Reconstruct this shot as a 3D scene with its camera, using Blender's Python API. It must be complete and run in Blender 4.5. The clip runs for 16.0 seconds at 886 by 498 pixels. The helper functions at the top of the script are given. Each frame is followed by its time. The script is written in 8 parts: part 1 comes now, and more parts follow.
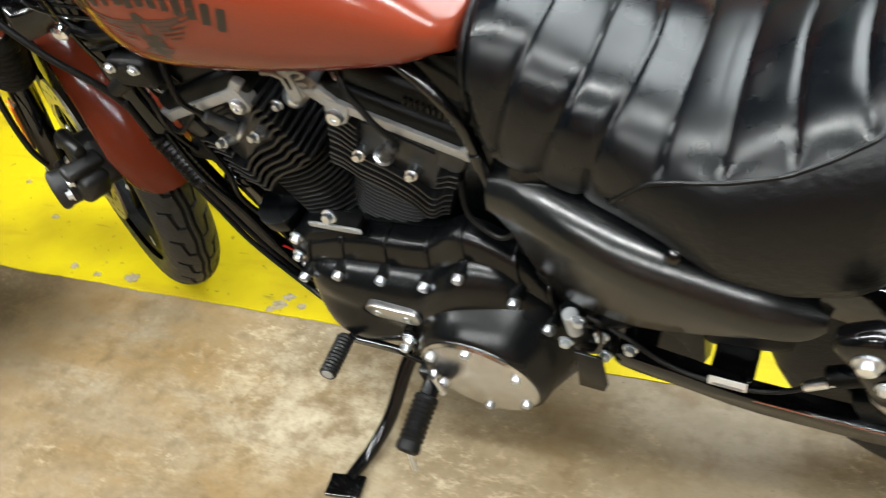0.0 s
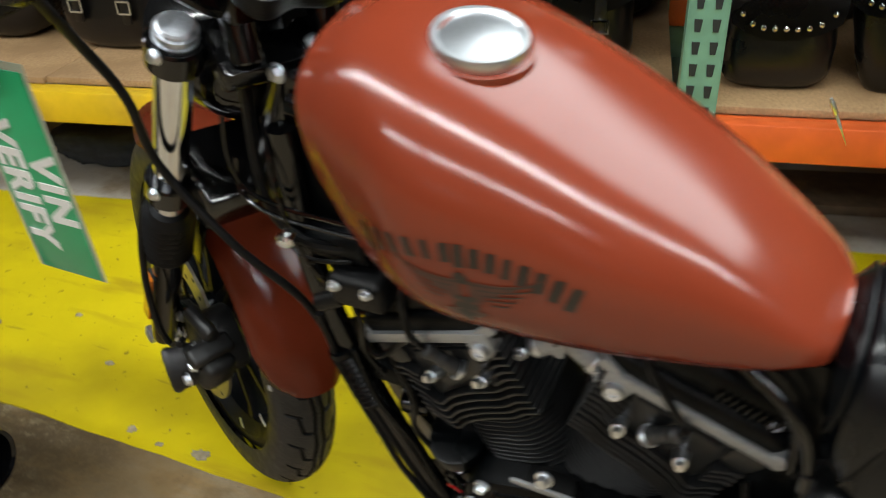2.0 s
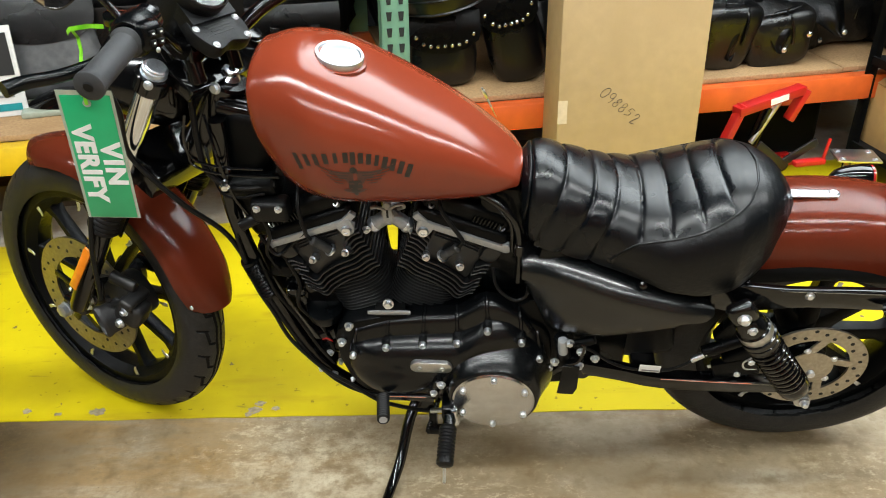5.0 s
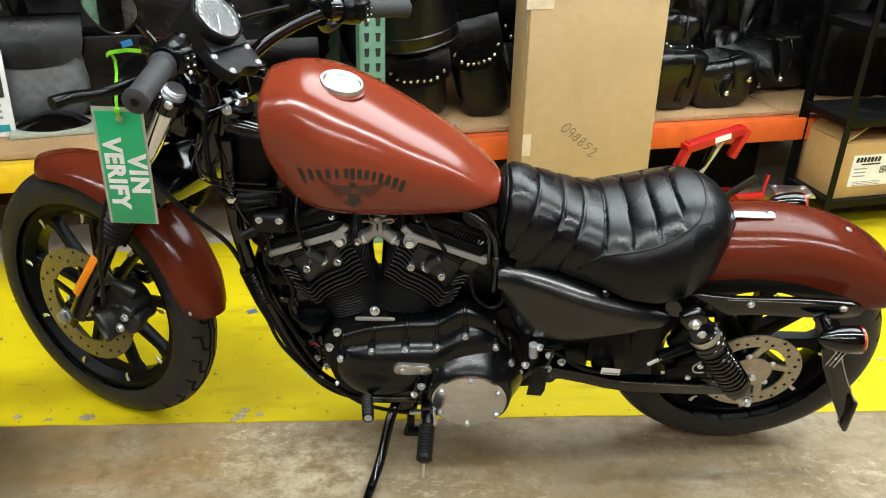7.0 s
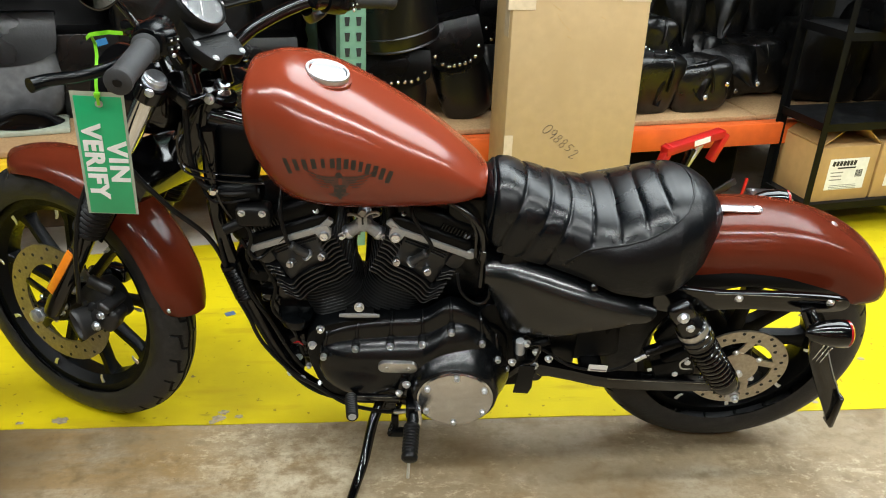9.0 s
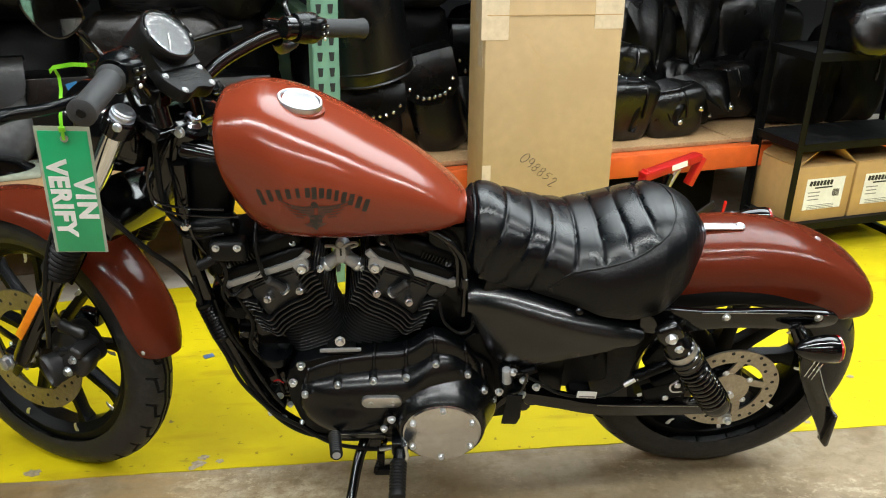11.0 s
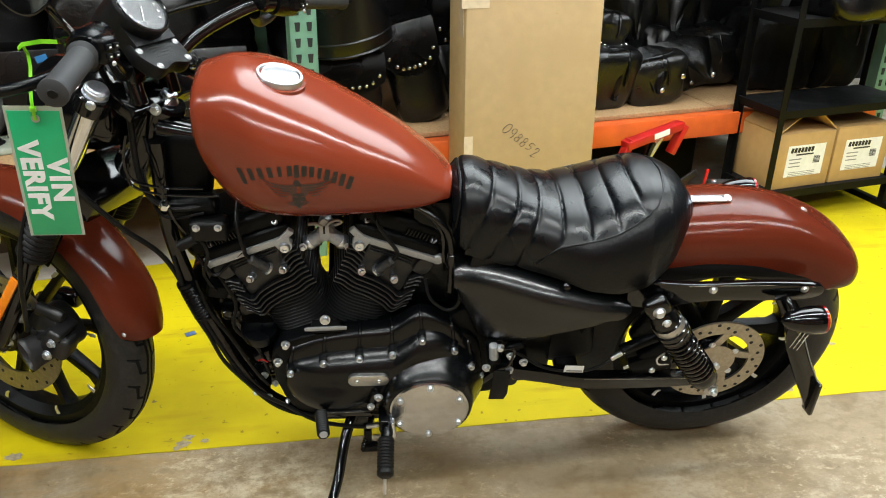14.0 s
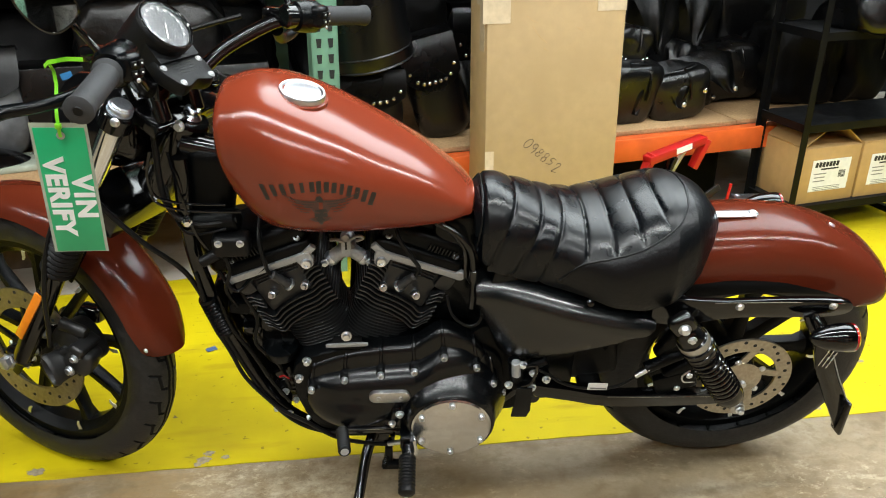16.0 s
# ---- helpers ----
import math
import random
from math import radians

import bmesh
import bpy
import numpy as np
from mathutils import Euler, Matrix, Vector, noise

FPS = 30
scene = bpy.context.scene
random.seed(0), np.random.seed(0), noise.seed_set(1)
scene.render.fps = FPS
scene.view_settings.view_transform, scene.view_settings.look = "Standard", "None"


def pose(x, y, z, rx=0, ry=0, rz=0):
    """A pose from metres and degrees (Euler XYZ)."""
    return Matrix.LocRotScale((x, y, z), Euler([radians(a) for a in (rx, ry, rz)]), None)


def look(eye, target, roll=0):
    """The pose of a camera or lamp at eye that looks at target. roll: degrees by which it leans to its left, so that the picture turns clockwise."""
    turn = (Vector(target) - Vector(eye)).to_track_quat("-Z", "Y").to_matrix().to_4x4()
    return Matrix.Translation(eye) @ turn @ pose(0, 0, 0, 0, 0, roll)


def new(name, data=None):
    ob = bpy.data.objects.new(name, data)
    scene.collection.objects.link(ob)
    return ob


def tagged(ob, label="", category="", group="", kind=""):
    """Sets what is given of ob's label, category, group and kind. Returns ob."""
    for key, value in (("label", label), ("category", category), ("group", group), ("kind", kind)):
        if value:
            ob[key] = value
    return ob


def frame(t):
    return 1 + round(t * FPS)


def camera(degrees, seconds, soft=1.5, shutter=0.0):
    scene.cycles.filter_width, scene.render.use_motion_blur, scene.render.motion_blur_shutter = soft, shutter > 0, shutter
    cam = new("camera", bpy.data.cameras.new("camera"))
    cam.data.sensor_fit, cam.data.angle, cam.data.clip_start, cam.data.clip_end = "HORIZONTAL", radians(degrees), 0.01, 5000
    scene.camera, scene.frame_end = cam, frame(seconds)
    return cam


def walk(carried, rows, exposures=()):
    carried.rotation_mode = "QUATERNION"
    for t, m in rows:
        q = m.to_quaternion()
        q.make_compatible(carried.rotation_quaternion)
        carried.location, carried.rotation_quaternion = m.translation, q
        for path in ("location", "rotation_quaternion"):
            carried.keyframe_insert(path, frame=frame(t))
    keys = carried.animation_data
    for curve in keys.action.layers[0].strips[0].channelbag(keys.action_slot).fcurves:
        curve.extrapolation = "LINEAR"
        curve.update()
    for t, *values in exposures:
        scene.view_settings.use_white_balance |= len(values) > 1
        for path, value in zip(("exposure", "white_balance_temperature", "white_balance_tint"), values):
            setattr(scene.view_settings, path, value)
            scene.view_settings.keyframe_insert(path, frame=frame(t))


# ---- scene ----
cam = camera(56.9, 16.0, 1.05, 0.5)
PATH = [
    (0, (0.3941, -0.7891, 1.0754), (-0.3043, 0.4838, -0.1351), -13.0),
    (0.3, (0.3279, -0.8193, 1.0726), (-0.3648, 0.4857, -0.1068), -14.0),
    (0.5, (0.3071, -0.8231, 1.0537), (-0.3874, 0.4876, -0.1172), -14.0),
    (0.6, (0.2967, -0.8278, 1.0556), (-0.3950, 0.4914, -0.1068), -13.6),
    (1, (0.2873, -0.8354, 1.1198), (-0.4063, 0.5235, 0.0038), -10.4),
    (1.5, (0.1786, -0.7248, 1.1567), (-0.5122, 0.7163, 0.1465), -3.4),
    (1.8, (0.0945, -0.6880, 1.1520), (-0.5831, 0.7673, 0.1550), -1.6),
    (2, (0.0123, -0.7144, 1.1501), (-0.6284, 0.7598, 0.1559), -2.5),
    (2.1, (-0.0463, -0.7267, 1.1510), (-0.6218, 0.7569, 0.1323), -2.8),
    (2.4, (-0.1871, -0.8297, 1.1548), (-0.5415, 0.6804, 0.0756), -2.0),
    (2.5, (-0.2041, -0.8647, 1.1463), (-0.4886, 0.6539, 0.0576), -1.6),
    (2.7, (-0.2098, -0.9110, 1.1406), (-0.3931, 0.6133, 0.0387), -1.3),
    (3, (-0.1597, -0.9715, 1.1406), (-0.2835, 0.5453, 0.0198), -2.0),
    (3.2, (-0.1389, -1.0178, 1.1340), (-0.2221, 0.5112, 0.0255), -2.2),
    (3.5, (-0.1332, -1.1028, 1.1765), (-0.1975, 0.4819, 0.1503), -3.1),
    (4, (-0.1002, -1.2446, 1.2701), (-0.0690, 0.3752, 0.2967), -1.3),
    (4.2, (-0.0879, -1.3013, 1.2994), (-0.0416, 0.3241, 0.3364), -1.0),
    (6.3, (-0.1285, -1.5337, 1.3551), (-0.0198, 0.1314, 0.4678), 1.1),
    (6.5, (-0.1417, -1.5555, 1.3617), (0.0104, 0.1143, 0.4886), 1.6),
    (7, (-0.1673, -1.6046, 1.3655), (0.0085, 0.0709, 0.5094), 2.0),
    (7.5, (-0.1824, -1.6216, 1.3561), (0.0331, 0.0529, 0.5065), 2.6),
    (8, (-0.1824, -1.6112, 1.3457), (0.0435, 0.0680, 0.5094), 2.7),
    (8.5, (-0.1918, -1.6027, 1.3324), (0.0406, 0.0765, 0.4971), 2.9),
    (11, (-0.1852, -1.5753, 1.2843), (0.0964, 0.1399, 0.5415), 1.3),
    (11.5, (-0.1843, -1.5678, 1.2871), (0.1106, 0.1474, 0.5500), 0.9),
    (12, (-0.1862, -1.5517, 1.2880), (0.1143, 0.1616, 0.5472), 0.9),
    (12.5, (-0.1881, -1.5441, 1.2928), (0.1162, 0.1446, 0.4999), 0.6),
    (13, (-0.1890, -1.5451, 1.2909), (0.1229, 0.1295, 0.4716), 0.8),
    (13.5, (-0.1909, -1.5441, 1.2890), (0.1295, 0.1295, 0.4716), 0.9),
    (14, (-0.1928, -1.5451, 1.2909), (0.1323, 0.1314, 0.4801), 1.2),
    (14.5, (-0.1956, -1.5507, 1.2956), (0.1361, 0.1266, 0.4895), 1.2),
    (15, (-0.1909, -1.5394, 1.2928), (0.1295, 0.1493, 0.5084), 0.9),
    (15.5, (-0.1937, -1.5271, 1.2899), (0.1068, 0.1663, 0.5075), 0.7),
    (16, (-0.1975, -1.5337, 1.2890), (0.0869, 0.1635, 0.5084), 0.6),
]
walk(cam, [(t, look(eye, target, roll)) for t, eye, target, roll in PATH], [(0.0, 0.20), (0.5, 0.06), (1.0, -0.10), (1.5, -0.30), (2.0, -0.58), (2.5, -0.36), (3.0, -0.22), (3.5, -0.22), (4.2, -0.16), (6.5, -0.24), (8.0, -0.27), (11.0, -0.31), (16.0, -0.27)])

# ---- world and lights ----
world = bpy.data.worlds.new("world")
scene.world = world
world.use_nodes = True
world.node_tree.nodes["Background"].inputs[0].default_value = (0.80, 0.88, 1.0, 1)
world.node_tree.nodes["Background"].inputs[1].default_value = 0.02
scene.view_settings.exposure = 0.0

TUBE_POWER = 86.0
# row (y) and place (x) of each ceiling lamp: twin-tube strips over the aisle, flat panels over the rack
TUBES = [(-1.0, -4.15), (-1.0, -1.60), (-1.0, 0.95), (-1.0, 3.50), (-3.1, -1.60), (-3.1, 0.95)]
PANEL_POWER = 21.0
PANELS = [(y, x) for y in (0.62, 1.52) for x in (0.45, 1.78, 3.11)]


# ---- materials ----
def material(name, color, rough=0.5, metal=0.0, vary=0.12, grain=60.0, bump=0.0, bump_scale=200.0, coat=0.0, blotch=None, blotch_scale=3.0, blotch_at=0.5, rough_vary=0.1, spec=0.5, bump_depth=0.002):
    """Principled surface with fine grain, large blotches, uneven gloss and relief, all in metres."""
    m = bpy.data.materials.new(name)
    m.use_nodes = True
    t = m.node_tree
    p = t.nodes["Principled BSDF"]
    p.inputs["Metallic"].default_value = metal
    p.inputs["Coat Weight"].default_value = coat
    p.inputs["Coat Roughness"].default_value = 0.12
    p.inputs["Specular IOR Level"].default_value = spec
    co = t.nodes.new("ShaderNodeTexCoord")

    def noise_node(scale, detail=4.0):
        n = t.nodes.new("ShaderNodeTexNoise")
        n.inputs["Scale"].default_value = scale
        n.inputs["Detail"].default_value = detail
        t.links.new(co.outputs["Object"], n.inputs["Vector"])
        return n

    def ramp(src, a, b, lo, hi):
        r = t.nodes.new("ShaderNodeMapRange")
        r.inputs["From Min"].default_value, r.inputs["From Max"].default_value = a, b
        r.inputs["To Min"].default_value, r.inputs["To Max"].default_value = lo, hi
        t.links.new(src, r.inputs["Value"])
        return r.outputs["Result"]

    fine = noise_node(grain)
    mix = t.nodes.new("ShaderNodeMix")
    mix.data_type = "RGBA"
    mix.inputs["A"].default_value = (*[c * (1 - vary) for c in color], 1)
    mix.inputs["B"].default_value = (*[min(1.0, c * (1 + vary)) for c in color], 1)
    t.links.new(ramp(fine.outputs["Fac"], 0.3, 0.7, 0, 1), mix.inputs["Factor"])
    out = mix.outputs["Result"]
    big = noise_node(blotch_scale, 6.0)
    if blotch:
        m2 = t.nodes.new("ShaderNodeMix")
        m2.data_type = "RGBA"
        t.links.new(out, m2.inputs["A"])
        m2.inputs["B"].default_value = (*blotch, 1)
        t.links.new(ramp(big.outputs["Fac"], blotch_at, blotch_at + 0.16, 0, 0.85), m2.inputs["Factor"])
        out = m2.outputs["Result"]
    t.links.new(out, p.inputs["Base Color"])
    t.links.new(ramp(big.outputs["Fac"], 0.3, 0.7, max(0.02, rough - rough_vary), min(1.0, rough + rough_vary)), p.inputs["Roughness"])
    if bump:
        bn = noise_node(bump_scale, 5.0)
        b = t.nodes.new("ShaderNodeBump")
        b.inputs["Strength"].default_value = min(1.0, bump)
        b.inputs["Distance"].default_value = bump_depth
        t.links.new(bn.outputs["Fac"], b.inputs["Height"])
        t.links.new(b.outputs["Normal"], p.inputs["Normal"])
    return m


def glow(name, color, strength):
    m = bpy.data.materials.new(name)
    m.use_nodes = True
    p = m.node_tree.nodes["Principled BSDF"]
    p.inputs["Base Color"].default_value = (*color, 1)
    p.inputs["Emission Color"].default_value = (*color, 1)
    p.inputs["Emission Strength"].default_value = strength
    return m


def floor_paint_material():
    """Yellow floor enamel, scuffed, dirty, worn through to concrete in chips."""
    m = material("yellow_floor_paint", (0.525, 0.420, 0.0062), 0.42, vary=0.05, grain=9, bump=0.25, bump_scale=35, rough_vary=0.06, blotch=(0.35, 0.268, 0.009), blotch_scale=1.7, blotch_at=0.5, spec=0.2)
    t = m.node_tree
    p = t.nodes["Principled BSDF"]
    under = p.inputs["Base Color"].links[0].from_socket
    co = t.nodes.new("ShaderNodeTexCoord")
    chips = t.nodes.new("ShaderNodeTexNoise")
    chips.inputs["Scale"].default_value = 14.0
    chips.inputs["Detail"].default_value = 5.0
    t.links.new(co.outputs["Object"], chips.inputs["Vector"])
    edge = t.nodes.new("ShaderNodeMapRange")
    edge.inputs["From Min"].default_value, edge.inputs["From Max"].default_value = 0.735, 0.745
    t.links.new(chips.outputs["Fac"], edge.inputs["Value"])
    mix = t.nodes.new("ShaderNodeMix")
    mix.data_type = "RGBA"
    mix.inputs["B"].default_value = (0.16, 0.12, 0.075, 1)
    t.links.new(under, mix.inputs["A"])
    t.links.new(edge.outputs["Result"], mix.inputs["Factor"])
    under = mix.outputs["Result"]
    for scale, stretch, lo, hi, color, most in ((5.0, (0.6, 3.0, 1), 0.56, 0.72, (0.33, 0.225, 0.012), 0.70), (48.0, (1, 1, 1), 0.665, 0.70, (0.16, 0.12, 0.02), 0.7), (20.0, (0.4, 3.0, 1), 0.67, 0.72, (0.20, 0.15, 0.03), 0.6)):
        mp = t.nodes.new("ShaderNodeMapping")
        mp.inputs["Scale"].default_value = stretch
        t.links.new(co.outputs["Object"], mp.inputs["Vector"])
        n = t.nodes.new("ShaderNodeTexNoise")
        n.inputs["Scale"].default_value, n.inputs["Detail"].default_value = scale, 6.0
        t.links.new(mp.outputs["Vector"], n.inputs["Vector"])
        r = t.nodes.new("ShaderNodeMapRange")
        r.inputs["From Min"].default_value, r.inputs["From Max"].default_value, r.inputs["To Max"].default_value = lo, hi, most
        t.links.new(n.outputs["Fac"], r.inputs["Value"])
        mx = t.nodes.new("ShaderNodeMix")
        mx.data_type = "RGBA"
        mx.inputs["B"].default_value = (*color, 1)
        t.links.new(under, mx.inputs["A"])
        t.links.new(r.outputs["Result"], mx.inputs["Factor"])
        under = mx.outputs["Result"]
    t.links.new(under, p.inputs["Base Color"])
    return m


def concrete_material():
    """Old sealed concrete: broad brown stains, darker patches at set places, pale traffic wear, gouged flecks in
    patches, dark specks.
    """
    m = material("stained_concrete", (0.240, 0.184, 0.112), 0.46, vary=0.10, grain=22, bump=0.25, bump_scale=45, rough_vary=0.15, spec=0.42)
    t = m.node_tree
    p = t.nodes["Principled BSDF"]
    under = p.inputs["Base Color"].links[0].from_socket
    co = t.nodes.new("ShaderNodeTexCoord")

    def field(scale, lo, hi, most, stretch=(1, 1, 1), detail=7.0, rough=0.6, seed=0.0):
        mp = t.nodes.new("ShaderNodeMapping")
        mp.inputs["Scale"].default_value = stretch
        mp.inputs["Location"].default_value = (seed, seed * 0.7, 0)
        t.links.new(co.outputs["Object"], mp.inputs["Vector"])
        n = t.nodes.new("ShaderNodeTexNoise")
        n.inputs["Scale"].default_value, n.inputs["Detail"].default_value, n.inputs["Roughness"].default_value = scale, detail, rough
        t.links.new(mp.outputs["Vector"], n.inputs["Vector"])
        r = t.nodes.new("ShaderNodeMapRange")
        for key, value in (("From Min", lo), ("From Max", hi), ("To Max", most)):
            r.inputs[key].default_value = value
        t.links.new(n.outputs["Fac"], r.inputs["Value"])
        return r.outputs["Result"]

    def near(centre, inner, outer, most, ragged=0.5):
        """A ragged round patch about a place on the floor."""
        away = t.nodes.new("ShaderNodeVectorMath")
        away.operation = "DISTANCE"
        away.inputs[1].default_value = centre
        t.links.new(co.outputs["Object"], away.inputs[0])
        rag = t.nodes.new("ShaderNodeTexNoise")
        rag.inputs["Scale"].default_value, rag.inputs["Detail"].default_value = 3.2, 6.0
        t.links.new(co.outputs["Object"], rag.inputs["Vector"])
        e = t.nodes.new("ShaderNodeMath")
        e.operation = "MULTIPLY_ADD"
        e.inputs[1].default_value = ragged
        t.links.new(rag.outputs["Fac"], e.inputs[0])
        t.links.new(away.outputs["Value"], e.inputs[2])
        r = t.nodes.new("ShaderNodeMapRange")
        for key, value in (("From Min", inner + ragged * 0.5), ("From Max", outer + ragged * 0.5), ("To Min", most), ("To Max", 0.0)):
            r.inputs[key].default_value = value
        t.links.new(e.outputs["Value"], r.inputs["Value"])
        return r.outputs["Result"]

    def times(a, b):
        n = t.nodes.new("ShaderNodeMath")
        n.operation = "MULTIPLY"
        t.links.new(a, n.inputs[0])
        t.links.new(b, n.inputs[1])
        return n.outputs["Value"]

    def lay(factor, color):
        nonlocal under
        n = t.nodes.new("ShaderNodeMix")
        n.data_type = "RGBA"
        n.inputs["B"].default_value = (*color, 1)
        t.links.new(under, n.inputs["A"])
        t.links.new(factor, n.inputs["Factor"])
        under = n.outputs["Result"]

    lay(field(1.5, 0.46, 0.64, 0.55, seed=3.0), (0.160, 0.118, 0.064))
    lay(field(3.4, 0.50, 0.66, 0.70, (1.0, 1.5, 1), seed=8.0), (0.340, 0.290, 0.208))
    lay(field(6.5, 0.52, 0.66, 0.65, seed=1.3), (0.150, 0.098, 0.042))
    lay(times(near((-0.80, 0.02, 0), 0.10, 0.40, 1.0), field(7.0, 0.42, 0.56, 0.85, (0.5, 1.8, 1), 10.0, 0.7, seed=7.0)), (0.235, 0.145, 0.052))
    lay(times(near((-0.50, -0.26, 0), 0.10, 0.45, 1.0), field(6.0, 0.46, 0.60, 0.80, (0.6, 1.6, 1), 10.0, 0.7, seed=9.0)), (0.225, 0.140, 0.052))
    lay(times(near((-0.27, -0.06, 0), 0.04, 0.26, 1.0), field(13.0, 0.40, 0.56, 0.75, (1, 1, 1), 10.0, 0.7, seed=12.0)), (0.50, 0.435, 0.315))
    # two darker ragged patches: left end of the bay, below the bike
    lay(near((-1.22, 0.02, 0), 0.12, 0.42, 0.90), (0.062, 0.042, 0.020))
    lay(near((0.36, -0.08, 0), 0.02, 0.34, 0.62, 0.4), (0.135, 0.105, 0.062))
    lay(field(22.0, 0.52, 0.68, 0.65, detail=9.0, seed=5.0), (0.125, 0.082, 0.036))
    # gouges: small pale flecks that crowd in patches
    patch = field(2.3, 0.46, 0.60, 1.0, seed=2.0)
    lay(times(field(34.0, 0.52, 0.64, 0.80, (1.0, 1.4, 1), 12.0, 0.80), patch), (0.50, 0.420, 0.285))
    lay(field(70.0, 0.48, 0.66, 0.60, (1, 1, 1), 12.0, 0.8, seed=4.0), (0.165, 0.120, 0.066))
    lay(times(field(12.0, 0.54, 0.66, 0.65, (0.7, 1.5, 1), 10.0, 0.75, seed=6.0), patch), (0.47, 0.400, 0.275))
    lay(field(9.0, 0.51, 0.66, 0.75, (0.6, 1.5, 1), 11.0, 0.75, seed=11.0), (0.150, 0.098, 0.042))
    lay(field(85.0, 0.66, 0.70, 0.55), (0.060, 0.042, 0.022))
    # greyer concrete under the rack, lightened further to offset the deck's shade
    axes = t.nodes.new("ShaderNodeVectorMath")
    axes.operation = "DOT_PRODUCT"
    axes.inputs[1].default_value = (-0.176, 1.0, 0.0)
    t.links.new(co.outputs["Object"], axes.inputs[0])
    strip = t.nodes.new("ShaderNodeMapRange")
    for key, value in (("From Min", 1.06), ("From Max", 1.12), ("To Max", 0.80)):
        strip.inputs[key].default_value = value
    t.links.new(axes.outputs["Value"], strip.inputs["Value"])
    lay(times(strip.outputs["Result"], field(5.0, 0.30, 0.55, 1.0, seed=15.0)), (0.44, 0.415, 0.37))
    t.links.new(under, p.inputs["Base Color"])
    return m


CONCRETE = concrete_material()
YELLOW_FLOOR = floor_paint_material()
WORN_CONCRETE = material("worn_concrete_chip", (0.27, 0.22, 0.14), 0.6, vary=0.3, grain=90)
# near-black colour puts the dark depth behind the rack into the wall
WALL_DARK = material("dusty_dark_wall", (0.0025, 0.0025, 0.0028), 0.8, spec=0.2, vary=0.2, grain=8, blotch=(0.015, 0.015, 0.015))
PALE_WALL = material("dark_painted_wall", (0.03, 0.03, 0.03), 0.75, vary=0.06, grain=5, bump=0.2, bump_scale=40)
CEILING_PAINT = material("dark_ceiling", (0.025, 0.025, 0.025), 0.8, vary=0.05, grain=4)
RED_PAINT = material("rust_red_satin_paint", (0.166, 0.0275, 0.0115), 0.17, vary=0.03, grain=500, coat=0.0, rough_vary=0.02, spec=0.44)
BLACK_GLOSS = material("gloss_black_enamel", (0.0015, 0.0015, 0.0017), 0.12, vary=0.1, grain=80, coat=0.2, spec=0.4, rough_vary=0.05)
BLACK_SATIN = material("satin_black_paint", (0.0010, 0.0015, 0.0019), 0.25, spec=0.22, vary=0.15, grain=300, bump=0.08, bump_scale=900, rough_vary=0.06)
COVER_BLACK = material("satin_black_engine_cover", (0.0016, 0.0019, 0.0023), 0.27, spec=0.36, vary=0.12, grain=300, bump=0.015, bump_scale=500, rough_vary=0.03)
SIDE_BLACK = material("satin_black_side_cover", (0.0022, 0.0027, 0.0030), 0.25, spec=0.62, vary=0.12, grain=300, bump=0.03, bump_scale=900, rough_vary=0.04)
BLACK_WRINKLE = material("wrinkle_black_paint", (0.0010, 0.0014, 0.0018), 0.34, spec=0.13, vary=0.2, grain=400, bump=0.35, bump_scale=700)
BLACK_PLASTIC = material("grained_black_plastic", (0.0028, 0.0030, 0.0034), 0.42, spec=0.22, vary=0.15, grain=300, bump=0.3, bump_scale=900)
RUBBER = material("black_hose_rubber", (0.0032, 0.0034, 0.0037), 0.40, spec=0.22, vary=0.2, grain=200, bump=0.2, bump_scale=500)
FIN_BLACK = material("powder_coated_fin", (0.0085, 0.0090, 0.0098), 0.36, spec=0.45, vary=0.15, grain=300)
TYRE_RUBBER = material("tyre_rubber", (0.0105, 0.0106, 0.0108), 0.48, spec=0.34, vary=0.4, grain=70, bump=0.5, bump_scale=260, blotch=(0.021, 0.020, 0.0185), blotch_scale=70)
# flat near-black that puts the shade of recesses into the colour
SHADE_BLACK = material("shaded_tread_rubber", (0.0012, 0.0012, 0.0012), 0.7, spec=0.2)
CAST_GREY = material("dusty_black_casting", (0.0055, 0.0055, 0.0057), 0.42, vary=0.3, grain=90, bump=0.4, bump_scale=300)
GRIP_RUBBER = material("grey_black_rubber", (0.021, 0.022, 0.024), 0.7, vary=0.15, grain=200, bump=0.3, bump_scale=600)
LEATHER = material("black_seat_vinyl", (0.0012, 0.0018, 0.0027), 0.29, spec=0.32, vary=0.15, grain=150, bump=0.035, bump_scale=110, rough_vary=0.10, blotch_scale=16)
LEATHER_GRAIN = material("wrinkled_black_vinyl", (0.0010, 0.0015, 0.0022), 0.33, spec=0.27, vary=0.15, grain=120, bump=0.5, bump_scale=110, rough_vary=0.06)
BAG_LEATHER = material("black_bag_leather", (0.0016, 0.0016, 0.0018), 0.34, spec=0.5, vary=0.3, grain=70, bump=0.55, bump_scale=38, bump_depth=0.006, blotch=(0.003, 0.003, 0.003), blotch_scale=6)
BAG_SMOOTH = material("smooth_black_bag_leather", (0.0018, 0.0018, 0.002), 0.30, spec=0.5, vary=0.3, grain=70, bump=0.25, bump_scale=130, rough_vary=0.08)
# grey base colour stands for lamp sheen on black leather
BAG_SHEEN = material("dusty_grey_bag_leather", (0.085, 0.088, 0.092), 0.42, vary=0.25, grain=40, bump=0.2, bump_scale=90, blotch=(0.03, 0.03, 0.032), blotch_scale=7)
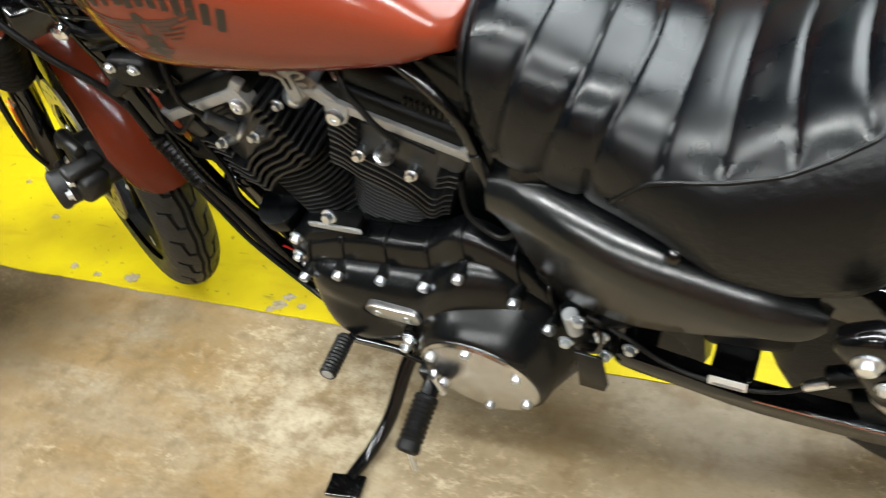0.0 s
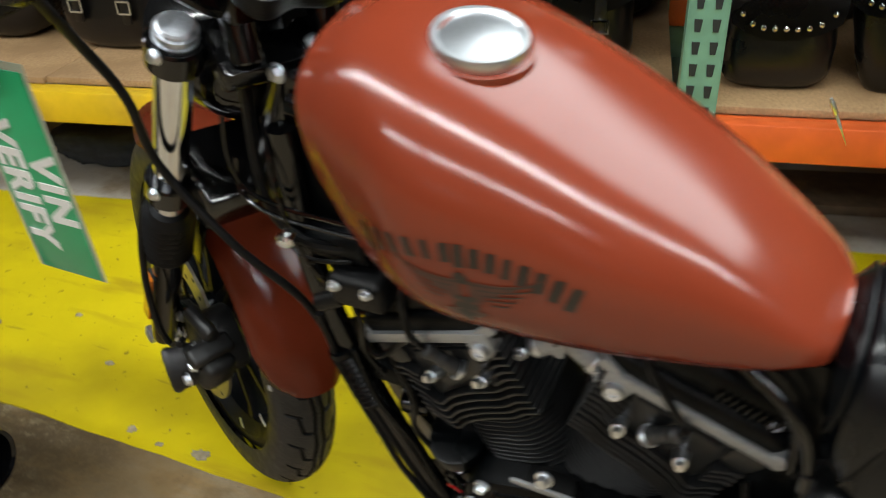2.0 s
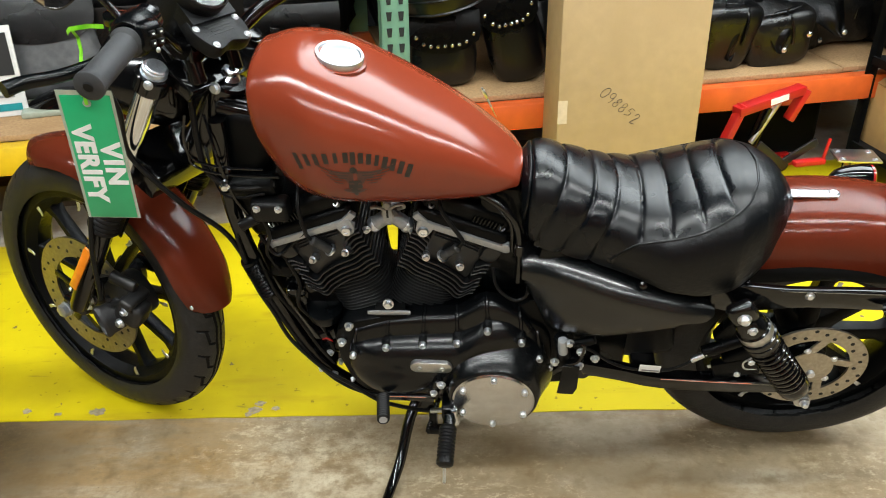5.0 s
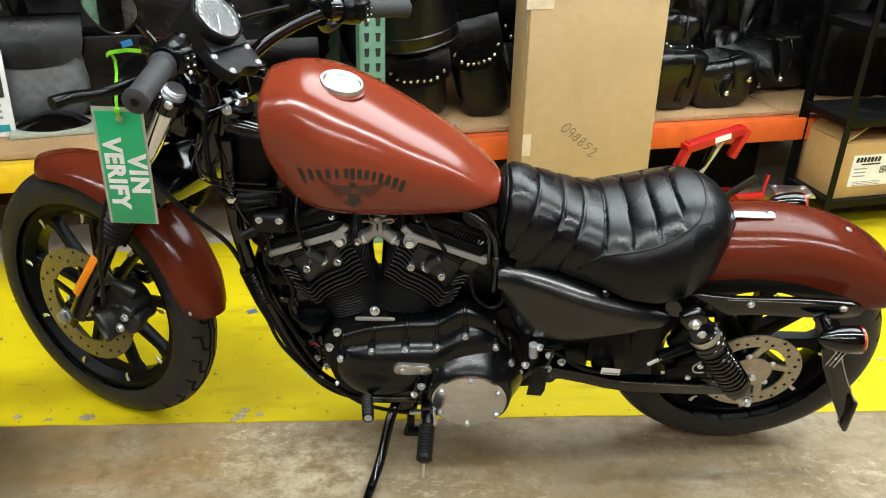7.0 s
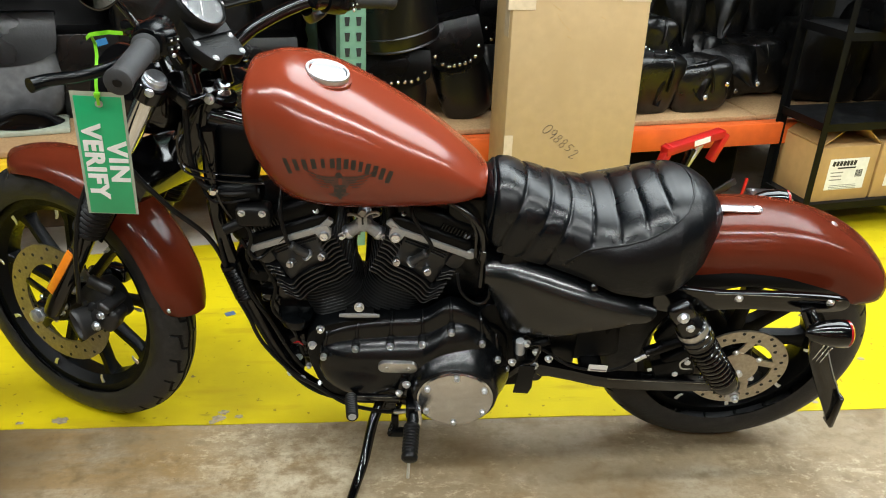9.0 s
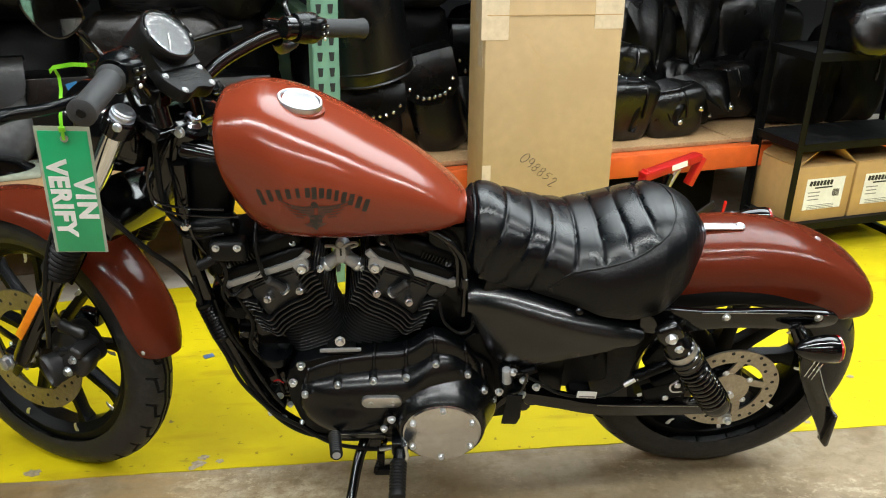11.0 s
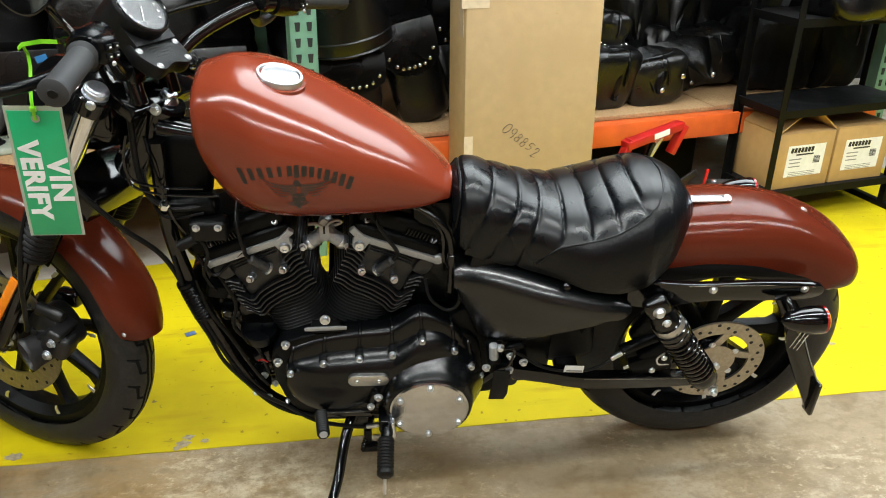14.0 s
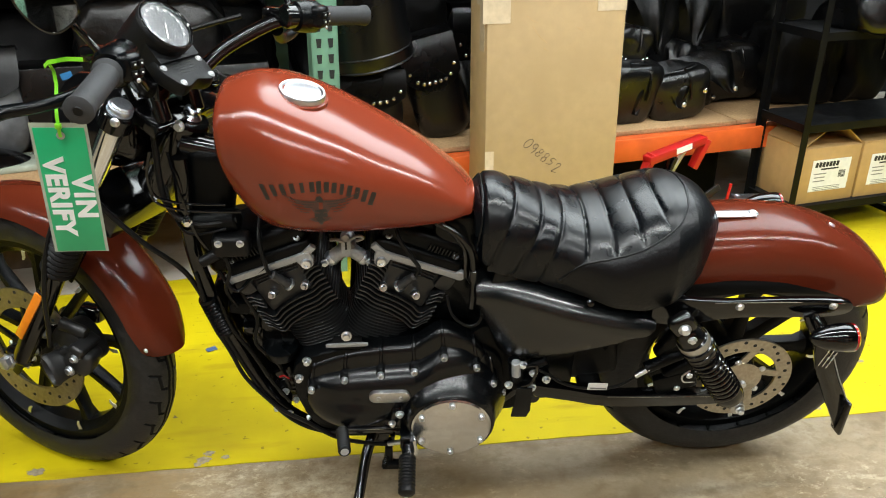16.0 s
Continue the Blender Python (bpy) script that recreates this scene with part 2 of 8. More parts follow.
BAG_DULL = material("dull_black_bag_hide", (0.0015, 0.0015, 0.0016), 0.55, spec=0.14, vary=0.3, grain=50, bump=0.5, bump_scale=120)
CHROME = material("chrome", (0.80, 0.83, 0.88), 0.08, 1.0, vary=0.02, rough_vary=0.03)
ZINC = material("zinc_plated_steel", (0.76, 0.80, 0.86), 0.32, 1.0, vary=0.1, grain=300, rough_vary=0.08)
ALUMINIUM = material("brushed_aluminium", (0.50, 0.50, 0.49), 0.34, 1.0, vary=0.1, grain=90, bump=0.1, bump_scale=500, rough_vary=0.08)
DERBY_STEEL = material("brushed_derby_cover", (0.60, 0.60, 0.61), 0.14, 1.0, vary=0.08, grain=60, bump=0.12, bump_scale=600, rough_vary=0.06)
GREY_BAR = material("bead_blasted_grey_metal", (0.34, 0.35, 0.36), 0.42, 0.45, vary=0.1, grain=200)
BOOT_GREY = material("dull_grey_boot_rubber", (0.030, 0.031, 0.033), 0.45, vary=0.2, grain=120)
DISC_STEEL = material("brake_disc_steel", (0.42, 0.38, 0.31), 0.36, 1.0, vary=0.15, grain=120, rough_vary=0.1)
CAP_STEEL = material("satin_fuel_cap_steel", (0.60, 0.62, 0.64), 0.36, 1.0, vary=0.04, grain=200)
LOGO_BLACK = material("black_tank_print", (0.007, 0.004, 0.003), 0.4, vary=0.1, coat=0.2)
LOGO_DARK = material("dark_translucent_tank_print", (0.055, 0.012, 0.007), 0.35, vary=0.2, grain=120, coat=0.2)
AMBER = material("amber_reflector", (0.75, 0.21, 0.01), 0.2, vary=0.1, coat=0.6)
RED_LENS = material("red_lens", (0.22, 0.004, 0.006), 0.12, vary=0.05, coat=0.8)
WHITE_LABEL = material("white_label", (0.72, 0.72, 0.70), 0.5, vary=0.05)
INK = material("black_ink", (0.012, 0.012, 0.012), 0.6, vary=0.1)
GREY_INK = material("grey_ink", (0.20, 0.20, 0.20), 0.6, vary=0.1)
CARD_GREEN = material("green_printed_card", (0.006, 0.30, 0.115), 0.35, vary=0.04, grain=40, coat=0.5)
CLEAR_SLEEVE = material("clear_plastic_sleeve", (0.30, 0.33, 0.26), 0.2, vary=0.1, coat=0.5)
LIME = material("lime_zip_tie", (0.20, 0.62, 0.02), 0.35, vary=0.06)
CARDBOARD = material("corrugated_cardboard", (0.375, 0.258, 0.124), 0.7, vary=0.06, grain=26, bump=0.15, bump_scale=90, blotch=(0.345, 0.234, 0.110), blotch_scale=3.5)
BOX_CARD = material("battery_box_cardboard", (0.42, 0.26, 0.10), 0.7, vary=0.06, grain=30, bump=0.12, bump_scale=90)
TAPE = material("clear_packing_tape", (0.56, 0.45, 0.31), 0.18, vary=0.1, grain=40, bump=0.3, bump_scale=60, coat=0.5)
GREEN_STEEL = material("green_rack_enamel", (0.135, 0.27, 0.19), 0.45, vary=0.12, grain=20, blotch=(0.10, 0.20, 0.14), blotch_scale=8)
ORANGE_STEEL = material("orange_rack_enamel", (0.62, 0.105, 0.018), 0.45, vary=0.10, grain=14, blotch=(0.50, 0.08, 0.014), blotch_scale=6)
YELLOW_STEEL = material("yellow_rack_enamel", (0.66, 0.42, 0.012), 0.45, vary=0.10, grain=14, blotch=(0.48, 0.30, 0.02), blotch_scale=6)
DECK_WOOD = material("particle_board", (0.34, 0.21, 0.10), 0.7, vary=0.22, grain=120, bump=0.3, bump_scale=200, blotch=(0.26, 0.155, 0.07), blotch_scale=5)
DARK_BOARD = material("dirty_brown_board", (0.10, 0.065, 0.038), 0.75, vary=0.3, grain=30, bump=0.3, bump_scale=80)
DARK_HOLE = material("shadowed_slot", (0.01, 0.012, 0.011), 0.8, vary=0.2)
JACK_RED = material("red_jack_enamel", (0.42, 0.012, 0.010), 0.35, vary=0.1, grain=20, blotch=(0.28, 0.012, 0.01), blotch_scale=10)
CASTER_PLATE = material("yellow_zinc_plate", (0.50, 0.44, 0.17), 0.35, 0.8, vary=0.15, grain=40)
RACK_BLACK = material("black_angle_steel", (0.0022, 0.0023, 0.0026), 0.5, spec=0.16, vary=0.2, grain=30)
SHELF_MAT = material("dusty_black_shelf", (0.0035, 0.0037, 0.0042), 0.55, spec=0.25, vary=0.6, grain=24, blotch=(0.010, 0.010, 0.010), blotch_scale=14)
DIAL = material("grey_speedometer_dial", (0.050, 0.054, 0.058), 0.6, spec=0.2, vary=0.1)
DIAL_MARK = material("white_dial_mark", (0.80, 0.80, 0.78), 0.5, vary=0.03)
PACK_WHITE = material("white_card_package", (0.62, 0.62, 0.60), 0.45, vary=0.05, coat=0.2)
PACK_BLUE = material("blue_card_print", (0.03, 0.18, 0.42), 0.4, vary=0.1)
TEAL = material("teal_plastic", (0.01, 0.22, 0.24), 0.4, vary=0.1)
TUBE_GLOW = glow("fluorescent_tube", (1.0, 0.98, 0.94), 14.0)
PANEL_GLOW = glow("light_panel_diffuser", (0.90, 0.97, 1.0), 7.0)


def mirror_material():
    m = bpy.data.materials.new("mirror_glass")
    m.use_nodes = True
    p = m.node_tree.nodes["Principled BSDF"]
    p.inputs["Base Color"].default_value = (0.9, 0.9, 0.9, 1)
    p.inputs["Metallic"].default_value = 1.0
    p.inputs["Roughness"].default_value = 0.015
    return m


def lens_material():
    """Thin clear cover glass: mostly see-through with a faint gloss."""
    m = bpy.data.materials.new("speedometer_glass")
    m.use_nodes = True
    t = m.node_tree
    t.nodes.remove(t.nodes["Principled BSDF"])
    clear = t.nodes.new("ShaderNodeBsdfTransparent")
    gloss = t.nodes.new("ShaderNodeBsdfGlossy")
    gloss.inputs["Roughness"].default_value = 0.08
    mix = t.nodes.new("ShaderNodeMixShader")
    mix.inputs["Fac"].default_value = 0.022
    t.links.new(clear.outputs[0], mix.inputs[1])
    t.links.new(gloss.outputs[0], mix.inputs[2])
    t.links.new(mix.outputs[0], t.nodes["Material Output"].inputs["Surface"])
    return m


MIRROR = mirror_material()
GLASS = lens_material()


# ---- builders ----
def link_mesh(name, mesh, parent, label="", m=None):
    ob = new(name, mesh)
    if parent is not None:
        ob.parent = parent
    if m is not None:
        ob.matrix_basis = m
    if label:
        ob["label"] = label
    return ob


def to_mesh(name, bm, mat, sharp=38):
    bmesh.ops.recalc_face_normals(bm, faces=bm.faces)
    me = bpy.data.meshes.new(name)
    for f in bm.faces:
        f.smooth = True
    bm.to_mesh(me)
    bm.free()
    me.materials.append(mat)
    me.set_sharp_from_angle(angle=radians(sharp))
    return me


def part(name, bm, mat, parent, label="", m=None, sharp=38):
    return link_mesh(name, to_mesh(name, bm, mat, sharp), parent, label, m)


def thing(name, label, category, m=None, group="", kind=""):
    ob = new(name)
    ob.empty_display_size = 0.05
    if m is not None:
        ob.matrix_basis = m
    return tagged(ob, label, category, group, kind)


def solid(name, bm, mat, label, category, m=None, group="", kind="", sharp=38):
    ob = part(name, bm, mat, None, "", m, sharp)
    return tagged(ob, label, category, group, kind)


def box(size, at=(0, 0, 0), bevel=0.0, seg=2, rot=None):
    bm = bmesh.new()
    bmesh.ops.create_cube(bm, size=1.0)
    bmesh.ops.scale(bm, vec=size, verts=bm.verts)
    if bevel:
        bmesh.ops.bevel(bm, geom=bm.edges[:], offset=bevel, segments=seg, affect="EDGES", profile=0.5)
    m = Matrix.Translation(at)
    if rot:
        m = m @ Euler([radians(a) for a in rot]).to_matrix().to_4x4()
    bmesh.ops.transform(bm, matrix=m, verts=bm.verts)
    return bm


def merge(*bms):
    out = bms[0]
    for b in bms[1:]:
        me = bpy.data.meshes.new("tmp")
        b.to_mesh(me)
        b.free()
        out.from_mesh(me)
        bpy.data.meshes.remove(me)
    return out


def rings(rows, closed=True, caps=True):
    """A skin over rows of points; each row has the same count."""
    bm = bmesh.new()
    vs = [[bm.verts.new(p) for p in r] for r in rows]
    n = len(rows[0])
    for a, b in zip(vs, vs[1:]):
        for i in range(n if closed else n - 1):
            j = (i + 1) % n
            bm.faces.new((a[i], a[j], b[j], b[i]))
    if caps and closed:
        bm.faces.new(vs[0][::-1])
        bm.faces.new(vs[-1])
    return bm


def lathe(profile, at=(0, 0, 0), axis=(0, 1, 0), seg=40, closed=False):
    """Turns a profile of (radius, height) pairs round an axis through a point."""
    q = Vector((0, 0, 1)).rotation_difference(Vector(axis).normalized()).to_matrix()
    at = Vector(at)
    prof = list(profile) + ([profile[0]] if closed else [])
    rows = []
    for r, h in prof:
        r = max(r, 1e-4)
        rows.append([at + q @ Vector((r * math.cos(2 * math.pi * i / seg), r * math.sin(2 * math.pi * i / seg), h)) for i in range(seg)])
    bm = rings(rows, True, not closed)
    if closed:
        bmesh.ops.remove_doubles(bm, verts=bm.verts, dist=1e-6)
    return bm


def smooth_path(pts, n=8):
    pts = [Vector(p) for p in pts]
    if len(pts) < 3:
        return pts
    out = []
    for i in range(len(pts) - 1):
        p0, p1, p2, p3 = pts[max(i - 1, 0)], pts[i], pts[i + 1], pts[min(i + 2, len(pts) - 1)]
        for k in range(n):
            t = k / n
            out.append(0.5 * ((2 * p1) + (p2 - p0) * t + (2 * p0 - 5 * p1 + 4 * p2 - p3) * t * t + (3 * p1 - p0 - 3 * p2 + p3) * t ** 3))
    return out + [pts[-1]]


def tube(pts, r, seg=10, n=8, radii=None, smooth=True):
    """A round bar along points; radii may vary along it."""
    path = smooth_path(pts, n) if smooth else [Vector(p) for p in pts]
    rows, up = [], None
    for i, p in enumerate(path):
        d = (path[min(i + 1, len(path) - 1)] - path[max(i - 1, 0)]).normalized()
        if up is None:
            up = d.orthogonal().normalized()
        up = (up - d * up.dot(d)).normalized()
        side = d.cross(up)
        rr = radii(i / (len(path) - 1)) if radii else r
        rows.append([p + rr * (math.cos(2 * math.pi * k / seg) * up + math.sin(2 * math.pi * k / seg) * side) for k in range(seg)])
    return rings(rows)


def rod(a, b, r, seg=14, r2=None):
    a, b = Vector(a), Vector(b)
    L = (b - a).length
    r2 = r if r2 is None else r2
    c = min(r, r2) * 0.15
    return lathe([(r - c, 0), (r, c), (r2, L - c), (r2 - c, L)], a, b - a, seg)


def slab(outline, y0, y1, bevel=0.0, seg=2):
    """An x-z outline given thickness from y0 to y1, with rounded rims."""
    bm = bmesh.new()
    vs = [bm.verts.new((x, y0, z)) for x, z in outline]
    f = bm.faces.new(vs)
    ext = bmesh.ops.extrude_face_region(bm, geom=[f])
    bmesh.ops.translate(bm, vec=(0, y1 - y0, 0), verts=[e for e in ext["geom"] if isinstance(e, bmesh.types.BMVert)])
    if bevel:
        bmesh.ops.bevel(bm, geom=bm.edges[:], offset=bevel, segments=seg, affect="EDGES", profile=0.5, clamp_overlap=True)
    return bm


def round_outline(pts, n=4):
    p = smooth_path([(x, 0, z) for x, z in list(pts) + [pts[0]]], n)
    return [(v.x, v.z) for v in p[:-1]]


def pillow(outline, y_base, depth, steps=(1.0, 0.985, 0.95, 0.88, 0.75, 0.5, 0.2), power=2.6, centre=None, side=-1):
    """A bulging panel: shrinking rings of an x-z outline, each pushed further out sideways."""
    cx = centre[0] if centre else sum(p[0] for p in outline) / len(outline)
    cz = centre[1] if centre else sum(p[1] for p in outline) / len(outline)
    rows = [[(x, y_base - side * 0.02, z) for x, z in outline]]
    for s in steps:
        y = y_base + side * depth * (1 - s ** power) ** (1 / 1.8)
        rows.append([(cx + (x - cx) * s, y, cz + (z - cz) * s) for x, z in outline])
    return rings(rows)


def bolt_mesh(r=0.007, h=0.006, mat=None, kind="dome"):
    key = f"bolt_{kind}_{r}_{h}_{(mat or ZINC).name}"
    if key in bpy.data.meshes:
        return bpy.data.meshes[key]
    if kind == "hex":
        bm = merge(lathe([(r * 1.35, 0), (r * 1.35, h * 0.25)], seg=18), lathe([(r, h * 0.2), (r, h * 0.85), (r * 0.85, h)], seg=6))
    elif kind == "socket":
        bm = lathe([(r, 0), (r, h * 0.75), (r * 0.88, h), (r * 0.5, h), (r * 0.45, h * 0.4), (r * 0.01, h * 0.4)], seg=16)
    else:
        bm = lathe([(r * 1.25, 0), (r * 1.25, h * 0.2), (r, h * 0.35), (r * 0.8, h * 0.8), (r * 0.4, h)], seg=14)
    me = to_mesh(key, bm, mat or ZINC)
    me.name = key
    return me


def bolt(parent, at, direction=(0, -1, 0), r=0.007, h=0.006, mat=None, kind="dome", name="bolt"):
    q = Vector((0, 1, 0)).rotation_difference(Vector(direction)).to_matrix().to_4x4()
    return link_mesh(name, bolt_mesh(r, h, mat, kind), parent, "", Matrix.Translation(at) @ q)


def lettering(text, height, mat, name, spacing=1.0, thick=0.0006):
    """Letters of the built-in font as a mesh in the x-y plane, centred."""
    cu = bpy.data.curves.new("letters", "FONT")
    cu.body, cu.size, cu.align_x, cu.align_y, cu.extrude, cu.space_character, cu.offset = text, height, "CENTER", "CENTER", thick, spacing, height * 0.045
    ob = bpy.data.objects.new("letters", cu)
    me = bpy.data.meshes.new_from_object(ob)
    bpy.data.objects.remove(ob)
    me.name = name
    me.materials.clear()
    me.materials.append(mat)
    return me


# ---- the room ----
def sheet(pts, z, name, mat, label, category, thick=0.02):
    bm = bmesh.new()
    f = bm.faces.new([bm.verts.new((x, y, z)) for x, y in pts])
    ext = bmesh.ops.extrude_face_region(bm, geom=[f])
    bmesh.ops.translate(bm, vec=(0, 0, -thick), verts=[e for e in ext["geom"] if isinstance(e, bmesh.types.BMVert)])
    return solid(name, bm, mat, label, category, kind="structure")


X0, X1, Y0, Y1, H = -5.2, 5.2, -5.0, 3.4, 3.3
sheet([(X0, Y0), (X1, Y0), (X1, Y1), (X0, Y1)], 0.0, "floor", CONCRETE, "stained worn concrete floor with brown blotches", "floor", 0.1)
# painted bay: front edge slightly uneven, back edge running along the rack
edge_front = []
for i in range(150):
    x = -4.6 + 9.2 * i / 149
    edge_front.append((x, 0.0905 - 0.0225 * x + 0.0035 * noise.noise((x * 9, 0, 0)) + 0.0025 * noise.noise((x * 33, 5, 0))))
sheet(edge_front + [(4.6, 2.02), (2.6, 1.71), (0.34, 1.325), (-2.14, 0.875), (-4.6, 0.44)], 0.002, "floor_paint", YELLOW_FLOOR, "glossy yellow painted floor bay with scuffs and chips", "floor paint", 0.0015)


def chip(x, y, r, seed, stretch=1.5, z=0.0027):
    """A flake of missing paint, showing the concrete."""
    bm = bmesh.new()
    rng = random.Random(seed)
    k = 22
    top = []
    for i in range(k):
        a = 2 * math.pi * i / k
        rr = r * (0.55 + 0.45 * rng.random())
        top.append(bm.verts.new((x + stretch * rr * math.cos(a), y + rr * math.sin(a), z)))
    bm.faces.new(top)
    return bm


chips = bmesh.new()
CHIP_SPOTS = [(-0.500, 0.128, 0.014), (-0.490, 0.150, 0.012), (-0.512, 0.112, 0.010), (-0.885, 0.140, 0.017), (-1.06, 0.15, 0.011), (-1.99, 0.81, 0.034), (-1.25, 0.30, 0.010), (-0.45, 0.13, 0.010), (0.95, 0.32, 0.012), (1.25, 0.42, 0.012), (1.36, 0.30, 0.010), (0.62, 0.10, 0.009), (-1.45, 0.42, 0.009), (-0.98, 0.134, 0.008), (1.10, 0.10, 0.009), (-1.62, 0.33, 0.011)]
for i, (cx_, cy_, cr_) in enumerate(CHIP_SPOTS):
    chips = merge(chips, chip(cx_, cy_, cr_, i, 1.5, 0.0025 + 0.00012 * i))
solid("paint_chips", chips, WORN_CONCRETE, "bare concrete flakes where the yellow paint has chipped off", "floor wear", kind="stuff")
solid("blue_tape_scrap", box((0.03, 0.022, 0.0012), (-0.529, 0.645, 0.0036), rot=(0, 0, 25)), material("blue_tape", (0.06, 0.10, 0.20), 0.6), "small dusty blue tape scrap stuck on the yellow floor", "tape scrap")

solid("wall_north", box((X1 - X0, 0.15, H), ((X0 + X1) / 2, Y1 + 0.075, H / 2)), WALL_DARK, "near-black wall behind the storage rack, its shade painted in", "wall", kind="structure")
solid("wall_south", box((X1 - X0, 0.15, H), ((X0 + X1) / 2, Y0 - 0.075, H / 2)), PALE_WALL, "plain grey painted workshop wall", "wall", kind="structure")
solid("wall_west", box((0.15, Y1 - Y0, H), (X0 - 0.075, (Y0 + Y1) / 2, H / 2)), PALE_WALL, "plain grey painted workshop wall", "wall", kind="structure")
solid("wall_east", box((0.15, Y1 - Y0, H), (X1 + 0.075, (Y0 + Y1) / 2, H / 2)), PALE_WALL, "plain grey painted workshop wall", "wall", kind="structure")
solid("ceiling", box((X1 - X0 + 0.3, Y1 - Y0 + 0.3, 0.12), ((X0 + X1) / 2, (Y0 + Y1) / 2, H + 0.06)), CEILING_PAINT, "plain dark workshop ceiling", "ceiling", kind="structure")


def strip_light(x, y):
    lamp = thing("strip_light", "long twin-tube fluorescent strip light hung below the ceiling", "ceiling light", Matrix.Translation((x, y, H - 0.22)), "ceiling strip lights")
    part("housing", box((2.46, 0.16, 0.05), (0, 0, 0.045), 0.008), PALE_WALL, lamp, "sheet-metal housing")
    for k in (-1, 1):
        part("tube", rod((-1.2, 0.05 * k, 0), (1.2, 0.05 * k, 0), 0.016), TUBE_GLOW, lamp, "lit white fluorescent tube")
        part("hanger", rod((1.0 * k, 0, 0.07), (1.0 * k, 0, 0.22), 0.004, 8), ZINC, lamp)
    light = bpy.data.lights.new("strip_light_glow", "AREA")
    light.shape, light.size, light.size_y, light.energy, light.color = "RECTANGLE", 2.42, 0.14, TUBE_POWER, (0.95, 1.0, 0.99)
    lo = new("strip_light_glow", light)
    lo.matrix_basis = Matrix.Translation((x, y, H - 0.245))


for ly, lx in TUBES:
    strip_light(lx, ly)


def panel_light(x, y):
    lamp = thing("panel_light", "wide flat white light panel hung below the ceiling", "ceiling light", Matrix.Translation((x, y, H - 0.22)), "ceiling light panels")
    part("housing", box((1.326, 0.896, 0.05), (0, 0, 0.045), 0.004), PALE_WALL, lamp, "sheet-metal housing")
    part("diffuser", box((1.31, 0.88, 0.006), (0, 0, 0.014), 0.002), PANEL_GLOW, lamp, "lit white diffuser sheet")
    for k in (-1, 1):
        part("hanger", rod((0.5 * k, 0, 0.07), (0.5 * k, 0, 0.22), 0.004, 8), ZINC, lamp)
    light = bpy.data.lights.new("panel_light_glow", "AREA")
    light.shape, light.size, light.size_y, light.energy, light.color = "RECTANGLE", 1.33, 0.90, PANEL_POWER, (0.86, 0.96, 1.0)
    lo = new("panel_light_glow", light)
    lo.matrix_basis = Matrix.Translation((x, y, H - 0.245))


for ly, lx in PANELS:
    panel_light(lx, ly)


# ---- pallet rack behind the motorcycle ----
RACK = pose(-0.128, 1.12, 0, 0, 0, 10)
rack = thing("pallet_rack", "steel pallet rack with green uprights, orange beam and particle-board deck", "rack", RACK)


def upright(x):
    w, d = 0.082, 0.07
    post = part("upright", merge(box((w, 0.004, 2.6), (x, 0.002, 1.3)), box((0.004, d, 2.6), (x - w / 2, d / 2, 1.3)), box((0.004, d, 2.6), (x + w / 2, d / 2, 1.3)), box((w, 0.004, 2.6), (x, 1.03, 1.3)), box((0.004, d, 2.6), (x - w / 2, 1.0, 1.3)), box((0.05, 0.9, 0.03), (x, 0.52, 0.2)), box((0.05, 0.9, 0.03), (x, 0.52, 0.9))), GREEN_STEEL, rack, "green perforated steel upright")
    slot = bpy.data.meshes.get("slot_mesh")
    if slot is None:
        slot = to_mesh("slot_mesh", slab([(-0.009, 0.014), (0.009, 0.014), (0.006, -0.014), (-0.006, -0.014)], -0.0012, 0.001, 0.0), DARK_HOLE)
    for i in range(26):
        for k in (-1, 1):
            link_mesh("slot", slot, post, "", Matrix.Translation((x + 0.019 * k, -0.001, 0.06 + 0.05 * i)))
    return post


upright(-0.012)
upright(2.50)


def beam(x0, x1, mat, colour):
    mid, ln = (x0 + x1) / 2, x1 - x0
    b = part("beam", merge(box((ln, 0.04, 0.088), (mid, -0.012, 0.355), 0.003), box((ln, 0.03, 0.02), (mid, 0.012, 0.388), 0.002)), mat, rack, f"{colour} steel shelf beam")
    for xe, s in ((x0, 1), (x1, -1)):
        part("end_plate", merge(box((0.045, 0.006, 0.16), (xe - 0.018 * s, -0.0075, 0.315), 0.002)), mat, b, f"{colour} beam end plate")
        for dz in (0.27, 0.345):
            bolt(b, (xe - 0.018 * s, -0.011, dz), r=0.006, h=0.004, mat=DARK_HOLE)
    return b


beam(0.035, 2.45, ORANGE_STEEL, "orange")
beam(-2.50, -0.055, YELLOW_STEEL, "yellow")
upright(-2.55)
for i, (xa, xb) in enumerate([(-2.5, -1.72), (-1.715, -0.9), (-0.895, -0.06), (0.03, 0.83), (0.835, 1.64), (1.645, 2.45)]):
    part("deck_board", box((xb - xa, 1.02 - 0.01 * (i % 2), 0.018), ((xa + xb) / 2, 0.53, 0.4085 + 0.001 * (i % 2)), 0.0015), DECK_WOOD, rack, "particle-board deck panel")
part("rear_beam", box((5.0, 0.04, 0.088), (0, 1.02, 0.355), 0.003), ORANGE_STEEL, rack)
# the next level of the rack, above the bags
part("upper_beam", box((5.0, 0.04, 0.10), (0, -0.012, 1.36), 0.003), ORANGE_STEEL, rack)
part("upper_deck", box((5.0, 1.02, 0.018), (0, 0.53, 1.42), 0.0015), DECK_WOOD, rack, "particle-board upper deck")

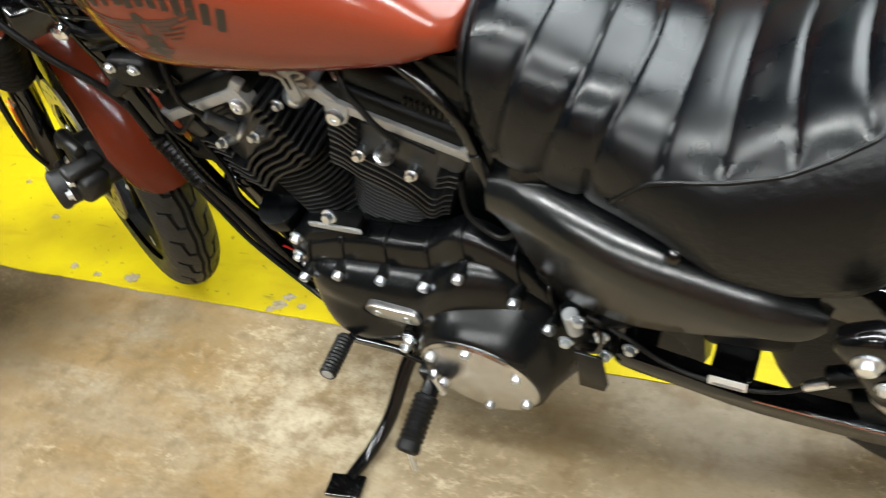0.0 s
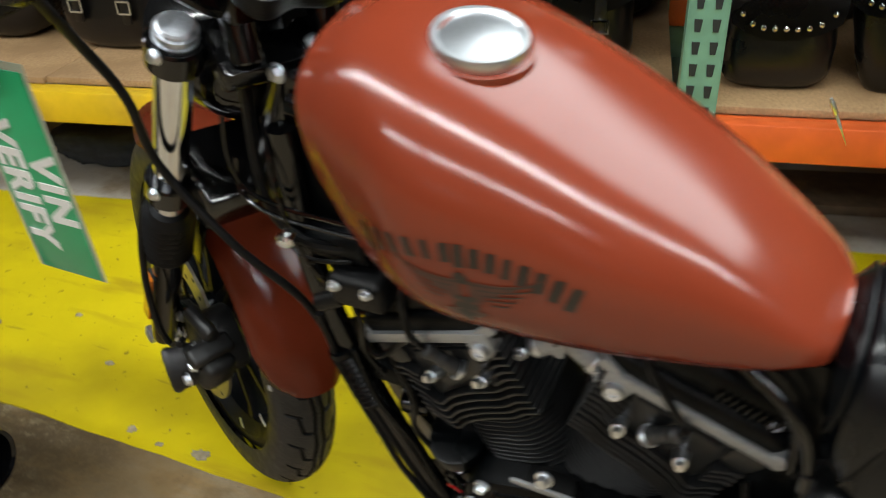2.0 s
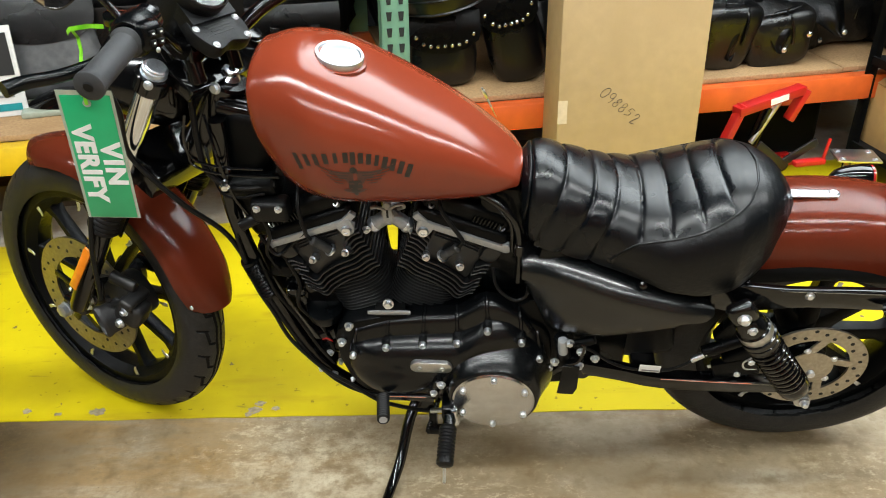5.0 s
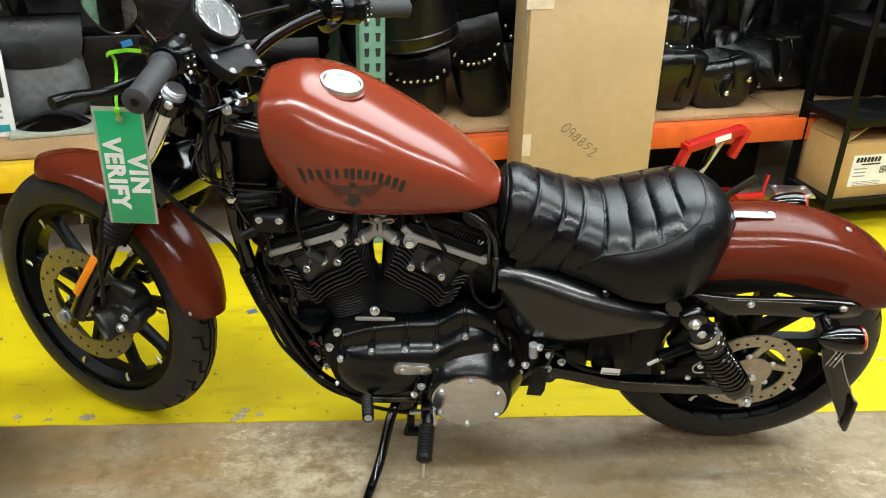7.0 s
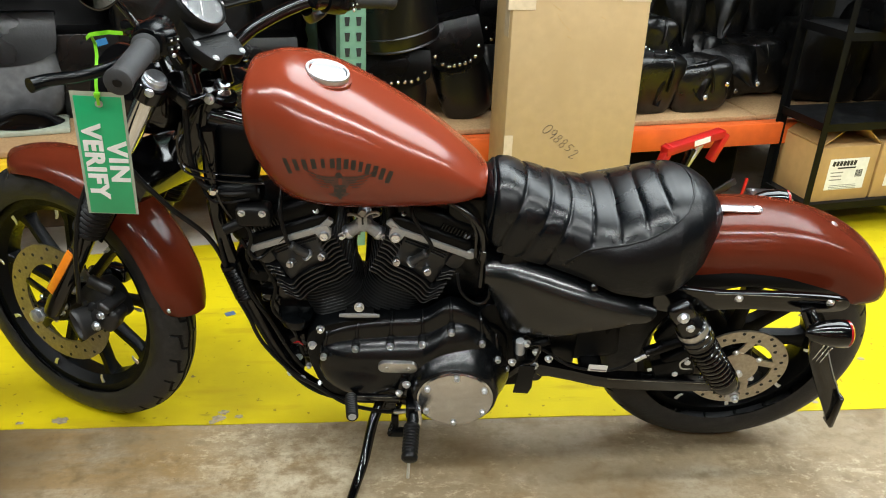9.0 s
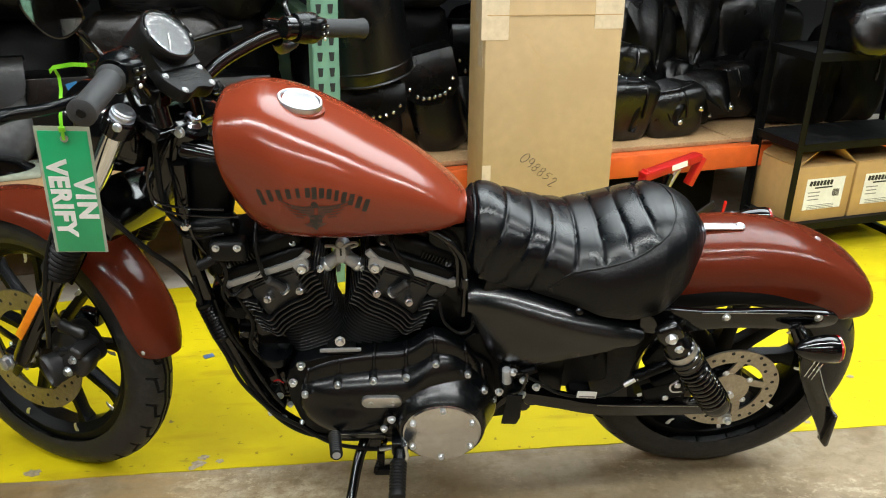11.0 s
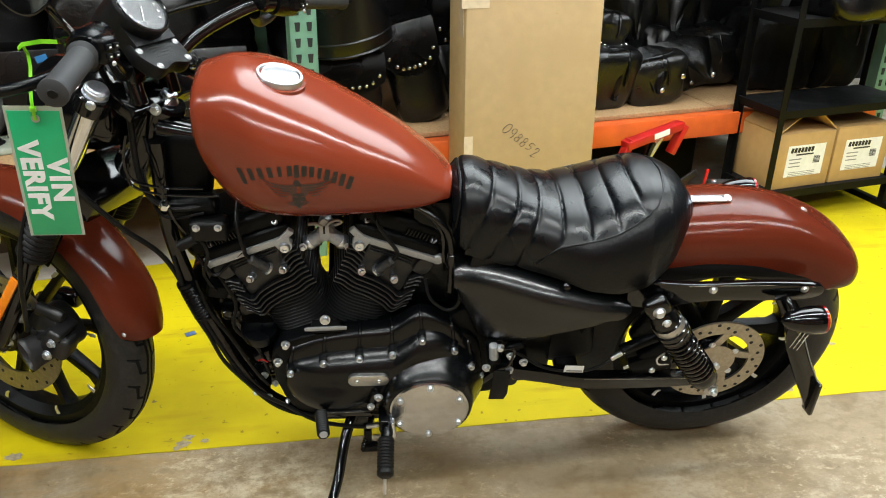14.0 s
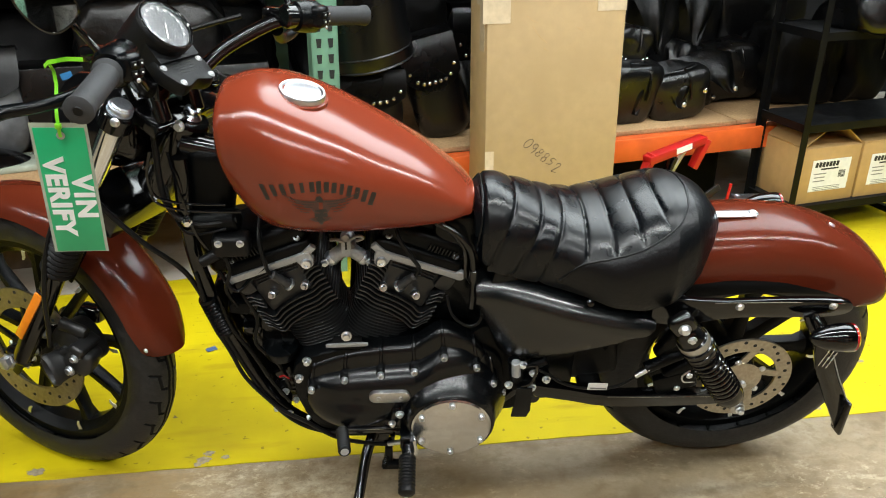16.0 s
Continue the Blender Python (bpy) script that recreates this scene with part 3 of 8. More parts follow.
# boards stored on the floor below the deck
solid("brown_board", box((0.95, 0.22, 0.03), (0.36, 0.42, 0.016), 0.003, rot=(0, 0, 2)), DARK_BOARD, "dirty brown board lying on the floor under the rack", "board", RACK)
solid("brown_plank", box((1.5, 0.25, 0.10), (-1.45, 0.52, 0.051), 0.008, rot=(0, 0, -3)), DARK_BOARD, "dark timber skid lying under the rack", "plank", RACK)
solid("dark_crate", box((0.6, 0.35, 0.24), (1.45, 0.40, 0.121), 0.02, 3, rot=(0, 0, -4)), BAG_DULL, "dark plastic crate lying under the rack deck", "crate", RACK)


# ---- leather bags on the deck ----
def bag_body(w, d, h, seed, sag=0.25, slump=0.0):
    """A soft box with rounded corners, sagging sides and dents."""
    bm = bmesh.new()
    bmesh.ops.create_cube(bm, size=2.0)
    bmesh.ops.subdivide_edges(bm, edges=bm.edges[:], cuts=9, use_grid_fill=True)
    for v in bm.verts:
        p = v.co
        n = 4.0
        k = (abs(p.x) ** n + abs(p.y) ** n + abs(p.z) ** n) ** (1 / n)
        q = p / k
        f = 1 - sag * 0.35 * (q.z + 1) / 2
        wob = 0.05 * noise.noise(Vector((q.x * 1.6 + seed * 7.3, q.y * 1.6, q.z * 1.6))) + 0.03 * noise.noise(Vector((q.x * 4 + seed, q.y * 4, q.z * 3)))
        v.co = Vector((q.x * (1 - 0.08 * q.z) * (1 + wob) * w / 2 + slump * (q.z + 1) * h / 2, q.y * f * (1 + wob) * d / 2, (q.z * (1 + 0.6 * wob) + 1) * h / 2))
    return bm


def flap_panel(w, h, y, z0, drop, thick=0.008):
    """A rounded lid flap that folds over the front of a bag."""
    rows = []
    k = 22
    for j, (yy, zz, sc) in enumerate([(y + 0.16, z0 + 0.004, 0.96), (y + 0.05, z0 + 0.012, 0.99), (y + 0.008, z0 + 0.002, 1.0), (y - 0.008, z0 - 0.03, 1.0), (y - 0.012, z0 - drop * 0.55, 1.0), (y - 0.014, z0 - drop * 0.82, 0.95), (y - 0.014, z0 - drop, 0.70)]):
        rows.append([((-0.5 + i / (k - 1)) * w * sc, yy + 0.004 * math.sin(3.1 * i / k), zz - (0.02 * (1 - abs(2 * i / (k - 1) - 1) ** 2) if j > 4 else 0)) for i in range(k)])
    bm = rings(rows, False, False)
    bmesh.ops.solidify(bm, geom=bm.faces[:], thickness=thick)
    return bm


def saddlebag(m, w=0.32, d=0.17, h=0.29, seed=1, studs=True, straps=0, label="black leather saddlebag with a studded flap standing on the deck", mat=None, slump=0.0, group="saddlebags on the rack"):
    bag = thing("saddlebag", label, "saddlebag", m, group)
    part("body", bag_body(w, d, h, seed, slump=slump), mat or BAG_SMOOTH, bag)
    drop = h * 0.42
    part("flap", flap_panel(w * 1.02, h, -d / 2 + 0.012, h * 0.97, drop), BAG_SMOOTH, bag, "rounded lid flap")
    if studs:
        for i in range(9):
            u = -1 + 2 * i / 8
            z = h * 0.97 - drop * (0.97 - 0.30 * u ** 4) + 0.012
            bolt(bag, (u * w * 0.40, -d / 2 - 0.009, z - 0.006), r=0.0048, h=0.005, mat=CHROME, name="stud")
    for s in range(straps):
        x = (-0.22 + 0.44 * s / max(1, straps - 1)) * w if straps > 1 else 0
        part("strap", box((0.028, 0.006, h * 0.5), (x, -d / 2 - 0.014, h * 0.52), 0.002), BAG_LEATHER, bag)
        part("buckle", merge(box((0.04, 0.006, 0.005), (x, -d / 2 - 0.019, h * 0.46)), box((0.04, 0.006, 0.005), (x, -d / 2 - 0.019, h * 0.36)), box((0.005, 0.006, 0.035), (x - 0.02, -d / 2 - 0.019, h * 0.41)), box((0.005, 0.006, 0.035), (x + 0.02, -d / 2 - 0.019, h * 0.41))), CHROME, bag, "chrome strap buckle")
    return bag


DECK = 0.4185


def on_deck(x, y, turn=0, tilt=0, lean=0):
    return RACK @ pose(x, y, DECK, tilt, lean, turn)


saddlebag(on_deck(0.165, 0.20, 2), 0.245, 0.18, 0.270, 1)
saddlebag(on_deck(0.475, 0.20, -12, 0, -15), 0.20, 0.19, 0.385, 2, label="tall black leather saddlebag with studded flap leaning sideways")
saddlebag(on_deck(0.62, 0.30, -6), 0.22, 0.2, 0.46, 3, label="tall black leather saddlebag with a studded flap")
saddlebag(on_deck(-0.32, 0.30, 4), 0.30, 0.18, 0.30, 4, studs=False, straps=2, label="black leather saddlebag with two buckled straps")
saddlebag(on_deck(-1.12, 0.36, 3, -14), 0.34, 0.2, 0.36, 6, studs=False, straps=0, label="large black saddlebag with a plain flap, its sheen painted grey", mat=BAG_SHEEN)
saddlebag(on_deck(-1.62, 0.33, -4), 0.36, 0.2, 0.34, 7, studs=False, straps=2, label="black leather saddlebag with two buckled straps")
saddlebag(on_deck(-2.1, 0.40, 2), 0.36, 0.22, 0.42, 12, studs=False, straps=2, label="black leather saddlebag with two buckled straps")


def crumpled_body(w, d, h, seed, folds=1.0, taper=0.0):
    """A limp leather body: a soft box drawn into ridged folds and dents."""
    bm = bmesh.new()
    bmesh.ops.create_cube(bm, size=2.0)
    bmesh.ops.subdivide_edges(bm, edges=bm.edges[:], cuts=21, use_grid_fill=True)
    for v in bm.verts:
        p = v.co
        n = 5.0
        q = p / (abs(p.x) ** n + abs(p.y) ** n + abs(p.z) ** n) ** (1 / n)
        s = Vector((q.x * 1.3 + seed * 5.1, q.y * 1.3 + seed, q.z * 0.9))
        ridge = (1 - abs(noise.noise(s * 1.1))) ** 3 + 0.3 * (1 - abs(noise.noise(s * 2.3 + Vector((3, seed, 1))))) ** 3
        big = noise.noise(s * 0.8)
        k = 1 + folds * (0.16 * (ridge - 0.7) + 0.22 * big)
        sc = 1 - taper * (1 - q.z) / 2
        v.co = Vector((q.x * k * sc * w / 2, q.y * k * d / 2, (q.z * (1 + 0.5 * (k - 1)) + 1) * h / 2))
    return bm


def limp_bag(m, w, d, h, seed, label, folds=1.0, taper=0.0, studs=(), snap=None, mat=None):
    bag = thing("limp_bag", label, "bag", m, "limp leather bags heaped on the rack")
    part("body", crumpled_body(w, d, h, seed, folds, taper), mat or BAG_LEATHER, bag)
    # a stitched welt along the mouth and a short closing strap
    part("welt", tube([(w * 0.34 * math.sin(a), -d * 0.40 * math.cos(a) * 0.6, h * 0.985) for a in [math.pi * (i / 8 - 0.5) for i in range(9)]], 0.004, 6, 3), BAG_SMOOTH, bag, "stitched leather welt")
    part("strap", tube([(w * 0.12, -d * 0.20, h * 1.0), (w * 0.13, -d * 0.46, h * 0.90), (w * 0.14, -d * 0.53, h * 0.62), (w * 0.135, -d * 0.52, h * 0.45)], 0.005, 6, 4), BAG_SMOOTH, bag, "black leather closing strap")
    for x, z in studs:
        bolt(bag, (x, -d / 2 - 0.004, z), r=0.0048, h=0.006, mat=CHROME, name="stud")
    if snap:
        bolt(bag, (snap[0], -d / 2 - 0.003, snap[1]), r=0.009, h=0.007, mat=CHROME, name="snap")
    return bag


# the heap of loose leather past the tall carton
limp_bag(on_deck(1.195, 0.185, 6, 8, 3), 0.27, 0.19, 0.245, 1, "black leather saddlebag body narrowing towards its base", 0.12, 0.38, mat=BAG_SMOOTH)
limp_bag(on_deck(1.150, 0.24, 4, 0, 10) @ Matrix.Translation((0, 0, 0.20)), 0.20, 0.2, 0.17, 2, "black leather bag with a row of chrome studs", 0.5, 0.0, [(-0.085 + 0.020 * i, 0.048 + 0.010 * math.cos(i * 0.7)) for i in range(9)])
limp_bag(on_deck(1.435, 0.17, -8, 6, -10), 0.30, 0.17, 0.20, 3, "rounded black leather pouch with a chrome snap", 0.18, 0.25, (), (0.10, 0.115))
limp_bag(on_deck(1.56, 0.30, 10, -6, 16), 0.30, 0.16, 0.26, 4, "limp black leather flap slumped over other bags", 0.7, 0.1, (), (0.10, 0.06))
limp_bag(on_deck(1.78, 0.36, -5, 0, -5), 0.38, 0.24, 0.25, 5, "slumped heap of black leather with deep folds", 0.75)
limp_bag(on_deck(2.12, 0.40, 8), 0.36, 0.26, 0.28, 6, "slumped heap of black leather with deep folds", 0.75)
limp_bag(on_deck(1.36, 0.44, 0, 0, 6), 0.30, 0.24, 0.52, 7, "tall limp black leather bag with hanging folds", 0.75)
limp_bag(on_deck(1.64, 0.50, 0, 0, -4), 0.34, 0.24, 0.48, 8, "tall limp black leather bag with hanging folds", 0.75)
limp_bag(on_deck(1.05, 0.46, 0), 0.34, 0.24, 0.54, 9, "tall limp black leather bag with hanging folds", 0.75)
limp_bag(on_deck(1.98, 0.56, 0), 0.36, 0.24, 0.52, 13, "tall limp black leather bag with hanging folds", 0.75)
limp_bag(on_deck(2.06, 0.24, -6), 0.36, 0.26, 0.33, 14, "slumped heap of black leather with deep folds", 0.75, mat=BAG_DULL)
limp_bag(on_deck(2.34, 0.22, 5), 0.30, 0.26, 0.42, 15, "slumped heap of black leather with deep folds", 0.75, mat=BAG_DULL)
limp_bag(on_deck(-0.52, 0.46, 0), 0.5, 0.22, 0.50, 10, "tall limp black leather bag with hanging folds", 0.75)
limp_bag(on_deck(-1.40, 0.50, 0), 0.5, 0.24, 0.52, 11, "tall limp black leather bag with hanging folds", 0.75)


def corner_flap(name, a, b, tip, label, bulge=0.03, snap=True, group="loose leather flaps"):
    """A limp three-cornered leather flap hanging to a point, with a chrome snap near the tip."""
    a, b, tip = Vector(a), Vector(b), Vector(tip)
    rows = []
    for j in range(15):
        v = j / 14
        row = []
        for i in range(15):
            u = i / 14
            p = (a * (1 - u) + b * u) * (1 - v) + (tip + (b - a) * 0.12 * (u - 0.5)) * v
            out = bulge * math.sin(math.pi * min(1.0, v * 1.15)) * (0.5 + 0.5 * math.sin(math.pi * u)) + 0.008 * math.sin(9 * u + 4 * v)
            row.append(p + Vector((0, -out, 0.02 * math.sin(math.pi * u) * (1 - v))))
        rows.append(row)
    bm = rings(rows, False, False)
    bmesh.ops.solidify(bm, geom=bm.faces[:], thickness=0.006)
    flap = thing(name, label, "leather flap", RACK, group)
    part("hide", bm, BAG_LEATHER, flap)
    if snap:
        bolt(flap, tip + Vector((0, -0.014, 0.018)), r=0.008, h=0.007, mat=ZINC, name="snap")
    return flap


corner_flap("leather_flap", (1.44, 0.20, 0.64), (1.70, 0.20, 0.655), (1.640, 0.070, 0.520), "limp black leather flap with a chrome snap hanging down")
corner_flap("leather_flap", (1.10, 0.13, 0.655), (1.30, 0.11, 0.60), (1.200, 0.075, 0.46), "black leather flap hanging to a point over a bag", 0.02, False)
corner_flap("leather_flap", (1.30, 0.17, 0.63), (1.52, 0.15, 0.62), (1.400, 0.060, 0.475), "limp black leather flap with a chrome snap hanging down", 0.035)
corner_flap("leather_flap", (1.22, 0.30, 0.95), (1.42, 0.30, 0.93), (1.360, 0.200, 0.66), "long black leather flap hanging over the bags", 0.03, False)
corner_flap("leather_flap", (1.50, 0.34, 0.93), (1.72, 0.34, 0.92), (1.560, 0.240, 0.68), "long black leather flap hanging over the bags", 0.03, False)
corner_flap("leather_flap", (0.47, 0.12, 0.70), (0.60, 0.10, 0.66), (0.56, 0.05, 0.45), "black leather flap hanging to a point over a bag", 0.02, False)


def round_bag(m, r, h, seed, label):
    """A round-bottomed upright leather bag with sewn welts."""
    bag = thing("round_bag", label, "bag", m, "round bags on the rack")
    bm = lathe([(r * a, h * b) for a, b in ((0.3, 0), (0.86, 0.004), (0.955, 0.02), (0.99, 0.06), (1.0, 0.2), (0.99, 0.4), (0.985, 0.6), (0.98, 0.8), (0.96, 0.96), (0.9, 1.0))], (0, 0, 0), (0, 0, 1), 48)
    for v in bm.verts:
        v.co += 0.06 * r * Vector((noise.noise(v.co * 6 + Vector((seed, 0, 0))), noise.noise(v.co * 6 + Vector((0, 0, seed))), 0))
    part("body", bm, BAG_SMOOTH, bag)
    for wz in (0.03, 0.16):
        part("welt", lathe([(r * 0.99, h * wz), (r * 1.02, h * wz + 0.004), (r * 0.99, h * wz + 0.008)], (0, 0, 0), (0, 0, 1), 48), BAG_LEATHER, bag, "sewn leather welt")
    return bag


round_bag(RACK @ pose(0.175, 0.20, 0.705, 6, -10, 0), 0.165, 0.34, 3, "round-bottomed black leather bag resting on the saddlebags")
for bx, bz, bw, bh, sd in ((-1.9, 0.86, 0.7, 0.42, 21), (-1.15, 0.88, 0.72, 0.40, 22), (-0.42, 0.86, 0.66, 0.44, 23), (0.32, 0.90, 0.62, 0.42, 24), (1.0, 0.90, 0.62, 0.40, 25), (1.66, 0.90, 0.62, 0.42, 26), (2.2, 0.90, 0.5, 0.40, 27)):
    solid("soft_bag", crumpled_body(bw, 0.4, bh, sd, 0.7), BAG_DULL, "dull black soft bag stacked at the back of the rack", "bag", RACK @ pose(bx, 0.78, bz - 0.43, 0, 0, 3), "soft bags stacked at the back")
    solid("soft_bag", crumpled_body(bw * 0.95, 0.38, bh, sd + 9, 0.7), BAG_LEATHER, "black soft bag stacked at the back of the rack", "bag", RACK @ pose(bx + 0.05, 0.77, bz - 0.03, 0, 0, -3), "soft bags stacked at the back")

# rag, scriber and strap hooks about the deck's edge
solid("dark_rag", crumpled_body(0.40, 0.24, 0.13, 41, 1.0), material("dusty_grey_cloth", (0.020, 0.022, 0.025), 0.85, vary=0.3, grain=40, bump=0.5, bump_scale=120), "crumpled dark grey rag lying on the concrete under the rack", "rag", RACK @ pose(-1.80, 0.42, 0.001, 0, 0, 12))
scriber = thing("scriber", "thin steel scriber leaning against the orange beam", "tool", RACK @ pose(0.255, -0.052, 0.478, 0, 154, 0))
part("shank", rod((0, 0, 0), (0, 0, 0.075), 0.0034, 10), GREY_BAR, scriber)
part("grip", lathe([(0.0034, 0.0), (0.0055, 0.003), (0.0055, 0.030), (0.0034, 0.034)], (0, 0, 0.008), (0, 0, 1), 14), ZINC, scriber, "knurled bright grip")
part("point", rod((0, 0, 0.075), (0, 0, 0.118), 0.0026, 10, 0.0006), ZINC, scriber)
for hx_ in (-0.298, -0.222):
    hook = thing("strap_hook", "black webbing strap with a bent hook trailing on the deck", "strap", RACK @ pose(hx_, 0.13, DECK, 0, 0, 4), "strap hooks on the deck")
    part("webbing", tube([(0.0, 0.24, 0.10), (0.002, 0.12, 0.045), (0.0, 0.03, 0.010)], 0.006, 8, 6), BAG_DULL, hook, "black webbing")
    part("hook", tube([(0.0, 0.03, 0.009), (0.004, 0.0, 0.007), (0.016, -0.02, 0.006), (0.026, -0.010, 0.006), (0.022, 0.008, 0.006)], 0.0036, 8, 6), BLACK_GLOSS, hook, "bent black hook")
glossy = thing("black_box", "glossy black carton with a blue sticker standing on the deck", "carton", on_deck(-0.86, 0.44, 4), "black cartons on the deck")
part("carton_body", box((0.20, 0.16, 0.29), (0, 0, 0.146), 0.004), BAG_SMOOTH, glossy)
part("sticker", box((0.036, 0.0012, 0.022), (0.045, -0.081, 0.262), rot=(0, -14, 0)), PACK_BLUE, glossy, "blue sticker")
glossy2 = thing("black_box", "glossy black carton with a teal sticker standing on the deck", "carton", on_deck(-0.62, 0.44, -6), "black cartons on the deck")
part("carton_body", box((0.20, 0.16, 0.335), (0, 0, 0.169), 0.004), BAG_SMOOTH, glossy2)
part("sticker", box((0.034, 0.0012, 0.038), (0.0, -0.081, 0.300), rot=(0, 8, 0)), TEAL, glossy2, "teal sticker")

# packages at the end of the deck
pack = thing("carded_package", "white carded package with black and teal print on the deck", "package", on_deck(-1.275, 0.20, 6, -8))
part("card", box((0.19, 0.012, 0.28), (0, 0, 0.141), 0.002), PACK_WHITE, pack)
part("print_band", box((0.10, 0.002, 0.022), (0.03, -0.0075, 0.030)), TEAL, pack, "teal print band")
part("print_panel", box((0.15, 0.002, 0.13), (0.005, -0.0075, 0.195)), INK, pack, "black photo panel")
for bz_ in (0.105, 0.085, 0.065):
    part("print_bar", box((0.11, 0.002, 0.008), (0.01, -0.0075, bz_)), GREY_INK, pack)
clear = thing("bagged_part", "curved black accessory in a clear bag lying on the deck", "bagged part", on_deck(-1.065, 0.21, 6))
part("curved_part", lathe([(0.115, 0), (0.12, 0.004), (0.12, 0.016), (0.115, 0.02)], (0, 0.05, -0.045), (0, 0, 1), 40), BLACK_GLOSS, clear)
part("tray", box((0.27, 0.16, 0.022), (0, 0.04, 0.011), 0.008), CLEAR_SLEEVE, clear, "clear plastic tray")
part("shell", rings([[(0.12 * math.cos(a) * s, 0.04 + 0.08 * math.sin(a) * s, 0.023 + 0.045 * (1 - s * s)) for a in [2 * math.pi * i / 28 for i in range(28)]] for s in (1.0, 0.9, 0.7, 0.4, 0.1)]), BLACK_GLOSS, clear)

# ---- tall carton standing against the rack ----
CARTON = pose(0.362, 0.962, 0, -2.5, 0, 5)
carton = thing("tall_carton", "tall tan cardboard carton with taped edges and pen marks", "carton", CARTON)
cw, cd, ch = 0.466, 0.185, 1.02
part("carton_body", merge(box((cw, cd, ch), (cw / 2, cd / 2, ch / 2 + 0.004), 0.004)), CARDBOARD, carton)
part("top_flap", box((cw - 0.01, 0.004, 0.10), (cw / 2, 0.004, ch + 0.05), 0.001, rot=(4, 0, 0)), CARDBOARD, carton, "creased upper flap")
part("crease", box((cw - 0.006, 0.002, 0.003), (cw / 2, -0.0008, 0.955)), material("card_crease", (0.36, 0.225, 0.09), 0.8), carton)
for tx, tz, tw, th_ in ((0.03, 0.95, 0.09, 0.14), (cw - 0.05, 0.96, 0.10, 0.10)):
    part("tape", box((tw, 0.0012, th_), (tx, -0.0009, tz)), TAPE, carton, "strip of clear tape")
part("tape", box((0.0012, 0.05, 0.22), (-0.0009, 0.05, 0.90)), TAPE, carton, "strip of clear tape")
part("tape", box((0.0012, 0.10, 0.09), (-0.0012, 0.06, 0.975)), TAPE, carton, "strip of clear tape")
for sp_ in ([(0.13, 0.90), (0.15, 0.885), (0.165, 0.88)], [(0.15, 0.87), (0.17, 0.84), (0.20, 0.815)], [(0.19, 0.80), (0.205, 0.79)], [(0.30, 0.86), (0.315, 0.855)]):
    part("scuff", tube([(x_, -0.0001, z_) for x_, z_ in sp_], 0.0008, 5, 5), BOX_CARD, carton, "scuff mark")
part("tape", box((0.03, 0.0012, 0.075), (0.015, -0.0009, 0.435)), TAPE, carton, "strip of clear tape")


def stroke(parent, pts, m):
    part("pen_stroke", tube([(x + 0.25 * z, 0, z) for x, z in pts], 0.0007, 5, 6), INK, parent, "", m)


def loop(cx, cz, rx, rz, a0=0, a1=360, k=10):
    return [(cx + rx * math.cos(radians(a0 + (a1 - a0) * i / k)), cz + rz * math.sin(radians(a0 + (a1 - a0) * i / k))) for i in range(k + 1)]


# hand-written figures running down to the right
for i, glyph in enumerate("098852"):
    gm = Matrix.Translation((0.150 + 0.0205 * i, -0.0012, 0.492 - 0.0170 * i - (0.006 if i == 5 else 0))) @ Euler((0, radians((34, 22, 40, 30, 44, 24)[i]), 0)).to_matrix().to_4x4() @ Matrix.Scale((1.3, 1.15, 1.05, 1.1, 1.2, 1.3)[i], 4)
    shapes = {"0": [loop(0, 0, 0.008, 0.014)], "9": [loop(0.001, 0.006, 0.007, 0.008, 0, 360), [(0.008, 0.006), (0.006, -0.008), (0.001, -0.016)]], "8": [loop(0, 0.007, 0.006, 0.007, -90, 270), loop(0, -0.008, 0.007, 0.008, 90, 450)], "5": [[(0.007, 0.013), (-0.004, 0.012), (-0.005, 0.002), (0.004, 0.002), (0.006, -0.006), (-0.004, -0.013)]], "2": [[(-0.006, 0.008), (0.0, 0.014), (0.006, 0.008), (-0.003, -0.006), (-0.006, -0.013), (0.007, -0.012)]]}
    for pts_ in shapes[glyph]:
        stroke(carton, pts_, gm)

# ---- small black shelf unit with battery cartons ----
SHELF = RACK @ pose(1.724, -0.268, 0)
unit = thing("black_shelf_unit", "black angle-steel shelf unit with dusty shelves standing before the rack", "shelf unit", SHELF)
sw, sd_ = 0.64, 0.255
for px_ in (0, sw):
    for py_ in (0, sd_):
        part("post", merge(box((0.028, 0.004, 1.25), (px_, py_, 0.63)), box((0.004, 0.028, 1.25), (px_ + (0.012 if px_ == 0 else -0.012), py_ + (0.012 if py_ == 0 else -0.012), 0.63))), RACK_BLACK, unit)
for pz_ in (0.135, 0.462, 0.80, 1.14):
    part("shelf", box((sw - 0.002, sd_ - 0.002, 0.006), (sw / 2, sd_ / 2, pz_)), SHELF_MAT, unit, "dusty black steel shelf")
    part("shelf_lip", merge(box((sw, 0.004, 0.03), (sw / 2, 0.002, pz_ - 0.012)), box((sw, 0.004, 0.03), (sw / 2, sd_ - 0.002, pz_ - 0.012)), box((0.004, sd_, 0.03), (0.002, sd_ / 2, pz_ - 0.012)), box((0.004, sd_, 0.03), (sw - 0.002, sd_ / 2, pz_ - 0.012))), RACK_BLACK, unit, "black folded shelf lip")
for px_ in (0, sw):
    part("foot_rail", box((0.03, sd_ + 0.2, 0.025), (px_, sd_ / 2 - 0.10, 0.0135), 0.003), RACK_BLACK, unit)


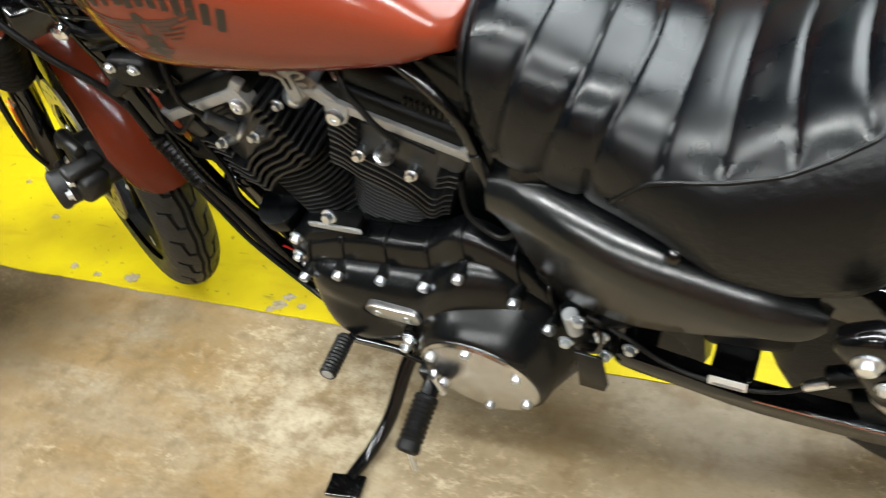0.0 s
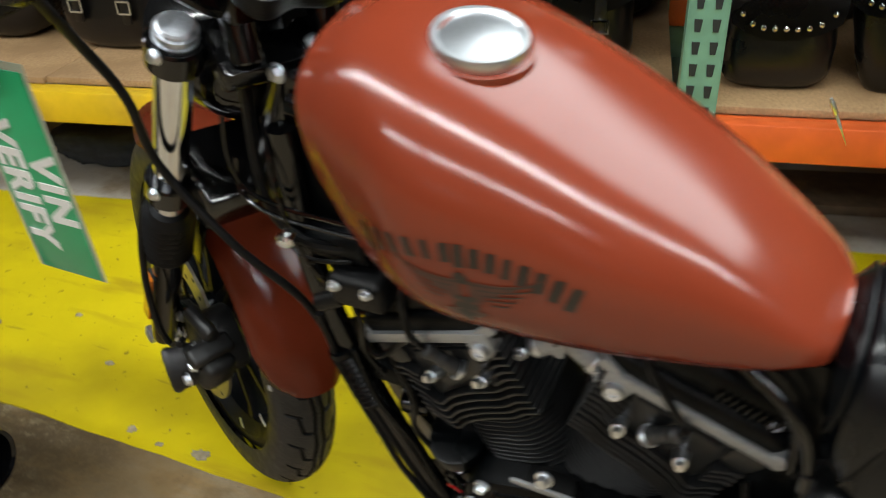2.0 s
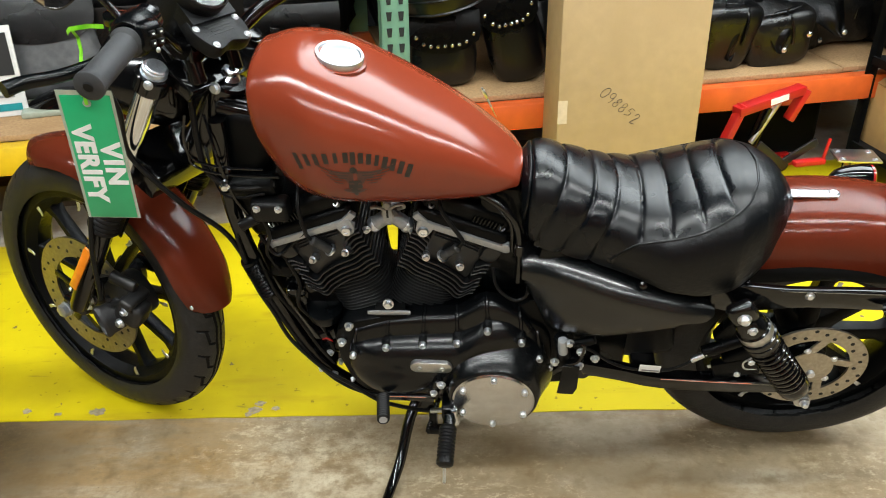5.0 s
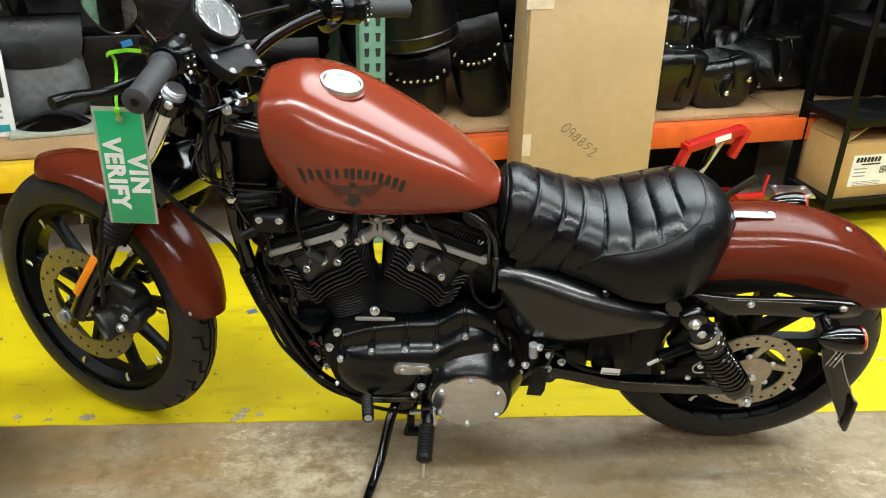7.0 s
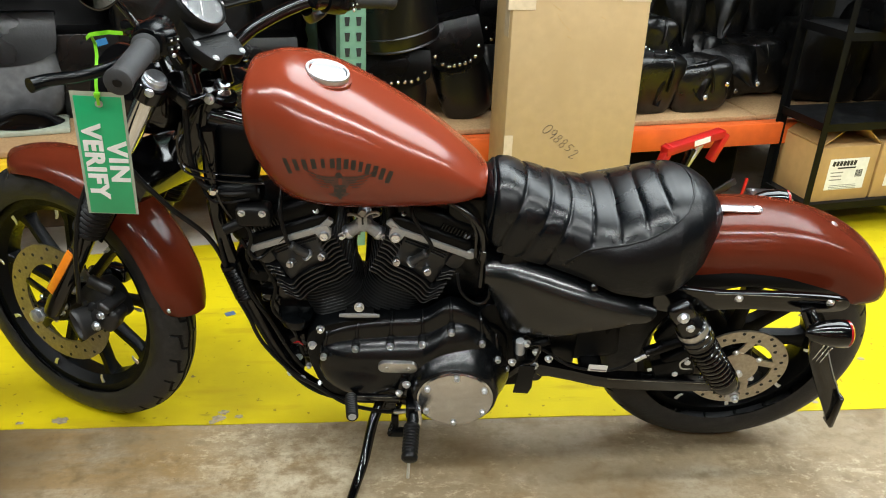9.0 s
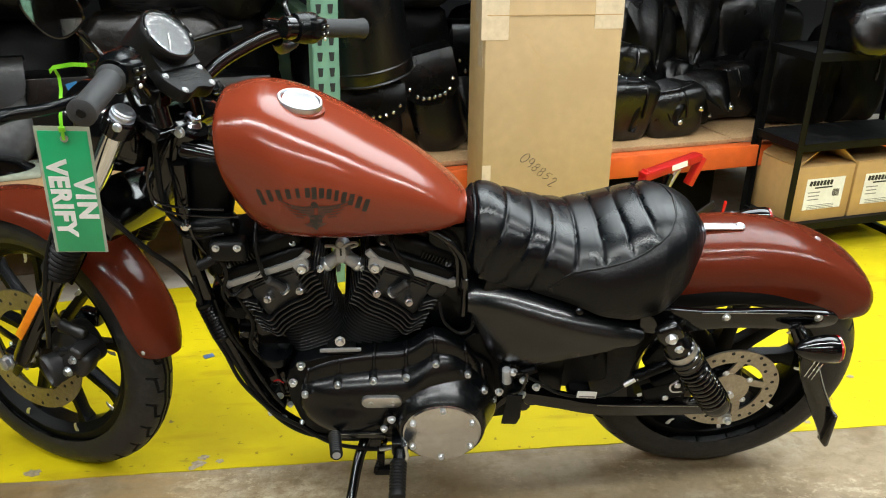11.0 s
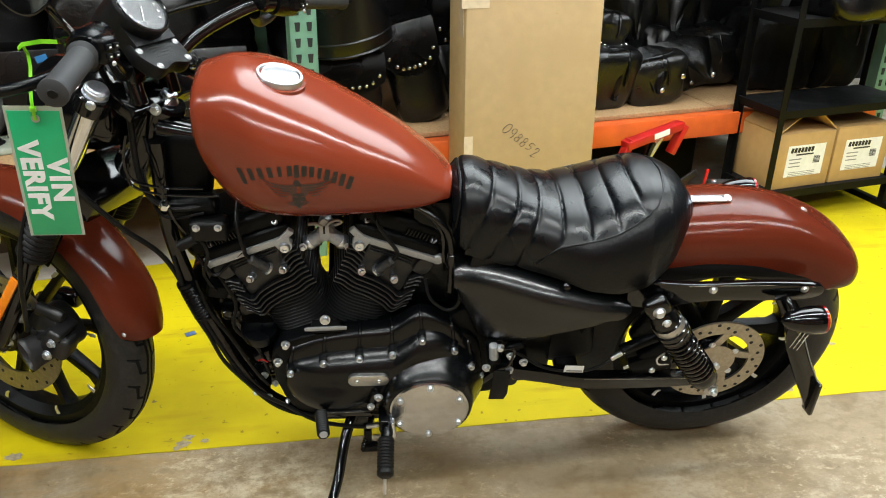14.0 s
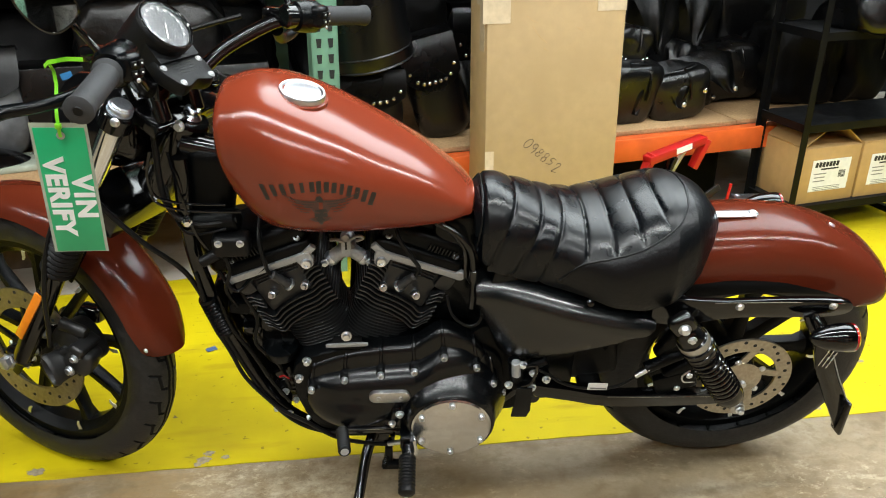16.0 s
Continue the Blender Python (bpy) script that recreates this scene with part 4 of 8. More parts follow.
def battery_carton(x, turn, open_flaps):
    c = thing("battery_carton", "tan battery carton, white label" + (", top flaps ajar" if open_flaps else ", flaps closed"), "carton", SHELF @ pose(x, 0.012, 0.1385, 0, 0, turn), "battery cartons")
    w, d, h = 0.275, 0.235, 0.225
    part("carton_body", box((w, d, h), (w / 2, d / 2 + 0.01, h / 2), 0.003), BOX_CARD, c)
    if open_flaps:
        for s, ang in ((0, -34), (1, 38)):
            fm = Matrix.Translation((w * s, d / 2 + 0.01, h + 0.002)) @ Euler((0, radians(ang), 0)).to_matrix().to_4x4()
            part("top_flap", box((w * 0.52, d - 0.01, 0.004), ((w * 0.26) * (1 if s == 0 else -1), 0, 0.002)), BOX_CARD, c, "cardboard flap standing ajar", fm)
    else:
        part("top_flap", box((w - 0.004, d - 0.004, 0.004), (w / 2, d / 2 + 0.01, h + 0.003)), BOX_CARD, c)
    lab = part("label", box((0.185, 0.0012, 0.128), (0.142, 0.0088, 0.112)), WHITE_LABEL, c, "white printed label")
    for k in range(7):
        part("print_bar", box((0.0125, 0.0012, 0.020), (0.070 + 0.0165 * k, 0.0080, 0.157), rot=(0, 12, 0)), INK, lab, "bold black brand bar")
    part("print_bar", box((0.085, 0.0012, 0.006), (0.135, 0.0080, 0.138)), INK, lab)
    for k, wv in enumerate((0.06, 0.052, 0.056)):
        part("print_bar", box((wv, 0.0012, 0.004), (0.092, 0.0080, 0.120 - 0.015 * k)), GREY_INK, lab)
    for k in range(6):
        part("print_bar", box((0.0030, 0.0012, 0.030), (0.185 + 0.0056 * k, 0.0080, 0.112)), INK, lab)
    for k in range(3):
        part("print_bar", box((0.13, 0.0012, 0.0022), (0.135, 0.0080, 0.066 - 0.007 * k)), GREY_INK, lab)


battery_carton(0.036, 0, True)
battery_carton(0.323, -1, False)
spare = thing("spare_seat", "smooth black leather motorcycle seat with chrome studs and teal tag", "seat", SHELF @ pose(0.40, 0.06, 0.806, 0, -6, 4))
part("pad", bag_body(0.56, 0.30, 0.20, 31), BAG_SMOOTH, spare, "rounded black leather pad")
part("skirt", lathe([(0.17, 0.0), (0.185, 0.02), (0.18, 0.05), (0.15, 0.06)], (0.05, -0.02, 0.0), (0, 0, 1), 40), BAG_LEATHER, spare, "black leather skirt")
for i in range(8):
    bolt(spare, (0.02 + 0.026 * i, -0.150 - 0.006 * math.sin(0.45 * i), 0.060 - 0.004 * i), r=0.0052, h=0.005, mat=CHROME, name="stud")
part("tag", box((0.075, 0.002, 0.018), (-0.02, -0.128, 0.168), 0.0006, rot=(-30, 4, 0)), TEAL, spare, "teal printed tag")

# ---- red floor jack and caster dolly under the deck edge ----
jack = thing("floor_jack", "red steel motorcycle jack with scuffed arms standing on the floor", "jack", RACK @ pose(1.20, -0.13, 0))
part("top_bar", merge(box((0.28, 0.045, 0.032), (0.06, 0, 0.378), 0.004, rot=(0, -9, 10)), box((0.024, 0.04, 0.12), (0.185, 0.02, 0.345), 0.004, rot=(0, 24, 0)), box((0.026, 0.04, 0.40), (-0.12, -0.02, 0.19), 0.004, rot=(0, 20, 0))), JACK_RED, jack, "red square-tube arm frame")
part("label", box((0.075, 0.002, 0.022), (0.085, -0.0205, 0.384), rot=(0, -9, 10)), WHITE_LABEL, jack, "worn white sticker")
part("base_rail", merge(box((0.55, 0.05, 0.04), (0.06, -0.05, 0.05), 0.004), box((0.55, 0.05, 0.04), (0.06, 0.2, 0.05), 0.004), box((0.05, 0.3, 0.04), (0.12, 0.08, 0.05), 0.004)), JACK_RED, jack)
part("ram", rod((0.02, 0.06, 0.06), (0.10, 0.06, 0.33), 0.020), BLACK_GLOSS, jack, "oily black hydraulic ram")
part("ram_piston", rod((0.05, 0.05, 0.2), (0.14, 0.05, 0.36), 0.011), ZINC, jack)
part("link_arm", merge(box((0.16, 0.012, 0.03), (0.09, -0.03, 0.18), 0.003, rot=(0, 38, 0)), box((0.18, 0.012, 0.03), (0.19, -0.02, 0.17), 0.003, rot=(0, -30, 0))), CAST_GREY, jack, "dark steel link arm")
part("pedal", merge(box((0.010, 0.010, 0.09), (0.29, -0.05, 0.19), 0.003, rot=(0, 8, 0)), box((0.12, 0.03, 0.02), (0.23, -0.05, 0.15), 0.004)), JACK_RED, jack)
for kx, ky in ((-0.18, -0.05), (0.30, -0.05), (-0.18, 0.2), (0.30, 0.2)):
    part("wheel", lathe([(0.012, -0.012), (0.028, -0.012), (0.03, -0.009), (0.03, 0.009), (0.028, 0.012), (0.012, 0.012)], (kx, ky, 0.03), (0, 1, 0), 20), BLACK_PLASTIC, jack)
dolly = thing("caster", "swivel caster with a yellow zinc fork and scuffed steel plate", "caster", RACK @ pose(1.60, -0.20, 0, 0, 0, -18))
part("mounting_plate", box((0.15, 0.11, 0.008), (0, 0, 0.165), 0.002), ZINC, dolly, "scuffed steel mounting plate")
part("fork", merge(box((0.005, 0.06, 0.12), (-0.028, -0.012, 0.10), 0.001, rot=(18, 0, 0)), box((0.005, 0.06, 0.12), (0.028, -0.012, 0.10), 0.001, rot=(18, 0, 0)), lathe([(0.04, 0.14), (0.045, 0.15), (0.045, 0.16)], (0, 0, 0), (0, 0, 1), 24)), CASTER_PLATE, dolly, "yellow zinc fork")
part("wheel", lathe([(0.015, -0.02), (0.055, -0.02), (0.06, -0.014), (0.06, 0.014), (0.055, 0.02), (0.015, 0.02)], (0, -0.03, 0.0605), (1, 0, 0), 28), RUBBER, dolly)
for kx in (-0.055, 0.055):
    for ky in (-0.035, 0.035):
        bolt(dolly, (kx, ky, 0.169), (0, 0, 1), r=0.009, h=0.006, kind="hex")


# ---- rack across the aisle, seen only in mirrors ----
opposite = thing("aisle_rack", "steel rack with orange beams across the aisle", "rack", pose(0, -4.45, 0))
for ox in (-3.6, -1.2, 1.2, 3.6):
    part("upright", box((0.08, 0.5, 2.4), (ox, 0, 1.2), 0.004), GREEN_STEEL, opposite)
for oz in (0.35, 1.25, 2.1):
    part("beam", box((7.3, 0.05, 0.11), (0, 0.28, oz), 0.004), ORANGE_STEEL, opposite)
    part("deck_board", box((7.2, 0.5, 0.018), (0, 0, oz + 0.066)), DECK_WOOD, opposite)
rng_ = random.Random(8)
for oz in (0.425, 1.325):
    for k in range(11):
        w_, h_ = 0.34 + 0.14 * rng_.random(), 0.25 + 0.35 * rng_.random()
        ox = -3.2 + 0.62 * k + 0.08 * rng_.random()
        if min(abs(ox - u_) for u_ in (-3.6, -1.2, 1.2, 3.6)) < 0.32:
            continue
        solid("stored_carton", box((w_, 0.36, h_), (0, 0, h_ / 2), 0.004), (CARDBOARD, PACK_WHITE, BOX_CARD, CARDBOARD)[rng_.randrange(4)], "plain cardboard carton stored on the aisle rack", "carton", pose(ox, -4.45, oz + 0.001), "cartons on the aisle rack")


# ---- the motorcycle, leaning on its side stand ----
BIKE = pose(-0.0118, 0.099, 0, 0, 0, -6) @ pose(0, 0, 0, 13)
bike = thing("motorcycle", "rust-red cruiser motorcycle with black engine leaning on its stand", "motorcycle", BIKE)

RAKE, STEER, FORK = 30.0, -29.4, 30.4
PIVOT = Vector((-0.371, 0.0326, 0.933))
UP = Vector((math.sin(radians(RAKE)), 0, math.cos(radians(RAKE))))
LEG = Vector((math.sin(radians(FORK)), 0, math.cos(radians(FORK))))
FRONT = Matrix.Translation(PIVOT) @ Matrix.Rotation(radians(STEER), 4, UP) @ Matrix.Rotation(radians(2.4), 4, "X") @ Matrix.Translation(-PIVOT)
FRONT_AXLE = Vector((-0.824, 0.0326, 0.327))
REAR_AXLE = Vector((0.729, 0.0, 0.329))


def stroke_gap(u, v, strokes):
    """Distance from a place on the tread to the nearest of a few straight grooves."""
    best = 1.0
    for (a, b), (c, d) in strokes:
        l2 = (c - a) ** 2 + (d - b) ** 2
        f = min(1.0, max(0.0, ((u - a) * (c - a) + (v - b) * (d - b)) / l2))
        best = min(best, math.hypot(u - a - f * (c - a), v - b - f * (d - b)))
    return best


def tyre_mesh(R, width, height, n_tread, seg=600, fine=30):
    """A tyre section turned round, with narrow hooked tread grooves sunk into the crown."""
    pitch = 2 * math.pi * R / n_tread
    crown = (width + height) / 4
    # each groove: an outer cross stroke, a long stem and a short foot
    strokes = [((0.98 * crown, -0.003), (0.56 * crown, 0.002)), ((0.64 * crown, 0.0), (0.50 * crown, 0.50 * pitch)), ((0.50 * crown, 0.50 * pitch), (0.28 * crown, 0.53 * pitch)), ((0.10 * crown, 0.0), (0.17 * crown, 0.5 * pitch)), ((0.17 * crown, 0.5 * pitch), (0.10 * crown, pitch))]
    edge = 0.60
    steps = [-1 + (1 - edge) * i / 9 for i in range(9)] + [edge * i / fine for i in range(-fine, fine + 1)] + [edge + (1 - edge) * i / 9 for i in range(1, 10)]
    rows, sunk = [], []
    for s in steps:
        a = s * radians(118)
        w = width / 2 * math.sin(a) * (0.86 + 0.14 * abs(s))
        r = R + height * 0.52 * (math.cos(a) - 1) * (1.0 if abs(s) < 0.76 else 1.12)
        u = abs(a) * crown
        row, flags = [], []
        for j in range(seg):
            th = 2 * math.pi * j / seg
            g = 0.0
            if u < 1.2 * crown:
                v = (-th * R + (0.5 * pitch if s > 0 else 0)) % pitch
                gap = min(stroke_gap(u, v, strokes), stroke_gap(u, v - pitch, strokes))
                g = 0.0032 * min(1.0, max(0.0, (0.0036 - gap) / 0.0014))
            row.append(((r - g) * math.cos(th), w, (r - g) * math.sin(th)))
            flags.append(g > 0.0012)
        rows.append(row)
        sunk.append(flags)
    bm = rings(rows, True, False)
    bm.faces.ensure_lookup_table()
    # groove faces get the darker slot: groove shade painted as colour
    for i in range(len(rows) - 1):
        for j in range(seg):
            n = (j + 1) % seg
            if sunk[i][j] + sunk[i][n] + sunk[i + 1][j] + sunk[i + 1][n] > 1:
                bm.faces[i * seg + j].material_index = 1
    return bm


def wheel(name, at, R, width, height, rim_r, rim_w, n_spokes, disc_r, disc_in, disc_y, n_tread, m=None, label="", phase=0.25, carrier=None, stout=1.0):
    at = Vector(at)
    T = Matrix.Translation(at)
    hub = part(name, lathe([(0.018, -0.075), (0.040, -0.075), (0.046, -0.06), (0.034, -0.04), (0.032, 0.04), (0.044, 0.06), (0.040, 0.075), (0.018, 0.075)], (0, 0, 0), (0, 1, 0), 36), BLACK_SATIN, bike, label, (m or Matrix.Identity(4)) @ T)
    part("tyre", tyre_mesh(R, width, height, n_tread, *((1440, 56) if width < 0.12 else (600, 30))), TYRE_RUBBER, hub, "black rubber tyre with hooked tread grooves", None, 24).data.materials.append(SHADE_BLACK)
    h = rim_w / 2
    part("rim", lathe([(rim_r + 0.012, -h), (rim_r + 0.013, -h + 0.004), (rim_r, -h + 0.010), (rim_r - 0.014, -h * 0.4), (rim_r - 0.016, 0), (rim_r - 0.014, h * 0.4), (rim_r, h - 0.010), (rim_r + 0.013, h - 0.004), (rim_r + 0.012, h), (rim_r - 0.006, h), (rim_r - 0.024, h * 0.5), (rim_r - 0.026, 0), (rim_r - 0.024, -h * 0.5), (rim_r - 0.006, -h)], (0, 0, 0), (0, 1, 0), 72, True), BLACK_WRINKLE, hub, "satin black cast rim")
    r0, r1 = 0.030, rim_r - 0.018
    half = ((r0, 0.020, 0.016 * stout), (r0 + 0.05, 0.016, 0.0095 * stout), (r1 - 0.03, 0.014, 0.0085 * stout), (r1 + 0.006, 0.020, 0.017 * stout))
    spoke = to_mesh("spoke_" + name, rings([[(r, -a, -b * 0.75), (r, -a * 0.8, -b), (r, a * 0.8, -b), (r, a, -b * 0.75), (r, a, b * 0.75), (r, a * 0.8, b), (r, -a * 0.8, b), (r, -a, b * 0.75)] for r, a, b in half]), BLACK_WRINKLE)
    tip = to_mesh("tip_" + name, slab([(r1 - 0.016, -0.001), (r1 - 0.008, -0.006), (r1 + 0.006, -0.007), (r1 + 0.006, 0.003), (r1 - 0.008, 0.002), (r1 - 0.016, 0.005)], -h - 0.0005, -h + 0.0015, 0.0004, 1), ZINC)
    for i in range(n_spokes):
        rm = Matrix.Rotation(2 * math.pi * (i + phase) / n_spokes, 4, "Y")
        link_mesh("spoke", spoke, hub, "gloss black cast spoke", rm)
        link_mesh("spoke_tip", tip, hub, "bare machined spoke end", rm)
    # brake disc with drilled holes
    part("brake_disc", lathe([(disc_in, -0.0025), (disc_r, -0.0025), (disc_r, 0.0025), (disc_in, 0.0025)], (0, disc_y, 0), (0, 1, 0), 72, True), DISC_STEEL, hub, "drilled steel brake disc")
    hole = to_mesh("hole_" + name, lathe([(0.0042, -0.0004), (0.0042, 0.0001)], (0, 0, 0), (0, 1, 0), 10), DARK_HOLE)
    for i in range(30):
        a = 2 * math.pi * i / 30
        rr = disc_in + (disc_r - disc_in) * (0.3, 0.55, 0.8)[i % 3]
        link_mesh("hole", hole, hub, "", Matrix.Translation((rr * math.cos(a), disc_y - 0.0026, rr * math.sin(a))))
    for i in range(5):
        a = 2 * math.pi * i / 5 + 0.3
        part("carrier_arm", box((disc_in - 0.02, 0.006, 0.018), ((disc_in + 0.03) / 2 * math.cos(a), disc_y, (disc_in + 0.03) / 2 * math.sin(a)), 0.002, rot=(0, -math.degrees(a) + (28 if carrier else 0), 0)), carrier or BLACK_SATIN, hub)
        bolt(hub, (0.052 * math.cos(a + 0.3), disc_y - 0.004, 0.052 * math.sin(a + 0.3)), r=0.006, h=0.005)
    return hub


front_wheel = wheel("front_wheel", FRONT_AXLE, 0.330, 0.104, 0.092, 0.240, 0.074, 9, 0.148, 0.100, -0.062, 28, FRONT, "black nine-spoke cast front wheel turned to one side", -0.265)
rear_wheel = wheel("rear_wheel", REAR_AXLE, 0.313, 0.146, 0.114, 0.204, 0.092, 9, 0.114, 0.080, -0.096, 26, None, "black nine-spoke cast rear wheel", -0.08, DISC_STEEL, 1.8)
part("axle_nut", lathe([(0.018, 0), (0.018, 0.004), (0.0155, 0.005), (0.0155, 0.016), (0.010, 0.019), (0.001, 0.019)], (0, -0.120, 0), (0, -1, 0), 6), ZINC, front_wheel, "bright axle nut")
part("axle", rod((0, -0.125, 0), (0, 0.125, 0), 0.010), ZINC, front_wheel)
part("axle", rod((0, -0.122, 0), (0, 0.135, 0), 0.008), ZINC, rear_wheel)
part("hub_cover", lathe([(0.046, 0), (0.047, 0.003), (0.034, 0.006), (0.020, 0.011), (0.011, 0.014)], (0, -0.099, 0), (0, -1, 0), 36), DISC_STEEL, rear_wheel, "bare metal hub boss")

# --- front fender ---
def fender_arc(axle, r, a0, a1, half, lip, n=40, drop=0.05):
    rows = []
    for i in range(n + 1):
        f = i / n
        a = radians(a0 + (a1 - a0) * f)
        end = min(1.0, 8 * f, 8 * (1 - f))
        hw = half * (0.60 + 0.40 * end ** 0.5)
        row = []
        for k in range(17):
            u = -1 + k / 8
            b = u * radians(90)
            rr = r - drop * (1 - math.cos(b)) ** 1.15
            row.append((axle[0] + rr * math.cos(a), axle[1] + hw * math.sin(b) ** 1 if u >= 0 else axle[1] - hw * abs(math.sin(b)), axle[2] + rr * math.sin(a)))
        rows.append(row)
    bm = rings(rows, False, False)
    bmesh.ops.solidify(bm, geom=bm.faces[:], thickness=lip)
    return bm


front_fender = part("front_fender", fender_arc(FRONT_AXLE, 0.366, 10, 113, 0.070, 0.003), RED_PAINT, bike, "rust-red satin front fender", FRONT)
bolt(front_fender, (FRONT_AXLE.x + 0.343 * math.cos(radians(15)), FRONT_AXLE.y - 0.0665, FRONT_AXLE.z + 0.343 * math.sin(radians(15))), r=0.004, h=0.003)
for s in (-1, 1):
    part("fender_bracket", box((0.10, 0.006, 0.05), (FRONT_AXLE.x + 0.175, FRONT_AXLE.y + 0.076 * s, FRONT_AXLE.z + 0.265), 0.004, rot=(0, -58, 0)), BLACK_SATIN, front_fender)

# --- fork ---
def fork_leg(side):
    y = PIVOT.y + 0.120 * side
    base = Vector((-0.790, y, 0.333))

    def at(s):
        return base + LEG * s

    leg = part("fork_leg", lathe([(0.014, 0.016), (0.019, 0.021), (0.0205, 0.035), (0.0210, 0.08), (0.0215, 0.290), (0.027, 0.296), (0.027, 0.304), (0.023, 0.306)], base, LEG, 32), BLACK_GLOSS, bike, "gloss black fork slider", FRONT)
    part("fork_tube", rod(at(0.31), at(0.705), 0.0205, 28), CHROME if side < 0 else BLACK_GLOSS, leg, "fork tube")
    gaiter = [(0.025, 0.295)]
    for i in range(8):
        z = 0.300 + i * 0.0125
        gaiter += [(0.0315, z), (0.0335, z + 0.004), (0.0315, z + 0.008), (0.0285, z + 0.0105)]
    part("gaiter", lathe(gaiter + [(0.025, 0.405)], base, LEG, 28), RUBBER, leg, "ribbed black rubber fork gaiter")
    part("fork_cap", lathe([(0.0222, 0.696), (0.0222, 0.704), (0.0195, 0.7045), (0.0195, 0.708), (0.0215, 0.7085), (0.0215, 0.713), (0.0185, 0.7135), (0.0185, 0.717), (0.0165, 0.719), (0.008, 0.7195), (0.001, 0.7195)], base, LEG, 28), ZINC if side < 0 else BLACK_GLOSS, leg, "ringed fork cap")
    part("axle_lug", box((0.062, 0.034, 0.040), base + Vector((-0.014, -0.016 * side, 0.006)), 0.010, 3), BLACK_GLOSS, leg)
    return leg


leg_l, leg_r = fork_leg(-1), fork_leg(1)
part("reflector", box((0.019, 0.005, 0.140), (-0.709, PIVOT.y - 0.1455, 0.481), 0.0015, rot=(0, 34, 0)), AMBER, leg_l, "amber side reflector")
part("reflector_base", box((0.022, 0.008, 0.146), (-0.709, PIVOT.y - 0.1395, 0.481), 0.002, rot=(0, 34, 0)), BLACK_PLASTIC, leg_l)


def clamp(s, name, label, thick):
    c = Vector((-0.775, PIVOT.y, 0.337)) + LEG * s
    fwd = Vector((math.cos(radians(RAKE)), 0, -math.sin(radians(RAKE))))
    pts = []
    for sd in (-1, 1):
        pts.append(lathe([(0.027, -thick / 2), (0.0295, -thick / 2 + 0.003), (0.0295, thick / 2 - 0.003), (0.027, thick / 2)], c + Vector((-0.014, 0.120 * sd, -0.004)), LEG, 28))
    plate = box((0.075, 0.20, thick * 0.8) if s > 0.6 else (0.105, 0.21, 0.060), (0, 0, 0), 0.006)
    bmesh.ops.transform(plate, matrix=Matrix.Translation(c + fwd * (0.018 if s > 0.6 else 0.004)) @ Euler((0, radians(RAKE), 0)).to_matrix().to_4x4(), verts=plate.verts)
    cl = part(name, merge(plate, *pts), BLACK_GLOSS, bike, label, FRONT)
    for sd in (-1, 1):
        bolt(cl, c + Vector((0.006, 0.120 * sd - 0.026, 0)), (0.45, -0.9, 0), r=0.0065, h=0.008, kind="dome")
    return cl


top_clamp = clamp(0.685, "top_clamp", "gloss black upper fork clamp", 0.034)
clamp(0.455, "lower_clamp", "gloss black lower fork clamp", 0.038)
part("stem_nut", lathe([(0.020, 0.0), (0.021, 0.004), (0.016, 0.010), (0.014, 0.011), (0.0140, 0.018), (0.0120, 0.020), (0.0070, 0.020), (0.0065, 0.015), (0.001, 0.015)], PIVOT - UP * 0.030, UP, 28), ZINC, top_clamp, "chrome steering stem nut")
bolt(top_clamp, PIVOT + Vector((0.0, -0.05, -0.028)), (0.2, -0.95, 0), r=0.008, h=0.008, kind="hex")
part("steering_head", lathe([(0.036, -0.20), (0.040, -0.19), (0.040, -0.035), (0.036, -0.03)], PIVOT, UP, 32), BLACK_GLOSS, bike, "gloss black steering head")

# --- headlamp, mostly hidden by the bars ---
head_at = Vector((-0.600, 0.02, 0.875))
headlamp = part("headlamp", lathe([(0.030, -0.14), (0.062, -0.12), (0.080, -0.08), (0.085, -0.02), (0.088, 0.0), (0.088, 0.012), (0.080, 0.016)], head_at, (-1, 0, 0), 40), BLACK_GLOSS, bike, "gloss black round headlamp shell", FRONT)
part("lens", lathe([(0.080, 0.012), (0.070, 0.022), (0.040, 0.030), (0.004, 0.032)], head_at, (-1, 0, 0), 40), CHROME, headlamp, "bright headlamp lens")

# --- handlebar ---
GL, GR = Vector((-0.243, -0.362, 1.034)), Vector((-0.188, 0.340, 1.066))
IN_L, IN_R = Vector((-0.292, -0.248, 1.056)), Vector((-0.236, 0.232, 1.074))
bar_pts = [IN_L, (-0.328, -0.178, 1.050), (-0.372, -0.115, 1.015), (-0.398, -0.055, 0.972), (-0.402, 0.005, 0.965), (-0.396, 0.065, 0.972), (-0.360, 0.120, 1.020), (-0.290, 0.180, 1.066), IN_R]
handlebar = part("handlebar", tube(bar_pts, 0.0130, 16, 8), BLACK_GLOSS, bike, "gloss black low handlebar", FRONT)
for s in (-1, 1):
    part("riser", merge(rod((-0.385, 0.005 + 0.045 * s, 0.915), (-0.400, 0.005 + 0.045 * s, 0.97), 0.017), box((0.05, 0.030, 0.036), (-0.400, 0.005 + 0.045 * s, 0.972), 0.006)), BLACK_GLOSS, handlebar, "gloss black bar riser")


